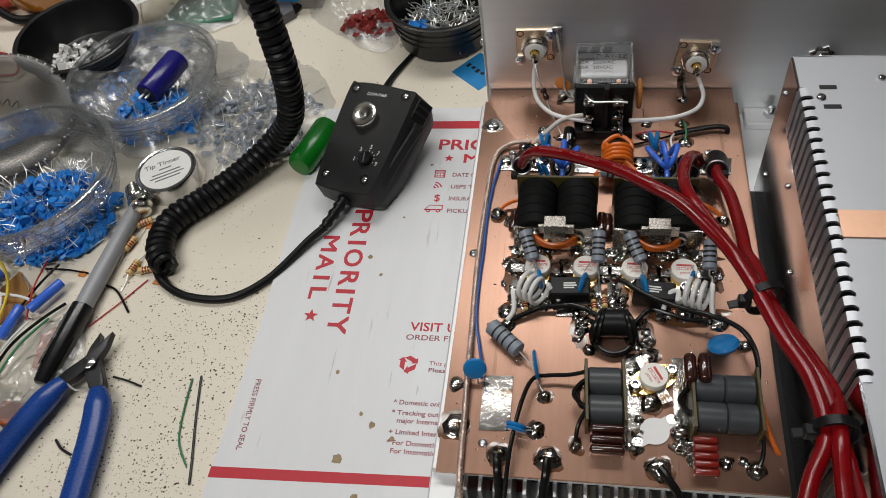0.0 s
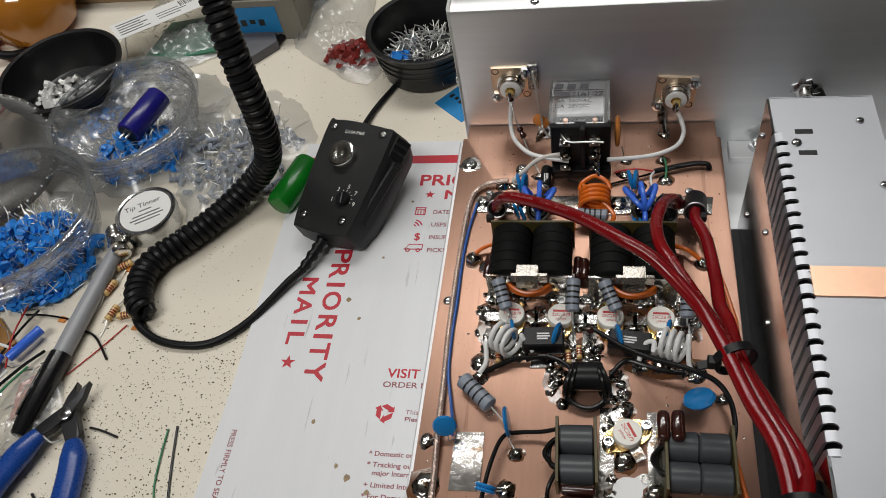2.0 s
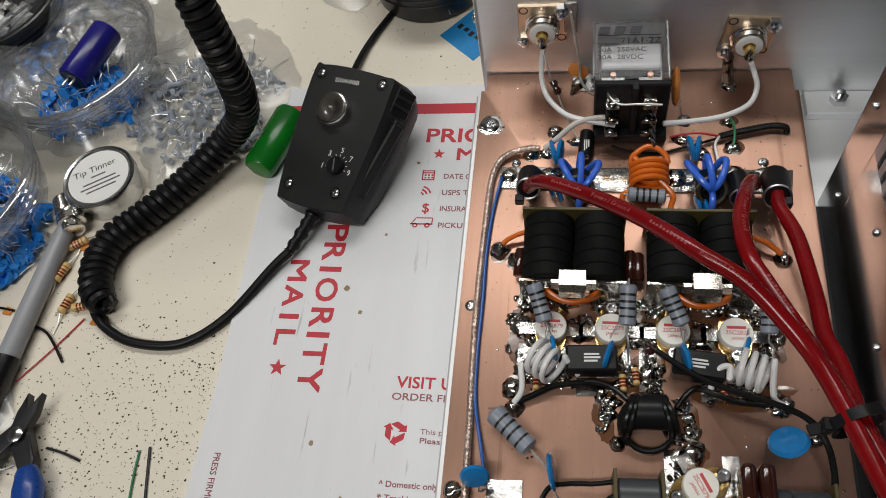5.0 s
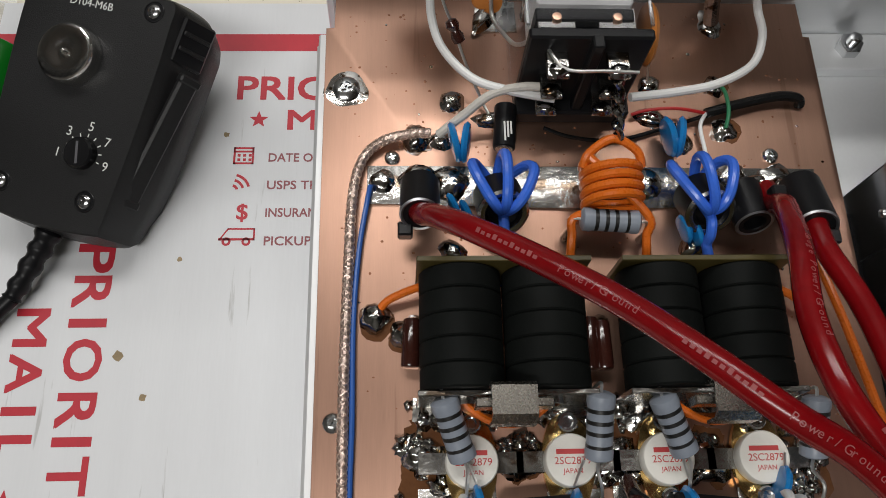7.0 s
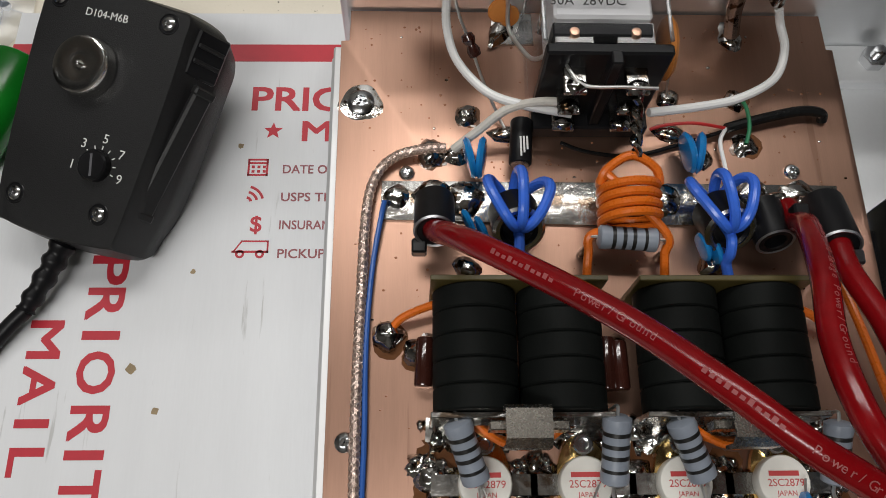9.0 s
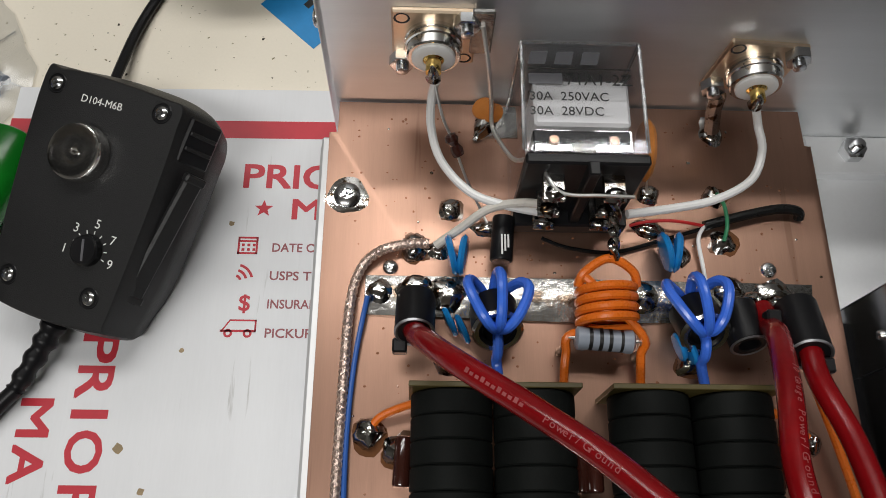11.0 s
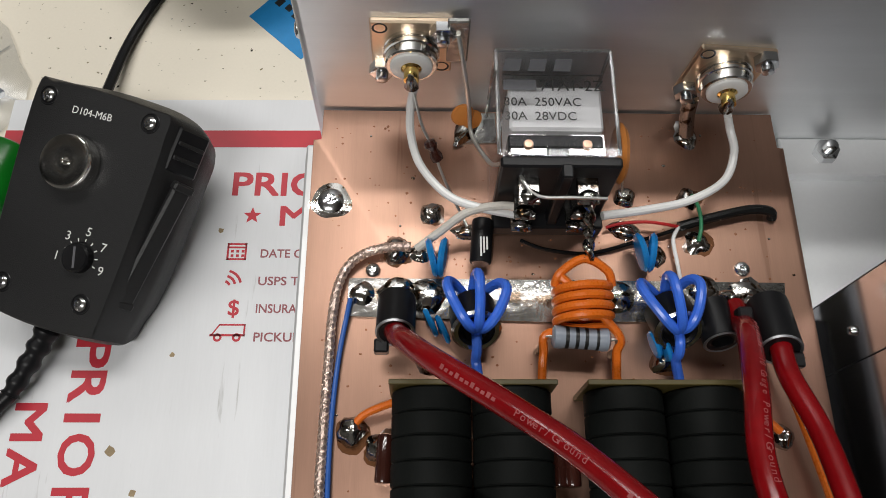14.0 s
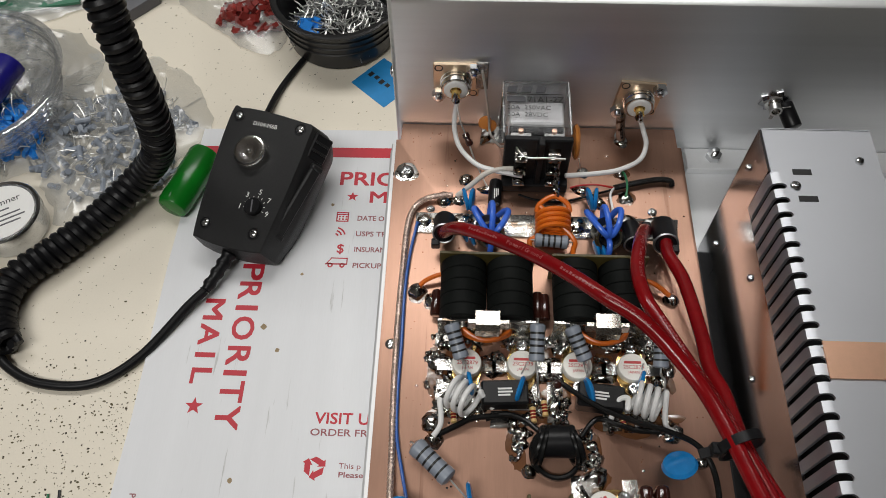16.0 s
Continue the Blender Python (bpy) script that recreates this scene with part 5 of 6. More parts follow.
solo("tuning_stub", rod(B(), (78, -145, 50), (78.3, -152, 58), 1.9, seg=12, round_=0.8), "mica_brown", "small dark dipped capacitor at the board centre", "capacitor")
for x, y in ((34, -164), (68, -163), (106, -164), (124, -160), (73, -160)):
    resistor((x, y + 4, 50), (x + 0.6, y - 3, 50), 1.3, "small tan banded resistor between the islands", [], "resistor_tan", "mica_red", "small tan resistors", (0.3, 0.5, 0.7))


# driver transformers
def driver(x, y, turn, label, length, plate):
    e = thing("driver_transformer", label, "transformer", "grey ferrite driver transformers")
    m = place(x, y, 0, 0, 0, turn)
    n = 2 if length > 20 else 1
    for yy in (-6.9, 6.9):
        for k in range(n):
            a = -length / 2 + k * length / n
            mm = m @ axis_matrix((a + 0.1, yy, 55.5), (a + length / n - 0.1, yy, 55.5))
            h = length / n - 0.2
            part("ferrite_sleeve", lathe(B(), [(2.2, 0), (5.8, 0), (6.5, 0.7), (6.5, h - 0.7), (5.8, h), (2.2, h)], mm, 26, True), "ferrite_grey", e)
    for s in (-1, 1):
        part("end_plate", box(B(), s * (length / 2 + 0.8) - 0.7, -15, 47.1, s * (length / 2 + 0.8) + 0.7, 15, 62.5, 0.15, m), "fibreglass", e, "green-brown circuit board end plate")
    for k in range(3):
        part("winding", wire(B(), [m @ V(-length / 2, -6.9, 55.5 + k), m @ V(-length / 2 - 3.4, -5, 55 + k), m @ V(-length / 2 - 4.4 - k, 0, 54.5 + k), m @ V(-length / 2 - 3.4, 5, 55 + k), m @ V(-length / 2, 6.9, 55.5 + k)], 1.0, 8), "black_wire", e)
    return e


driver(73.5, -214, 2, "upright pair of grey ferrite sleeves between circuit board plates", 15, True)
driver(125, -214.5, 0, "pair of grey ferrite sleeves near the board edge", 26, True)
for k in range(3):
    mica_cap(67, -232.5 - k * 4.2, 51, 82, -229 - k * 4.2, 59 - k * 1.5, "mica_brown", "glossy dark brown mica capacitor", "dark mica capacitors")
mica_cap(107.5, -208.5, 50, 113, -194.5, 65, "mica_brown", "upright dark red mica capacitor", "dark mica capacitors")
mica_cap(113.6, -208.5, 50, 119.2, -194.5, 66, "mica_brown", "upright dark red mica capacitor", "dark mica capacitors")
for k in range(5):
    mica_cap(110.5, -233.5 - k * 3.3, 50.5, 121, -230.5 - k * 3.3, 56.5 - k * 0.8, "mica_red", "glossy red mica capacitor in a stack", "red mica capacitors")


# runs of hand-laid solder along the transistor row, in front of the ferrites and round the driver
RUNS = [(24, -131, 46, -125), (58, -132, 80, -126), (80, -131, 100, -125), (104, -131, 130, -125), (47, -145, 56, -134), (71, -147, 81, -134), (96, -146, 105, -134), (120, -148, 130, -132), (22, -150, 33, -133),
        (27, -163, 47, -148), (60, -166, 84, -150), (100, -168, 128, -158), (84, -198, 90, -188), (103, -236, 112, -222), (84, -236, 90, -220), (58, -182, 66, -166), (88, -184, 96, -168)]
lumps = B()
for i, (x0, y0, x1, y1) in enumerate(RUNS):
    rnd = random.Random(700 + i)
    for k in range(int(4 + (x1 - x0) * (y1 - y0) / 16)):
        dome(lumps, rnd.uniform(x0, x1), rnd.uniform(y0, y1), 46.95, rnd.uniform(1.2, 3.4), rnd.uniform(0.9, 2.6), rnd.uniform(0.9, 2.6), i * 40 + k, 12, 5, rnd.uniform(0, 3), 0.3)
    part("flux_stain", dome(B(), (x0 + x1) / 2, (y0 + y1) / 2, 46.96, (x1 - x0) * 0.62, (y1 - y0) * 0.62, 0.16, i + 900, 26, 2, 0, 0.35), "flux", pcb, "dark dried flux")
part("solder_spread", lumps, "solder", pcb, "lumpy runs of hand-laid solder")["kind"] = "stuff"
rnd = random.Random(77)
bm = B()
for i in range(420):
    x, y = (rnd.uniform(6, 146), rnd.uniform(-92, -6)) if i % 3 else (rnd.uniform(6, 146), rnd.uniform(-246, -92))
    r = rnd.uniform(0.15, 0.48)
    dome(bm, x, y, 46.95, r, r * rnd.uniform(0.7, 1.2), r * 0.6, i, 7, 2)
part("flux_droplets", bm, "flux_drop", pcb, "spattered clear flux droplets")["kind"] = "stuff"


# ---- microphone ----
mic = thing("hand_microphone", "black plastic hand microphone with a chrome button and gain dial", "microphone")
O, UU, VV = V(-88, 7, 42), V(36, -13, 4.5), V(-13, -58, -19.5)
NN = UU.cross(VV).normalized() * -1
NN = NN if NN.z > 0 else -NN


def on_mic(u, v, h=0.0):
    return O + UU * u + VV * v + NN * h


outline = [(-0.14, -0.03), (0.0, -0.08), (0.3, -0.095), (0.65, -0.09), (1.0, -0.075), (1.17, -0.06), (1.165, 0.06), (1.14, 0.25), (1.09, 0.51), (1.02, 0.82), (0.95, 1.09), (0.90, 1.13), (0.4, 1.16), (-0.06, 1.14), (-0.15, 1.08), (-0.18, 0.59)]
side = [(-0.15, -0.05), (0.0, -0.12), (0.3, -0.14), (0.65, -0.14), (1.02, -0.12), (1.27, -0.06), (1.34, 0.04), (1.32, 0.16), (1.25, 0.46), (1.16, 0.80), (1.03, 1.08), (0.95, 1.16), (0.42, 1.20), (-0.06, 1.18), (-0.17, 1.10), (-0.21, 0.59)]


def smooth_loop(pts, n=5):
    out = []
    k = len(pts)
    for i in range(k):
        a, b, c, d = (Vector(pts[(i + j) % k]) for j in (-1, 0, 1, 2))
        for s in range(n):
            t = s / n
            out.append(0.5 * ((2 * b) + (c - a) * t + (2 * a - 5 * b + 4 * c - d) * t * t + (3 * b - a - 3 * c + d) * t ** 3))
    return out


bm = B()
fo, so = smooth_loop(outline), smooth_loop(side)
cen = sum((on_mic(*p) for p in fo), V(0, 0, 0)) / len(fo)
loops = []
for k, (h, mixv, shrink) in enumerate(((0.0, 0.0, 0.985), (-0.4, 0.0, 0.998), (-1.2, 0.06, 1.0), (-13, 0.95, 1.0), (-15, 1.0, 1.0), (-20, 1.0, 0.97), (-27, 0.9, 0.92))):
    lp = []
    for a, b in zip(fo, so):
        p = on_mic(*(a.lerp(b, mixv)), h)
        p = cen + (p - cen - NN * h) * shrink + NN * h
        p.z = max(p.z, 3.0)
        lp.append(bm.verts.new(p))
    loops.append(lp)
bm.faces.new(loops[0])
bm.faces.new(loops[-1][::-1])
for a, b in zip(loops, loops[1:]):
    for i in range(len(a)):
        j = (i + 1) % len(a)
        bm.faces.new((a[i], b[i], b[j], a[j]))
bmesh.ops.recalc_face_normals(bm, faces=bm.faces)
part("body", bm, "mic_plastic", mic)
FACE = Matrix((UU.normalized(), NN.cross(UU.normalized()), NN)).transposed().to_4x4()


def mic_frame(u, v, h=0.0, turn=0.0):
    return Matrix.Translation(on_mic(u, v, h)) @ FACE @ place(0, 0, 0, 0, 0, turn)


for u, v in ((0.0, 0.0), (1.0, 0.0), (0.0, 1.0), (0.77, 0.98)):
    part("screw_recess", lathe(B(), [(0, 0.05), (2.9, 0.05), (3.1, 0.25), (3.4, 0.05)], mic_frame(u, v), 18), "bead_black", mic)
    screw(mic, 0, 0, 0, 2.2, mic_frame(u, v, 0.1), h=0.9)
part("chrome_button", lathe(B(), [(9.0, 0), (9.4, 0.3), (9.4, 4.2), (8.8, 5.2), (7.6, 5.5), (3.6, 4.6), (1.2, 4.7), (0.6, 6.4), (0, 6.6)], mic_frame(0.40, 0.31), 40), "nickel", mic, "turned chrome button with a pointed centre")
part("gain_dial", lathe(B(), [(4.9, 0), (4.8, 2.4), (4.2, 3.0), (0, 2.8)], mic_frame(0.66, 0.76), 26), "bead_black", mic, "black slotted gain dial")
part("dial_slot", box(B(), -0.4, -3.4, 2.6, 0.4, 3.4, 3.05, 0, mic_frame(0.66, 0.76, 0, 14)), "print_grey", mic)
for k in range(9):
    a = math.radians(190 - k * 25.5)
    c = mic_frame(0.66, 0.76) @ place(5.9 * math.cos(a), 5.9 * math.sin(a), 0.06, 0, 0, math.degrees(a))
    part("dial_tick", box(B(), -0.55, -0.16, 0, 0.55, 0.16, 0.08, 0, c), "print_white", mic)
    if k % 2 == 0:
        words("dial_number", str(k + 1), 4.1, mic_frame(0.66, 0.76) @ place(8.6 * math.cos(a) - 0.9, 8.6 * math.sin(a) - 1.2, 0.08), "print_white", mic, 0.03)
words("model_mark", "D104-M6B", 3.4, mic_frame(0.25, 0.055, 0.08, 2), "print_white", mic, 0.03)
SLOPE = 58  # the fall of the side below the face


def mic_side(u, v, h, turn):
    return Matrix.Translation(on_mic(u, v, h)) @ FACE @ place(0, 0, 0, 0, SLOPE, turn)


switch = part("talk_switch", box(B(), -5.6, -7.4, -2, 5.6, 7.4, 0.9, 0.7, mic_side(1.27, 0.09, -7.6, -5)), "bead_black", mic, "black push-to-talk switch")
for k in (-2.4, 2.4):
    part("groove_rib", box(B(), -4.6, k - 0.7, 0.8, 4.6, k + 0.7, 1.7, 0.3, mic_side(1.27, 0.09, -7.6, -5)), "mic_plastic", switch)
part("talk_bar", box(B(), -3.2, -21, -2, 3.2, 21, 1.0, 0.8, mic_side(1.17, 0.60, -7.0, -11)), "mic_plastic", mic, "long raised squeeze bar")
for y in (-1, 1):
    part("bar_end", box(B(), -3.6, y * 21 - 1.4, -2, 3.6, y * 21 + 1.4, 1.5, 0.6, mic_side(1.17, 0.60, -7.0, -11)), "mic_plastic", mic)
base = on_mic(0.40, 1.13, -8)
rel = spline([base, base + V(-5, -10, -3), base + V(-12, -23, -6)], 10)
part("strain_relief", sweep(B(), rel, 3.2, 14, radii=[3.9 - 0.06 * i + (0.55 if i % 4 < 2 else -0.25) for i in range(len(rel))]), "rubber", mic, "ribbed black rubber strain relief")

LAY = Matrix(((0.965, 0, 0, 0), (0, 0.98, 0, -2.2), (0, 0, 0.95, 0), (0, 0, 0, 1)))
relief_end = LAY.inverted() @ rel[-1]
cord = thing("coiled_cord", "black coiled microphone cord rising off the bench", "cord")
part("straight_run", wire(B(), [relief_end, relief_end + V(-8, -9, -1.5), (-131, -121, 3.2), (-153, -136.5, 2.7), (-180, -137, 2.7), (-199, -129, 3.2), (-208, -119, 5), (-206, -111, 8), (-199, -113, 10), (-194, -118, 9)], 2.6, 12, 10), "rubber", cord)
axis_pts = spline([(-199, -121, 9.5), (-208, -108, 9.5), (-211, -92, 9.5), (-206, -78, 10), (-191, -63, 10), (-170, -40, 12), (-150, -18, 20), (-136, -14, 36), (-127, -19, 60), (-122, -23, 90), (-122, -22, 120), (-126, -12, 150), (-132, 10, 190), (-136, 40, 240), (-140, 80, 310)], 40)
length = [0.0]
for a, b in zip(axis_pts, axis_pts[1:]):
    length.append(length[-1] + (b - a).length)
pts, up, s, i = [], None, 0.0, 0
pitch, step = 5.0, 0.34
while s < length[-1] - 1:
    while length[i + 1] < s:
        i += 1
    t = (s - length[i]) / max(1e-6, length[i + 1] - length[i])
    p, d = axis_pts[i].lerp(axis_pts[i + 1], t), (axis_pts[i + 1] - axis_pts[i]).normalized()
    up = (up - d * up.dot(d)).normalized() if up is not None else d.orthogonal().normalized()
    w = d.cross(up)
    a = 2 * math.pi * s / pitch
    R = 6.7 * min(1.0, 0.45 + s / 12)
    pts.append(p + (up * math.cos(a) + w * math.sin(a)) * R)
    s += step
part("coil", sweep(B(), pts, 2.7, 7), "rubber", cord)
solo("cord_tail", wire(B(), [(-90, 26, 8), (-86, 55, 4), (-80, 75, 2.5), (-70, 97, 2.2), (-62, 120, 2.2)], 2.0, 10), "rubber", "thin black cable running under the black tub", "cable")

# ---- loose things on the bench ----
solo("plastic_tube", rod(B(), (-118, 8, 10.5), (-131.5, -33, 10), 10, 9.5, 28, 3.5), "green_cap", "translucent green plastic tube lying beside the microphone", "tube")

tin = thing("tip_tinner_tin", "round steel tin of soldering tip tinner with a white label", "tin")
m = place(-225, -42, 0)
part("body", lathe(B(), [(0, 0.2), (19.5, 0.2), (20.5, 1), (20.5, 10), (21.3, 10.4), (21.6, 11.2), (21.6, 16.6), (20.9, 17.4), (19.6, 17.0), (19.3, 16.6), (0, 16.6)], m, 44), "steel", tin)
paper = part("label", lathe(B(), [(0, 16.62), (18.2, 16.62), (18.2, 16.8), (0, 16.8)], m, 44), "label_paper", tin, "white paper label")
words("lettering", "Tip Tinner", 6.0, m @ place(0, 0, 0, 0, 0, 30) @ place(-14, 4.5, 16.85), "print_black", paper, 0.03)
for k, (w, y) in enumerate(((9, 1), (20, -3), (24, -6), (18, -9))):
    part("print_bar", box(B(), -w / 2, y - 0.5, 16.8, w / 2, y + 0.5, 16.88, 0, m @ place(0, 0, 0, 0, 0, 30)), "print_grey", paper)
e = thing("coaxial_plug", "nickel threaded coaxial plug lying on its side", "plug")
prof = [(4.4, 0.8), (7.0, 0)]
for k in range(7):
    prof += [(7.4, 0.6 + k * 1.5), (6.8, 1.3 + k * 1.5)]
prof += [(6.4, 12), (6.4, 14), (8.0, 14.2), (8.0, 19), (6.2, 19.6), (6.2, 24), (5.4, 24.4), (0, 24.4)]
part("shell", lathe(B(), prof, axis_matrix((-247, -53, 8.2), (-231, -79, 8)), 26), "nickel", e)
part("insulator", lathe(B(), [(0, 1.4), (4.4, 1.2)], axis_matrix((-247, -53, 8.2), (-231, -79, 8)), 20), "bead_black", e)
for k, (p, q) in enumerate((((-238, -82, 3), (-228, -76, 3)), ((-238, -103, 3.2), (-234, -92, 3.2)), ((-228, -122, 3), (-225, -111, 3)), ((-222, -119, 3), (-210, -116, 3)))):
    p, q = Vector(p), Vector(q)
    d = (q - p).normalized()
    resistor(p, q, 2.3, "small tan banded resistor lying on the bench", [[p, p - d * 6 + V(1, 0, -2), p - d * 13 + V(2, 1, -2.4)], [q, q + d * 6 + V(0, 1, -2), q + d * 12 + V(-2, 1, -2.4)]], "resistor_tan", "mica_red", "loose tan resistors", (0.3, 0.45, 0.6, 0.8))
for x, y in ((-229, -80), (-207, -125), (-262, -121), (-216, -114)):
    solo("copper_chip", prism(B(), [(x - 3, y - 2), (x + 2, y - 2.6), (x + 3.2, y + 1), (x - 1.4, y + 2.4)], 0.1, 1.2, 0.2), "disc_orange", "small orange scrap on the bench", "scrap", "small orange scraps")

pen = thing("marker_pen", "grey felt marker pen with a black cap", "marker")
ma = axis_matrix((-240.5, -68, 6.6), (-250, -204, 6.4))
part("barrel", lathe(B(), [(0, 0), (4.0, 0.2), (5.0, 3), (5.6, 12), (6.0, 60), (6.0, 92)], ma, 24), "pen_grey", pen)
part("cap", lathe(B(), [(6.0, 82), (7.0, 82.4), (7.2, 90), (7.0, 108), (6.0, 128), (5.0, 135.4), (4.0, 136.4), (0, 136.4)], ma, 24), "pen_black", pen, "glossy black cap")
part("clip", box(B(), -1.6, 6.4, 92, 1.6, 7.4, 126, 0.3, ma @ place(0, 0, 0, 0, 0, 35)), "pen_black", pen)
for k in range(7):
    part("print_bar", box(B(), -1.9 + (k % 2) * 0.7, 5.9, 48 + k * 3.6, 1.7 + (k % 3) * 0.4, 6.12, 49.3 + k * 3.6, 0, ma @ place(0, 0, 0, 0, 0, 190)), "print_black", pen)

pl = thing("wire_cutters", "flush wire cutters with blue dipped grips", "cutters")
bm = B()
prism(bm, [(-225, -169), (-221.6, -180), (-216, -190), (-209, -201), (-208, -209), (-214, -210), (-222, -199), (-228, -190), (-227, -179)], 3.5, 9.5, 0.8)
part("jaw", bm, "dark_steel", pl)
bm = B()
prism(bm, [(-216, -169), (-215.6, -180), (-219, -191), (-227, -201), (-236, -208), (-240, -204), (-234, -196), (-226, -187), (-219.5, -178)], 6.5, 11.5, 0.8)
part("jaw", bm, "dark_steel", pl)
part("pivot", lathe(B(), [(0, 11.2), (4.0, 11.2), (4.0, 12.2), (3.4, 12.6), (0, 12.7)], place(-222, -191, 0), 24), "steel", pl)
part("spring", wire(B(), [(-219, -205, 8), (-224, -208, 10), (-232, -204, 10)], 0.6, 6), "lead_wire", pl)
g1 = spline([(-234, -203, 9), (-241, -217, 9.5), (-249, -237, 9), (-257, -262, 8), (-263, -290, 7), (-265, -310, 6.5)], 8)
g2 = spline([(-212, -206, 7), (-207, -217, 7), (-203, -236, 7), (-200, -260, 7), (-197, -285, 7), (-196, -310, 6.6)], 8)
for g in (g1, g2):
    n = len(g)
    bm = sweep(B(), [p + V(0, 0, 0.8) for p in g], 5, 18, radii=[4.8 + 3.0 * min(1, i / 7) - 1.8 * max(0, (i - n * 0.7) / (n * 0.3)) for i in range(n)])
    for v in bm.verts:
        v.co.z = max(0.3, 8 + (v.co.z - 8) * 0.82)
    part("grip", bm, "blue_grip", pl, "blue dipped plastic grip")

SCRAP = [("wire_offcut", "twisted green wire offcut", 0.55, "green_wire", [(-160, -192, 0.8), (-159, -206, 1.2), (-156.5, -226, 0.8), (-152, -236, 1), (-146, -244, 0.7)]),
         ("wire_offcut", "straight bare wire offcut", 0.7, "dark_steel", [(-155, -190, 0.8), (-150, -215, 0.8), (-144, -240, 0.8), (-141, -254, 0.8)]),
         ("wire_offcut", "short dark wire offcut", 0.8, "dark_steel", [(-229, -235, 0.9), (-223, -240, 1), (-216, -243, 0.9)]),
         ("wire_offcut", "short dark wire offcut", 0.7, "dark_steel", [(-210, -194, 0.9), (-200, -196, 1), (-190, -199, 0.9)]),
         ("wire_offcut", "thin red wire offcut", 0.4, "red_thin", [(-241, -161, 0.8), (-226, -142, 1), (-214, -124, 0.8)]),
         ("wire_offcut", "thin black wire offcut", 0.7, "black_wire", [(-292, -119, 1), (-275, -119, 1.4), (-258, -121, 1)]),
         ("wire_offcut", "black wire offcut with a bare end", 0.8, "black_wire", [(-244, -129, 1), (-232, -134, 1.4), (-218, -149, 1)]),
         ("wire_offcut", "black wire offcut lying on the scraps", 0.8, "black_wire", [(-278, -118, 6), (-284, -135, 7), (-295, -160, 3)]),
         ("hookup_wire", "loop of white hook-up wire", 1.0, "white_ptfe", [(-379, -162, 3), (-394, -144, 3), (-381, -132, 4), (-344, -125, 5), (-310, -142, 7), (-301, -166, 7), (-305, -189, 5), (-327, -202, 4), (-352, -200, 3), (-379, -186, 2), (-400, -160, 2)]),
         ("hookup_wire", "length of white hook-up wire", 1.0, "white_ptfe", [(-400, -190, 2), (-369, -172, 4), (-329, -146, 6), (-300, -144, 7), (-283, -147, 6)]),
         ("hookup_wire", "length of yellow hook-up wire", 1.0, "yellow_wire", [(-390, -147, 2), (-368, -120, 4), (-340, -111, 6), (-317, -122, 8), (-302, -143, 9), (-298, -171, 7), (-293, -188, 5), (-281, -204, 2)]),
         ("hookup_wire", "length of grey wire over the tub rim", 0.9, "dark_steel", [(-345, -40, 42), (-352, -80, 26), (-348, -110, 12), (-340, -135, 4), (-336, -146, 2)]),
         ("hookup_wire", "length of blue wire", 0.9, "blue_wire", [(-356, -168, 2), (-340, -162, 4), (-318, -152, 6), (-305, -149, 5)]),
         ("hookup_wire", "thin red wire across the parts bowls", 0.5, "red_thin", [(-520, 40, 40), (-450, 45, 42), (-420, 10, 36), (-405, -30, 20), (-398, -60, 6), (-392, -90, 2)]),
         ("hookup_wire", "red wire kinked over the scraps", 0.6, "red_thin", [(-292, -98, 2), (-287, -120, 7), (-285, -140, 9), (-283, -160, 4)]),
         ("hookup_wire", "black stranded wires in a bundle", 1.0, "black_wire", [(-290, -230, 2), (-288, -205, 4), (-283, -180, 6), (-272, -160, 5), (-262, -146, 3)]),
         ("hookup_wire", "white stranded wire in a bundle", 0.8, "white_ptfe", [(-296, -225, 2), (-292, -203, 5), (-286, -178, 6), (-280, -162, 5)]),
         ("hookup_wire", "green wire in a bundle", 0.8, "green_wire", [(-284, -222, 2), (-282, -200, 5), (-277, -178, 6), (-268, -158, 4)]),
         ("hookup_wire", "orange wire in a bundle", 0.8, "orange_wire", [(-285, -232, 2), (-272, -226, 3), (-262, -229, 3), (-244, -222, 2)]),
         ("bench_cable", "thick black cable along the bench", 3.2, "rubber", [(-196, 134, 3.2), (-184, 152, 3.2), (-165, 190, 3.2), (-140, 240, 3.2), (-120, 320, 3.2)]),
         ("bench_cable", "black cable behind the rear panel", 2.6, "rubber", [(-25, 190, 2.6), (-2, 152, 2.6), (38, 138, 2.6), (94, 139, 2.6), (145, 155, 2.6), (190, 163, 2.6), (250, 190, 2.6)]),
         ("bench_cable", "black cable behind the rear panel", 2.6, "rubber", [(34, 130, 7), (45, 146, 7), (62, 164, 4), (90, 200, 2.6), (110, 240, 2.6)]),
         ("bench_cable", "black cable behind the rear panel", 2.6, "rubber", [(150, 118, 2.6), (157, 140, 5), (170, 158, 7), (190, 162, 5), (205, 152, 3), (217, 130, 2.6)]),
         ("twist_tie", "red wire frame on the bench", 1.3, "red_thin", [(-456, 92, 6), (-440, 96, 8), (-415, 90, 8), (-405, 72, 6), (-425, 70, 5), (-450, 72, 5), (-440, 90, 7)])]
for name, label, r, mat, pts in SCRAP:
    solo(name, wire(B(), pts, r, 8), mat, label, "wire")
for k, (p, q) in enumerate((((-334, -145, 5), (-316, -126, 6)), ((-281, -155, 8), (-268, -133, 8)), ((-293, -175, 6), (-289, -152, 7)))):
    solo("crimp_sleeve", rod(B(), p, q, 3.2, 3.4, 16, 0.7), "blue_wire", "blue crimp sleeve on a wire end", "sleeve", "blue crimp sleeves")
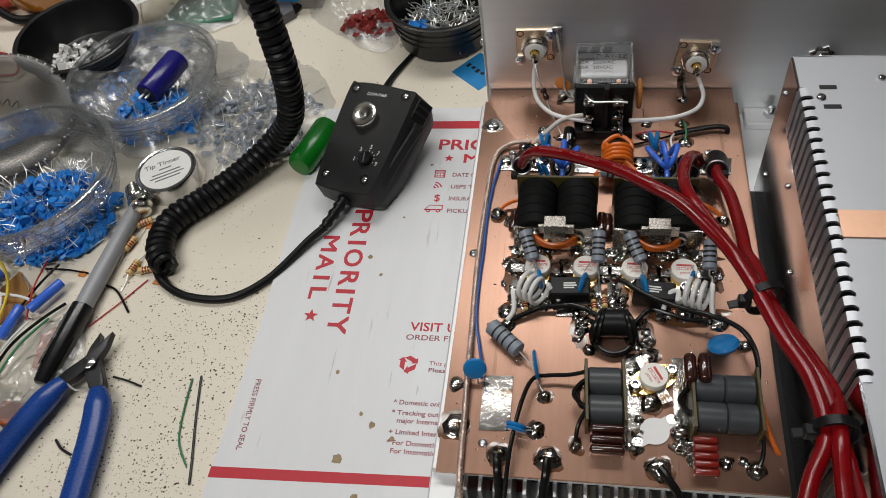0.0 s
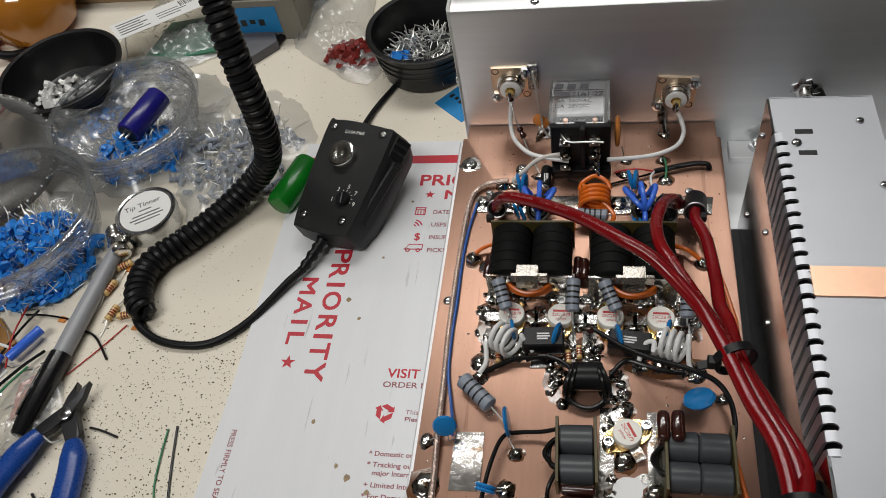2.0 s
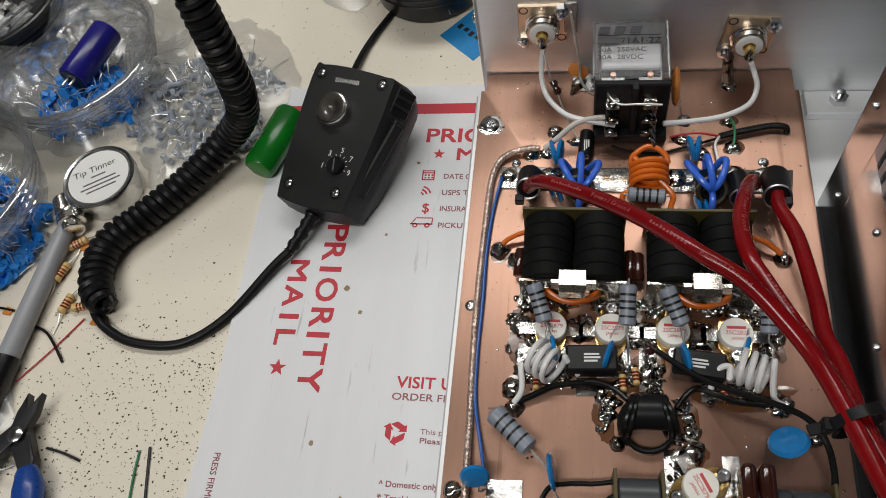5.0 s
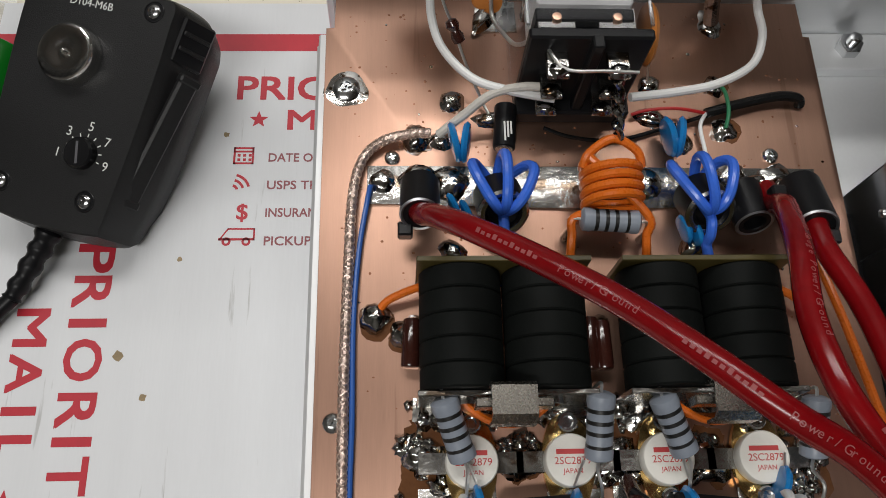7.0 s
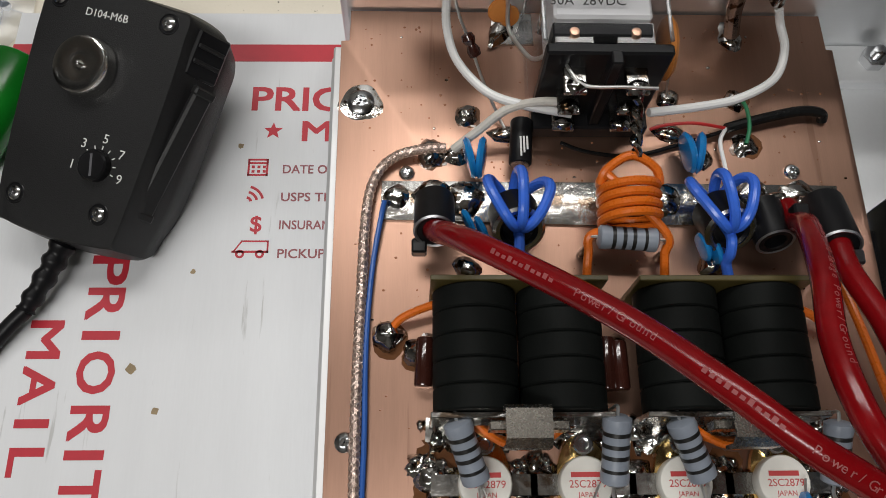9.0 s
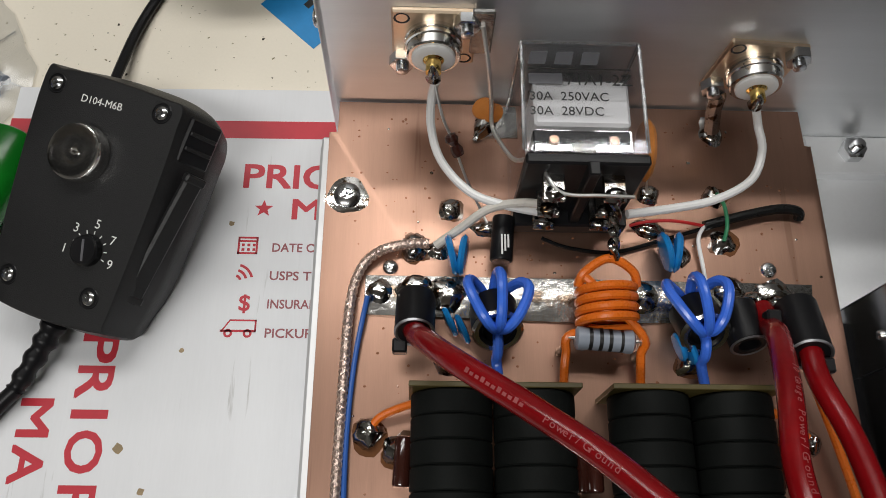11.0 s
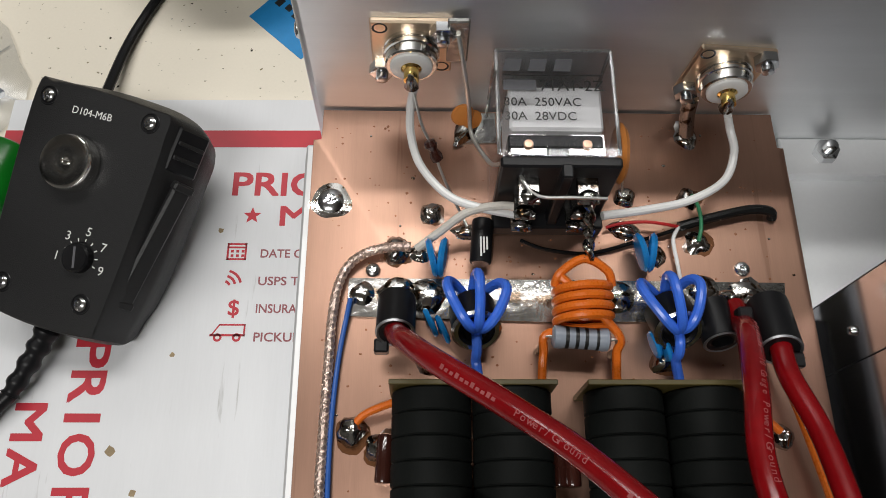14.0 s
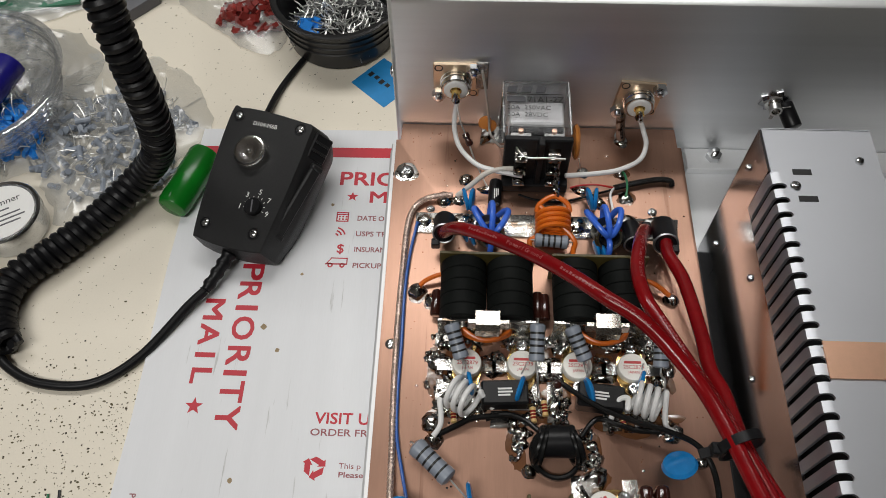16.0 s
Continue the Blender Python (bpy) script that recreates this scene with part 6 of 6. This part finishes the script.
e = thing("wound_bead", "black ferrite bead with white wire through it", "ferrite bead")
part("core", rod(B(), (-338, -165, 7), (-324, -158, 7), 6.2, seg=22, round_=0.7), "bead_black", e)
for k in range(3):
    part("winding", ring(B(), (-334 + k * 2.2 + 7, -161 + k, 7), (0.3, 0.8, 0.3), 6.4, 0.8, 20, 6), "white_ptfe", e)
e = thing("wound_bead", "dark toroid wound with blue and white wire", "ferrite bead")
part("core", lathe(B(), [(4, 0), (9, 0), (9, 8), (4, 8)], place(-350, -193, 1, 20, 10, 0), 24, True), "bead_black", e)
for k in range(4):
    part("winding", ring(B(), (-344 + k * 0.8, -187 - k * 2.2, 6), (0.4, 0.9, 0), 5.2, 0.8, 18, 6), "blue_wire" if k % 2 else "white_ptfe", e)
solo("ferrite_bead", rod(B(), (-331, -194, 6), (-318, -187, 6), 6, seg=22, round_=0.6), "bead_black", "loose black ferrite bead", "ferrite bead")
for k, (pts, mat, z, label) in enumerate((([(-374, -170), (-348, -158), (-348, -125), (-362, -118), (-388, -128)], "fibre_tan", 0.3, "tan circuit board offcut"), ([(-326, -160), (-307, -170), (-287, -140), (-308, -122)], "fibre_tan", 0.4, "tan circuit board offcut"),
                                            ([(-360, -206), (-310, -197), (-309, -216), (-352, -224)], "brown_board", 0.3, "dark brown circuit board offcut"), ([(-392, -126), (-376, -112), (-403, -48), (-418, -58)], "brown_board", 1.9, "reddish copper-clad strip"),
                                            ([(-279, -231), (-273, -214), (-250, -215), (-262, -231)], "pink_foam", 0.3, "piece of copper-coloured foil"), ([(-263, -194), (-268, -170), (-258, -161), (-246, -180)], "pink_foam", 2.4, "piece of copper-coloured foil"))):
    solo("board_offcut", prism(B(), pts if sum((a[0] * b[1] - b[0] * a[1]) for a, b in zip(pts, pts[1:] + pts[:1])) > 0 else pts[::-1], z, z + 1.5, 0.2), mat, label + " lying on the bench", "offcut", "board offcuts")

# solder spool
sp = thing("solder_spool", "white plastic spool of solder wire with a blue label", "spool")
m = place(-282, -251, 0)
part("flange", lathe(B(), [(8.5, 0.2), (26, 0.2), (26.6, 1), (26.6, 2.2), (26, 2.8), (8.5, 2.8)], m, 44, True), "spool_white", sp)
part("flange", lathe(B(), [(8.5, 44), (27.4, 44), (28.2, 44.8), (28.2, 46.6), (27.4, 47.2), (9.5, 47.2), (8.5, 46.6)], m, 44, True), "spool_white", sp)
part("hub", lathe(B(), [(8.5, 2.8), (10, 2.8), (10, 44), (8.5, 44)], m, 30, True), "spool_white", sp)
prof = [(10, 3)]
for k in range(20):
    prof += [(20.4 + 0.25 * (k % 2), 3.6 + k * 2.0), (20.0, 4.6 + k * 2.0)]
part("wound_solder", lathe(B(), prof + [(10, 43.8)], m, 40), "solder_wire", sp, "bright wound solder wire")
part("label_ring", lathe(B(), [(10.5, 47.2), (24.8, 47.2), (24.8, 47.4), (10.5, 47.4)], m, 44, True), "spool_blue", sp, "blue and white paper label")
part("label_panel", prism(B(), [(-4, 11.5), (12, 11.5), (12, 21.5), (-4, 21.5)], 47.4, 47.5, 0, m @ place(0, 0, 0, 0, 0, -35)), "label_paper", sp)
for i, ch in enumerate("SOLDER WIRE"):
    a = math.radians(-150 + i * 15)
    words("lettering", ch, 5.5, m @ place(20.5 * math.cos(a), 20.5 * math.sin(a), 47.45, 0, 0, math.degrees(a) + 90), "print_white", sp, 0.03, "CENTER")


# ---- bowls, bags and their contents ----
def bowl(name, x, y, r, h, mat, label, lip=3.0, taper=0.84, tilt=(0, 0, 0), category="bowl", t=1.2):
    e = thing(name, label, category)
    m = place(x, y, 0.3, *tilt)
    rb = r * taper
    part("wall", lathe(B(), [(0, 0), (rb - 2, 0), (rb, 1.5), (r - 0.8, h - 4), (r - 0.4, h)] + [(r - t - 0.4, h - 0.2), (r - t - 0.8, h - 4), (rb - t, 2.4), (rb - 4, t), (0, t)], m, 56), mat, e)
    part("rim", lathe(B(), [(r - 1.6, h - 1.4), (r + lip * 0.7, h - 1.6), (r + lip, h - 0.6), (r + lip, h + 0.6), (r + lip * 0.5, h + 1.2), (r - 1.6, h + 0.6)], m, 56, True), mat, e)
    for k, zz in enumerate((0.45, 0.62, 0.78)):
        rr = rb + (r - rb) * zz
        part("rib", lathe(B(), [(rr - 0.3, h * zz - 0.6), (rr + 0.7, h * zz), (rr - 0.3, h * zz + 0.6)], m, 48), mat, e)
    return e


def heap(name, label, x, y, z, rx, ry, h, count, kind, mat, seed, lead=0, lead_mat="lead_wire"):
    """A loose pile of small parts: dark-edged bodies and bent leads thrown over one another."""
    rnd = random.Random(seed)
    bm, lm = B(), B()
    for i in range(count):
        a, q = rnd.uniform(0, 6.283), rnd.random() ** 0.5
        px, py = x + math.cos(a) * q * rx, y + math.sin(a) * q * ry
        pz = z + (1 - q * q) * h * rnd.uniform(0.25, 1) + 1.5
        m = Matrix.Translation((px, py, pz)) @ Euler((rnd.uniform(-1.2, 1.2), rnd.uniform(-1.2, 1.2), rnd.uniform(0, 6.28))).to_matrix().to_4x4()
        if kind == "disc":
            s = rnd.uniform(0.85, 1.25)
            prism(bm, [(-3.1 * s, -2.2 * s), (-1.2 * s, -2.9 * s), (2.2 * s, -2.6 * s), (3.2 * s, 0.3 * s), (2.2 * s, 2.7 * s), (-1.6 * s, 2.9 * s), (-3.3 * s, 1.0 * s)], -1.1, 1.1, 0, m)
        elif kind == "resistor":
            lathe(bm, [(0, -4.5), (1.9, -4.4), (2.1, -3.2), (1.8, -2.4), (1.8, 2.4), (2.1, 3.2), (1.9, 4.4), (0, 4.5)], m @ place(0, 0, 0, 90, 0, 0), 9)
        elif kind == "block":
            s = rnd.uniform(0.6, 1.4)
            box(bm, -3.4 * s, -2.2 * s, -1.6, 3.4 * s, 2.2 * s, 1.6, 0, m)
            box(bm, -1.0 * s, -3.4 * s, -0.8, 1.0 * s, -2.2 * s, 1.2, 0, m)
        else:
            wire(bm, [m @ V(-9, 0, 0), m @ V(-3, 1.2, 0.6), m @ V(4, -0.8, 0), m @ V(10, 1.0, 0.8)], 0.45, 4, 3)
        for k in range(lead):
            if rnd.random() < 0.55:
                ln = rnd.uniform(7, 16)
                wire(lm, [m @ V(2.5, (k - 0.5) * 3, 0), m @ V(2.5 + ln * 0.5, (k - 0.5) * 3 + rnd.uniform(-2, 2), rnd.uniform(-1, 2)), m @ V(2.5 + ln, (k - 0.5) * 4, rnd.uniform(-2, 3))], 0.3, 4, 2)
    for mesh in (bm, lm):
        for v in mesh.verts:
            v.co.z = max(v.co.z, z + 0.4)
    ob = solo(name, bm, mat, label, "parts heap", kind="stuff")
    if lead:
        part("leads", lm, lead_mat, ob)
    else:
        lm.free()
    return ob


def film_bag(name, label, pts, h, seed, mat="clear_bag", n=26, folds=1.0):
    """A crumpled see-through bag: two creased sheets joined round an uneven edge."""
    off = V(seed * 7.3, seed * 3.1, 0)
    xs, ys = [p[0] for p in pts], [p[1] for p in pts]
    c = V(sum(xs) / len(xs), sum(ys) / len(ys), 0)
    loop = [c.xy + (p - c.xy) * (1 + 0.10 * noise.noise(V(p.x * 0.05, p.y * 0.05, seed)) + 0.07 * noise.noise(V(p.x * 0.17, p.y * 0.17, seed))) for p in smooth_loop(pts, 9)]
    bm = B()
    for sheet in (1,):
        rows = []
        for i in range(n + 1):
            q = i / n
            row = []
            for p in loop:
                x, y = c.x + (p.x - c.x) * q, c.y + (p.y - c.y) * q
                f = noise.noise(V(x * 0.045, y * 0.045, 0) + off) + 0.6 * abs(noise.noise(V(x * 0.11, y * 0.11, 3) + off)) + 0.5 * noise.noise(V(x * 0.22, y * 0.22, 5) + off) - 0.7 * abs(noise.noise(V(x * 0.07 + y * 0.03, y * 0.05 - x * 0.02, 8) + off))
                z = max(0.5, (1 - q ** 3) * h * (0.62 + 0.5 * f * folds) + 0.8 + 1.5 * q * abs(f))
                row.append(bm.verts.new((x, y, z)))
            rows.append(row)
        for a, b in zip(rows[1:], rows[2:]):
            for i in range(len(a)):
                j = (i + 1) % len(a)
                bm.faces.new((a[i], b[i], b[j], a[j]))
        bm.faces.new(rows[1])
        for v in rows[0]:
            bm.verts.remove(v)
    ob = solo(name, bm, mat, label, "bag", "clear plastic bags")
    a, b = loop[0], loop[9]
    d = (c.xy - (a + b) / 2) * 0.12
    part("zip_seal", wire(B(), [(a.x + d.x, a.y + d.y, h * 0.45 + 2), ((a.x + b.x) / 2 + d.x, (a.y + b.y) / 2 + d.y, h * 0.5 + 3), (b.x + d.x, b.y + d.y, h * 0.45 + 2)], 0.7, 6), "clear_tub", ob)
    return ob


bowl("clear_tub", -316, -62, 62, 38, "clear_tub", "clear plastic tub of blue capacitors", 3.0, 0.86, category="tub")
heap("blue_capacitors", "heap of blue capacitors with bright leads in the clear tub", -302, -76, 1.6, 48, 40, 26, 420, "disc", "cap_blue", 11, 2)
e = thing("tub_lid", "smoky clear tub lid with a beaded rim, leaning on the tub", "lid")
m = place(-372, 0, 26, 14, 16, 0)
disc = part("disc", lathe(B(), [(0, 0), (30, 0.2), (34, 2.4), (50, 2.6), (52, 0), (55, -1), (56, 1), (53, 3.6), (34, 3.6), (30, 1.4), (0, 1.2)], m, 56), "grey_lid", e)
for k in range(46):
    a = 2 * math.pi * k / 46
    part("bead", lathe(B(), [(0, 0), (0.9, 0.1), (0.6, 0.9), (0, 1.1)], m @ place(53.5 * math.cos(a), 53.5 * math.sin(a), 3.2), 8), "label_paper", disc)
for k in range(5):
    part("pen_mark", wire(B(), [m @ V(-20 + k * 7, 8, 3.9), m @ V(-18 + k * 7, 14, 3.9), m @ V(-15 + k * 7, 9, 3.9)], 0.5, 5), "print_black", e)
bowl("black_bowl", -346, 92, 49, 31, "bowl_black", "black plastic bowl holding white connectors", 2.6, 0.8)
heap("white_connectors", "small heap of white and metal connectors in the black bowl", -354, 91, 2, 28, 18, 14, 34, "block", "label_paper", 21, 0)
heap("metal_connectors", "bright metal connector pieces in the black bowl", -348, 92, 2, 26, 18, 16, 26, "block", "lead_wire", 22, 0)
bowl("blue_bowl", -490, 25, 74, 34, "bowl_blue", "blue plastic bowl full of mixed salvaged parts", 4.0, 0.8)
heap("salvaged_parts", "heap of mixed salvaged electronic parts in the blue bowl", -474, 5, 2, 52, 46, 22, 170, "block", "scrap_mix", 31, 1)
heap("salvaged_metal", "bright metal bits among the salvaged parts", -456, 0, 4, 40, 44, 24, 90, "block", "lead_wire", 32, 0)
solo("orange_wire_bundle", ring(ring(ring(B(), (-500, 20, 34), (0.3, 0.4, 0.9), 7, 1.3), (-498, 22, 37), (0.2, 0.6, 0.9), 7, 1.3), (-503, 18, 36), (0.5, 0.3, 0.9), 6.5, 1.3), "orange_wire", "small bundle of orange wire in the blue bowl", "wire")
bowl("black_tub", -48, 123, 42, 35, "bowl_black", "round black plastic tub of bright component leads", 2.6, 0.88, category="tub")
heap("component_leads", "tangle of bright cut component leads in the black tub", -50, 121, 8, 31, 31, 14, 190, "lead", "lead_wire", 41, 0)
heap("small_blue_parts", "few small blue parts among the leads", -68, 108, 12, 10, 9, 10, 9, "block", "cap_blue", 42, 0)
bowl("clear_tub", -268, 42, 56, 34, "clear_tub", "clear plastic tub of blue capacitors under the bag film", 3.0, 0.84, category="tub")
film_bag("parts_bag", "crumpled clear bag laid over the tub of blue capacitors", [(-358, 40), (-335, 105), (-268, 122), (-215, 100), (-205, 30), (-232, -8), (-285, -12)], 22, 3)
heap("blue_capacitors", "heap of blue capacitors in the clear tub", -258, 22, 2.0, 36, 28, 22, 260, "disc", "cap_blue", 12, 2)
heap("pale_blue_parts", "pale blue parts in the crumpled bag", -318, 62, 0.5, 26, 20, 8, 40, "disc", "cap_blue", 13, 0)
film_bag("resistor_bag", "crumpled clear bag of grey resistors", [(-250, 62), (-222, 0), (-200, -40), (-172, -30), (-140, 5), (-122, 38), (-150, 78), (-190, 92)], 18, 5)
heap("grey_resistors", "heap of grey resistors with bright leads inside a clear bag", -180, 20, 0.5, 50, 44, 14, 150, "resistor", "resistor_grey", 14, 2)
film_bag("red_parts_bag", "crumpled clear bag of red parts", [(-176, 210), (-168, 150), (-130, 118), (-96, 96), (-84, 130), (-100, 170), (-120, 230)], 12, 7)
heap("red_parts", "small red parts inside a clear bag", -112, 132, 0.5, 24, 16, 7, 60, "block", "red_parts", 15, 0)
film_bag("scrap_bag", "crumpled clear bag over copper foil", [(-285, -222), (-276, -180), (-262, -158), (-240, -168), (-232, -196), (-246, -222)], 12, 9, folds=1.6)
film_bag("wire_bag", "clear bag of small hardware", [(-440, -60), (-405, -40), (-385, -90), (-395, -140), (-440, -150)], 18, 12)
heap("small_hardware", "small hardware inside a clear bag", -418, -100, 0.5, 22, 36, 9, 50, "block", "scrap_mix", 16, 1)

el = thing("electrolytic_can", "dark blue electrolytic can lying on the bag", "capacitor")
part("sleeve", rod(B(), (-256, 19, 30), (-245, 58, 31), 9.5, seg=28, round_=1.2), "elco_blue", el)
part("end", lathe(B(), [(0, 0), (7.5, 0), (7.5, -0.4), (0, -0.4)], axis_matrix((-256, 19, 30), (-245, 58, 31)), 24), "bead_black", el)
for s in (-2.4, 2.4):
    part("lead", rod(B(), (-256 + s, 19, 31), (-258 + s, 14, 31), 0.9, seg=8), "lead_wire", el)

film_bag("green_bag", "greenish antistatic bag with a white label", [(-335, 170), (-305, 112), (-262, 124), (-225, 150), (-240, 215), (-300, 232)], 20, 15)
solo("green_sheet", prism(B(), [(-300, 125), (-235, 140), (-240, 190), (-290, 180)], 4, 6, 0.3), "green_tint", "green antistatic sheet inside a bag", "sheet")
lb = thing("barcode_label", "white printed label with a barcode on the green bag", "label")
m = place(-281, 166, 27, -6, 4, 40)
part("paper", box(B(), -46, -15, 0, 46, 15, 0.4, 0, m), "label_paper", lb)
for k in range(16):
    part("barcode_bar", box(B(), 14 + k * 1.5, 1, 0.4, 14.5 + k * 1.5 + 0.4 * (k % 3 == 0), 11, 0.5, 0, m), "print_black", lb)
for k in range(5):
    part("print_bar", box(B(), -42, 9 - k * 4.6, 0.4, -16 - 5 * (k % 2), 10.5 - k * 4.6, 0.5, 0, m), "print_grey", lb)
for k in range(3):
    part("print_bar", box(B(), -8, 2 - k * 4.6, 0.4, 12 + 6 * (k % 2), 3.2 - k * 4.6, 0.5, 0, m), "print_grey", lb)

jar = thing("amber_jar", "shiny amber glass jar standing at the back of the bench", "jar")
part("glass", lathe(B(), [(0, 0.3), (26, 0.3), (36, 8), (40, 24), (38, 40), (28, 54), (16, 60), (0, 61)], place(-425, 188, 0), 44), "amber", jar)
drv = thing("screwdriver", "coral plastic screwdriver with a yellow-green end", "screwdriver")
part("handle", lathe(B(), [(0, 0), (9, 1), (13, 8), (12, 28), (14, 44), (9, 52), (0, 53)], axis_matrix((-495, 152, 15), (-450, 176, 17)), 16), "coral", drv)
part("end_cap", lathe(B(), [(13, 40), (15, 46), (12, 55), (0, 57)], axis_matrix((-495, 152, 15), (-450, 176, 17)), 16), "yellow_wire", drv)
part("shaft", rod(B(), (-495, 152, 15), (-540, 130, 8), 3, seg=12), "orange_wire", drv)
solo("black_strap", wire(B(), [(-520, 210, 20), (-486, 170, 34), (-462, 148, 24), (-440, 142, 8), (-420, 150, 4)], 4, 10), "rubber", "black rubber lead curling on the bench", "cable")
for x0, y0, x1, y1, h, tape in ((-420, 222, -300, 330, 46, (-400, -352)), (-232, 158, -160, 250, 40, (-218, -178))):
    e = thing("parts_box", "open grey parts box with a blue tape label", "box", "parts boxes at the back")
    for b in ((x0, y0, 0.2, x1, y0 + 2, h), (x0, y1 - 2, 0.2, x1, y1, h), (x0, y0 + 2, 0.2, x0 + 2, y1 - 2, h), (x1 - 2, y0 + 2, 0.2, x1, y1 - 2, h), (x0 + 2, y0 + 2, 0.2, x1 - 2, y1 - 2, 2)):
        part("wall", box(B(), *b, 0.4), "cardboard" if x0 < -300 else "drawer_grey", e)
    part("tape_label", box(B(), tape[0], y0 - 0.5, 8, tape[1], y0 - 0.05, 34, 0.1), "tape_blue", e, "blue masking tape with pen marks")
    for k in range(3):
        part("pen_mark", box(B(), tape[0] + 6 + k * 8, y0 - 0.7, 16 + 2 * (k % 2), tape[0] + 11 + k * 8, y0 - 0.45, 22, 0.0), "print_black", e)
heap("box_contents", "dark small parts in a parts box", -196, 205, 4, 30, 38, 26, 60, "block", "bowl_black", 51, 1)
solo("dark_pouch", prism(B(), [(-224, 150), (-198, 126), (-180, 146), (-186, 160), (-210, 172)], 0.3, 9, 2.0), "print_grey", "dark grey plastic pouch on the bench", "pouch")
tp = thing("tape_note", "blue masking tape note with pen writing stuck to the bench", "tape")
part("tape", prism(B(), [(-38, 76), (-15, 55), (6, 78), (-18, 98)], 0.05, 0.35), "tape_blue", tp)
for k in range(4):
    part("pen_mark", box(B(), -12 + k * 5, -1.5 + (k % 2), 0.35, -9 + k * 5, 2.5, 0.42, 0, place(-18, 76, 0, 0, 0, -42)), "print_black", tp)
rs = thing("red_spool", "red spool wound with black thread behind the panel", "spool")
part("drum", rod(B(), (262, 172, 16), (285, 130, 16), 15, seg=26, round_=1), "red_cable", rs)
for k in range(4):
    t = 0.15 + 0.22 * k
    part("thread", ring(B(), (262 + 23 * t, 172 - 42 * t, 16), (23, -42, 0), 15.2, 0.7, 26, 6), "black_wire", rs)
heap("clipped_leads", "clipped wire ends scattered on the bench", -300, -150, 0.2, 60, 40, 3, 26, "lead", "lead_wire", 61, 0)

tray = thing("parts_tray", "dark brown wooden tray crowded with old parts and wire", "tray")
part("base", box(B(), -660, 100, 0.2, -500, 300, 4, 1), "brown_board", tray)
for b in ((-660, 100, 4, -500, 106, 22), (-660, 294, 4, -500, 300, 22), (-660, 106, 4, -654, 294, 22), (-506, 106, 4, -500, 294, 22)):
    part("side", box(B(), *b, 0.8), "brown_board", tray)
heap("old_parts", "dark old parts crowding a wooden tray", -580, 190, 5, 70, 84, 26, 190, "block", "bowl_black", 71, 1)
heap("old_wire", "tangle of wire ends in a wooden tray", -570, 170, 14, 60, 60, 20, 60, "lead", "red_thin", 72, 0)
solo("white_lead", wire(B(), [(-560, 140, 20), (-540, 180, 34), (-510, 190, 30), (-490, 170, 18), (-500, 150, 12)], 1.4, 8), "white_ptfe", "white lead looping over the wooden tray", "wire")

rnd = random.Random(5)
bm = B()
for i in range(1500):
    if i % 5 < 3:
        x, y = rnd.gauss(-165, 42), rnd.gauss(-205, 48)
    else:
        x, y = rnd.uniform(-260, -30), rnd.uniform(-330, 140)
    if x > -25 or not -420 < y < 200:
        continue
    r = 0.22 + 0.6 * rnd.random() ** 3
    a = rnd.uniform(0, 6.28)
    base = [bm.verts.new((x + r * math.cos(a + k * 1.57) * rnd.uniform(0.5, 1.2), y + r * math.sin(a + k * 1.57) * rnd.uniform(0.5, 1.2), 0.02)) for k in range(4)]
    top = bm.verts.new((x, y, 0.15 + r * 0.5))
    for k in range(4):
        bm.faces.new((base[k], base[(k + 1) % 4], top))
solo("bench_grit", bm, "grime", "fine dark grit and flux dust scattered over the bench", "grit", kind="stuff")
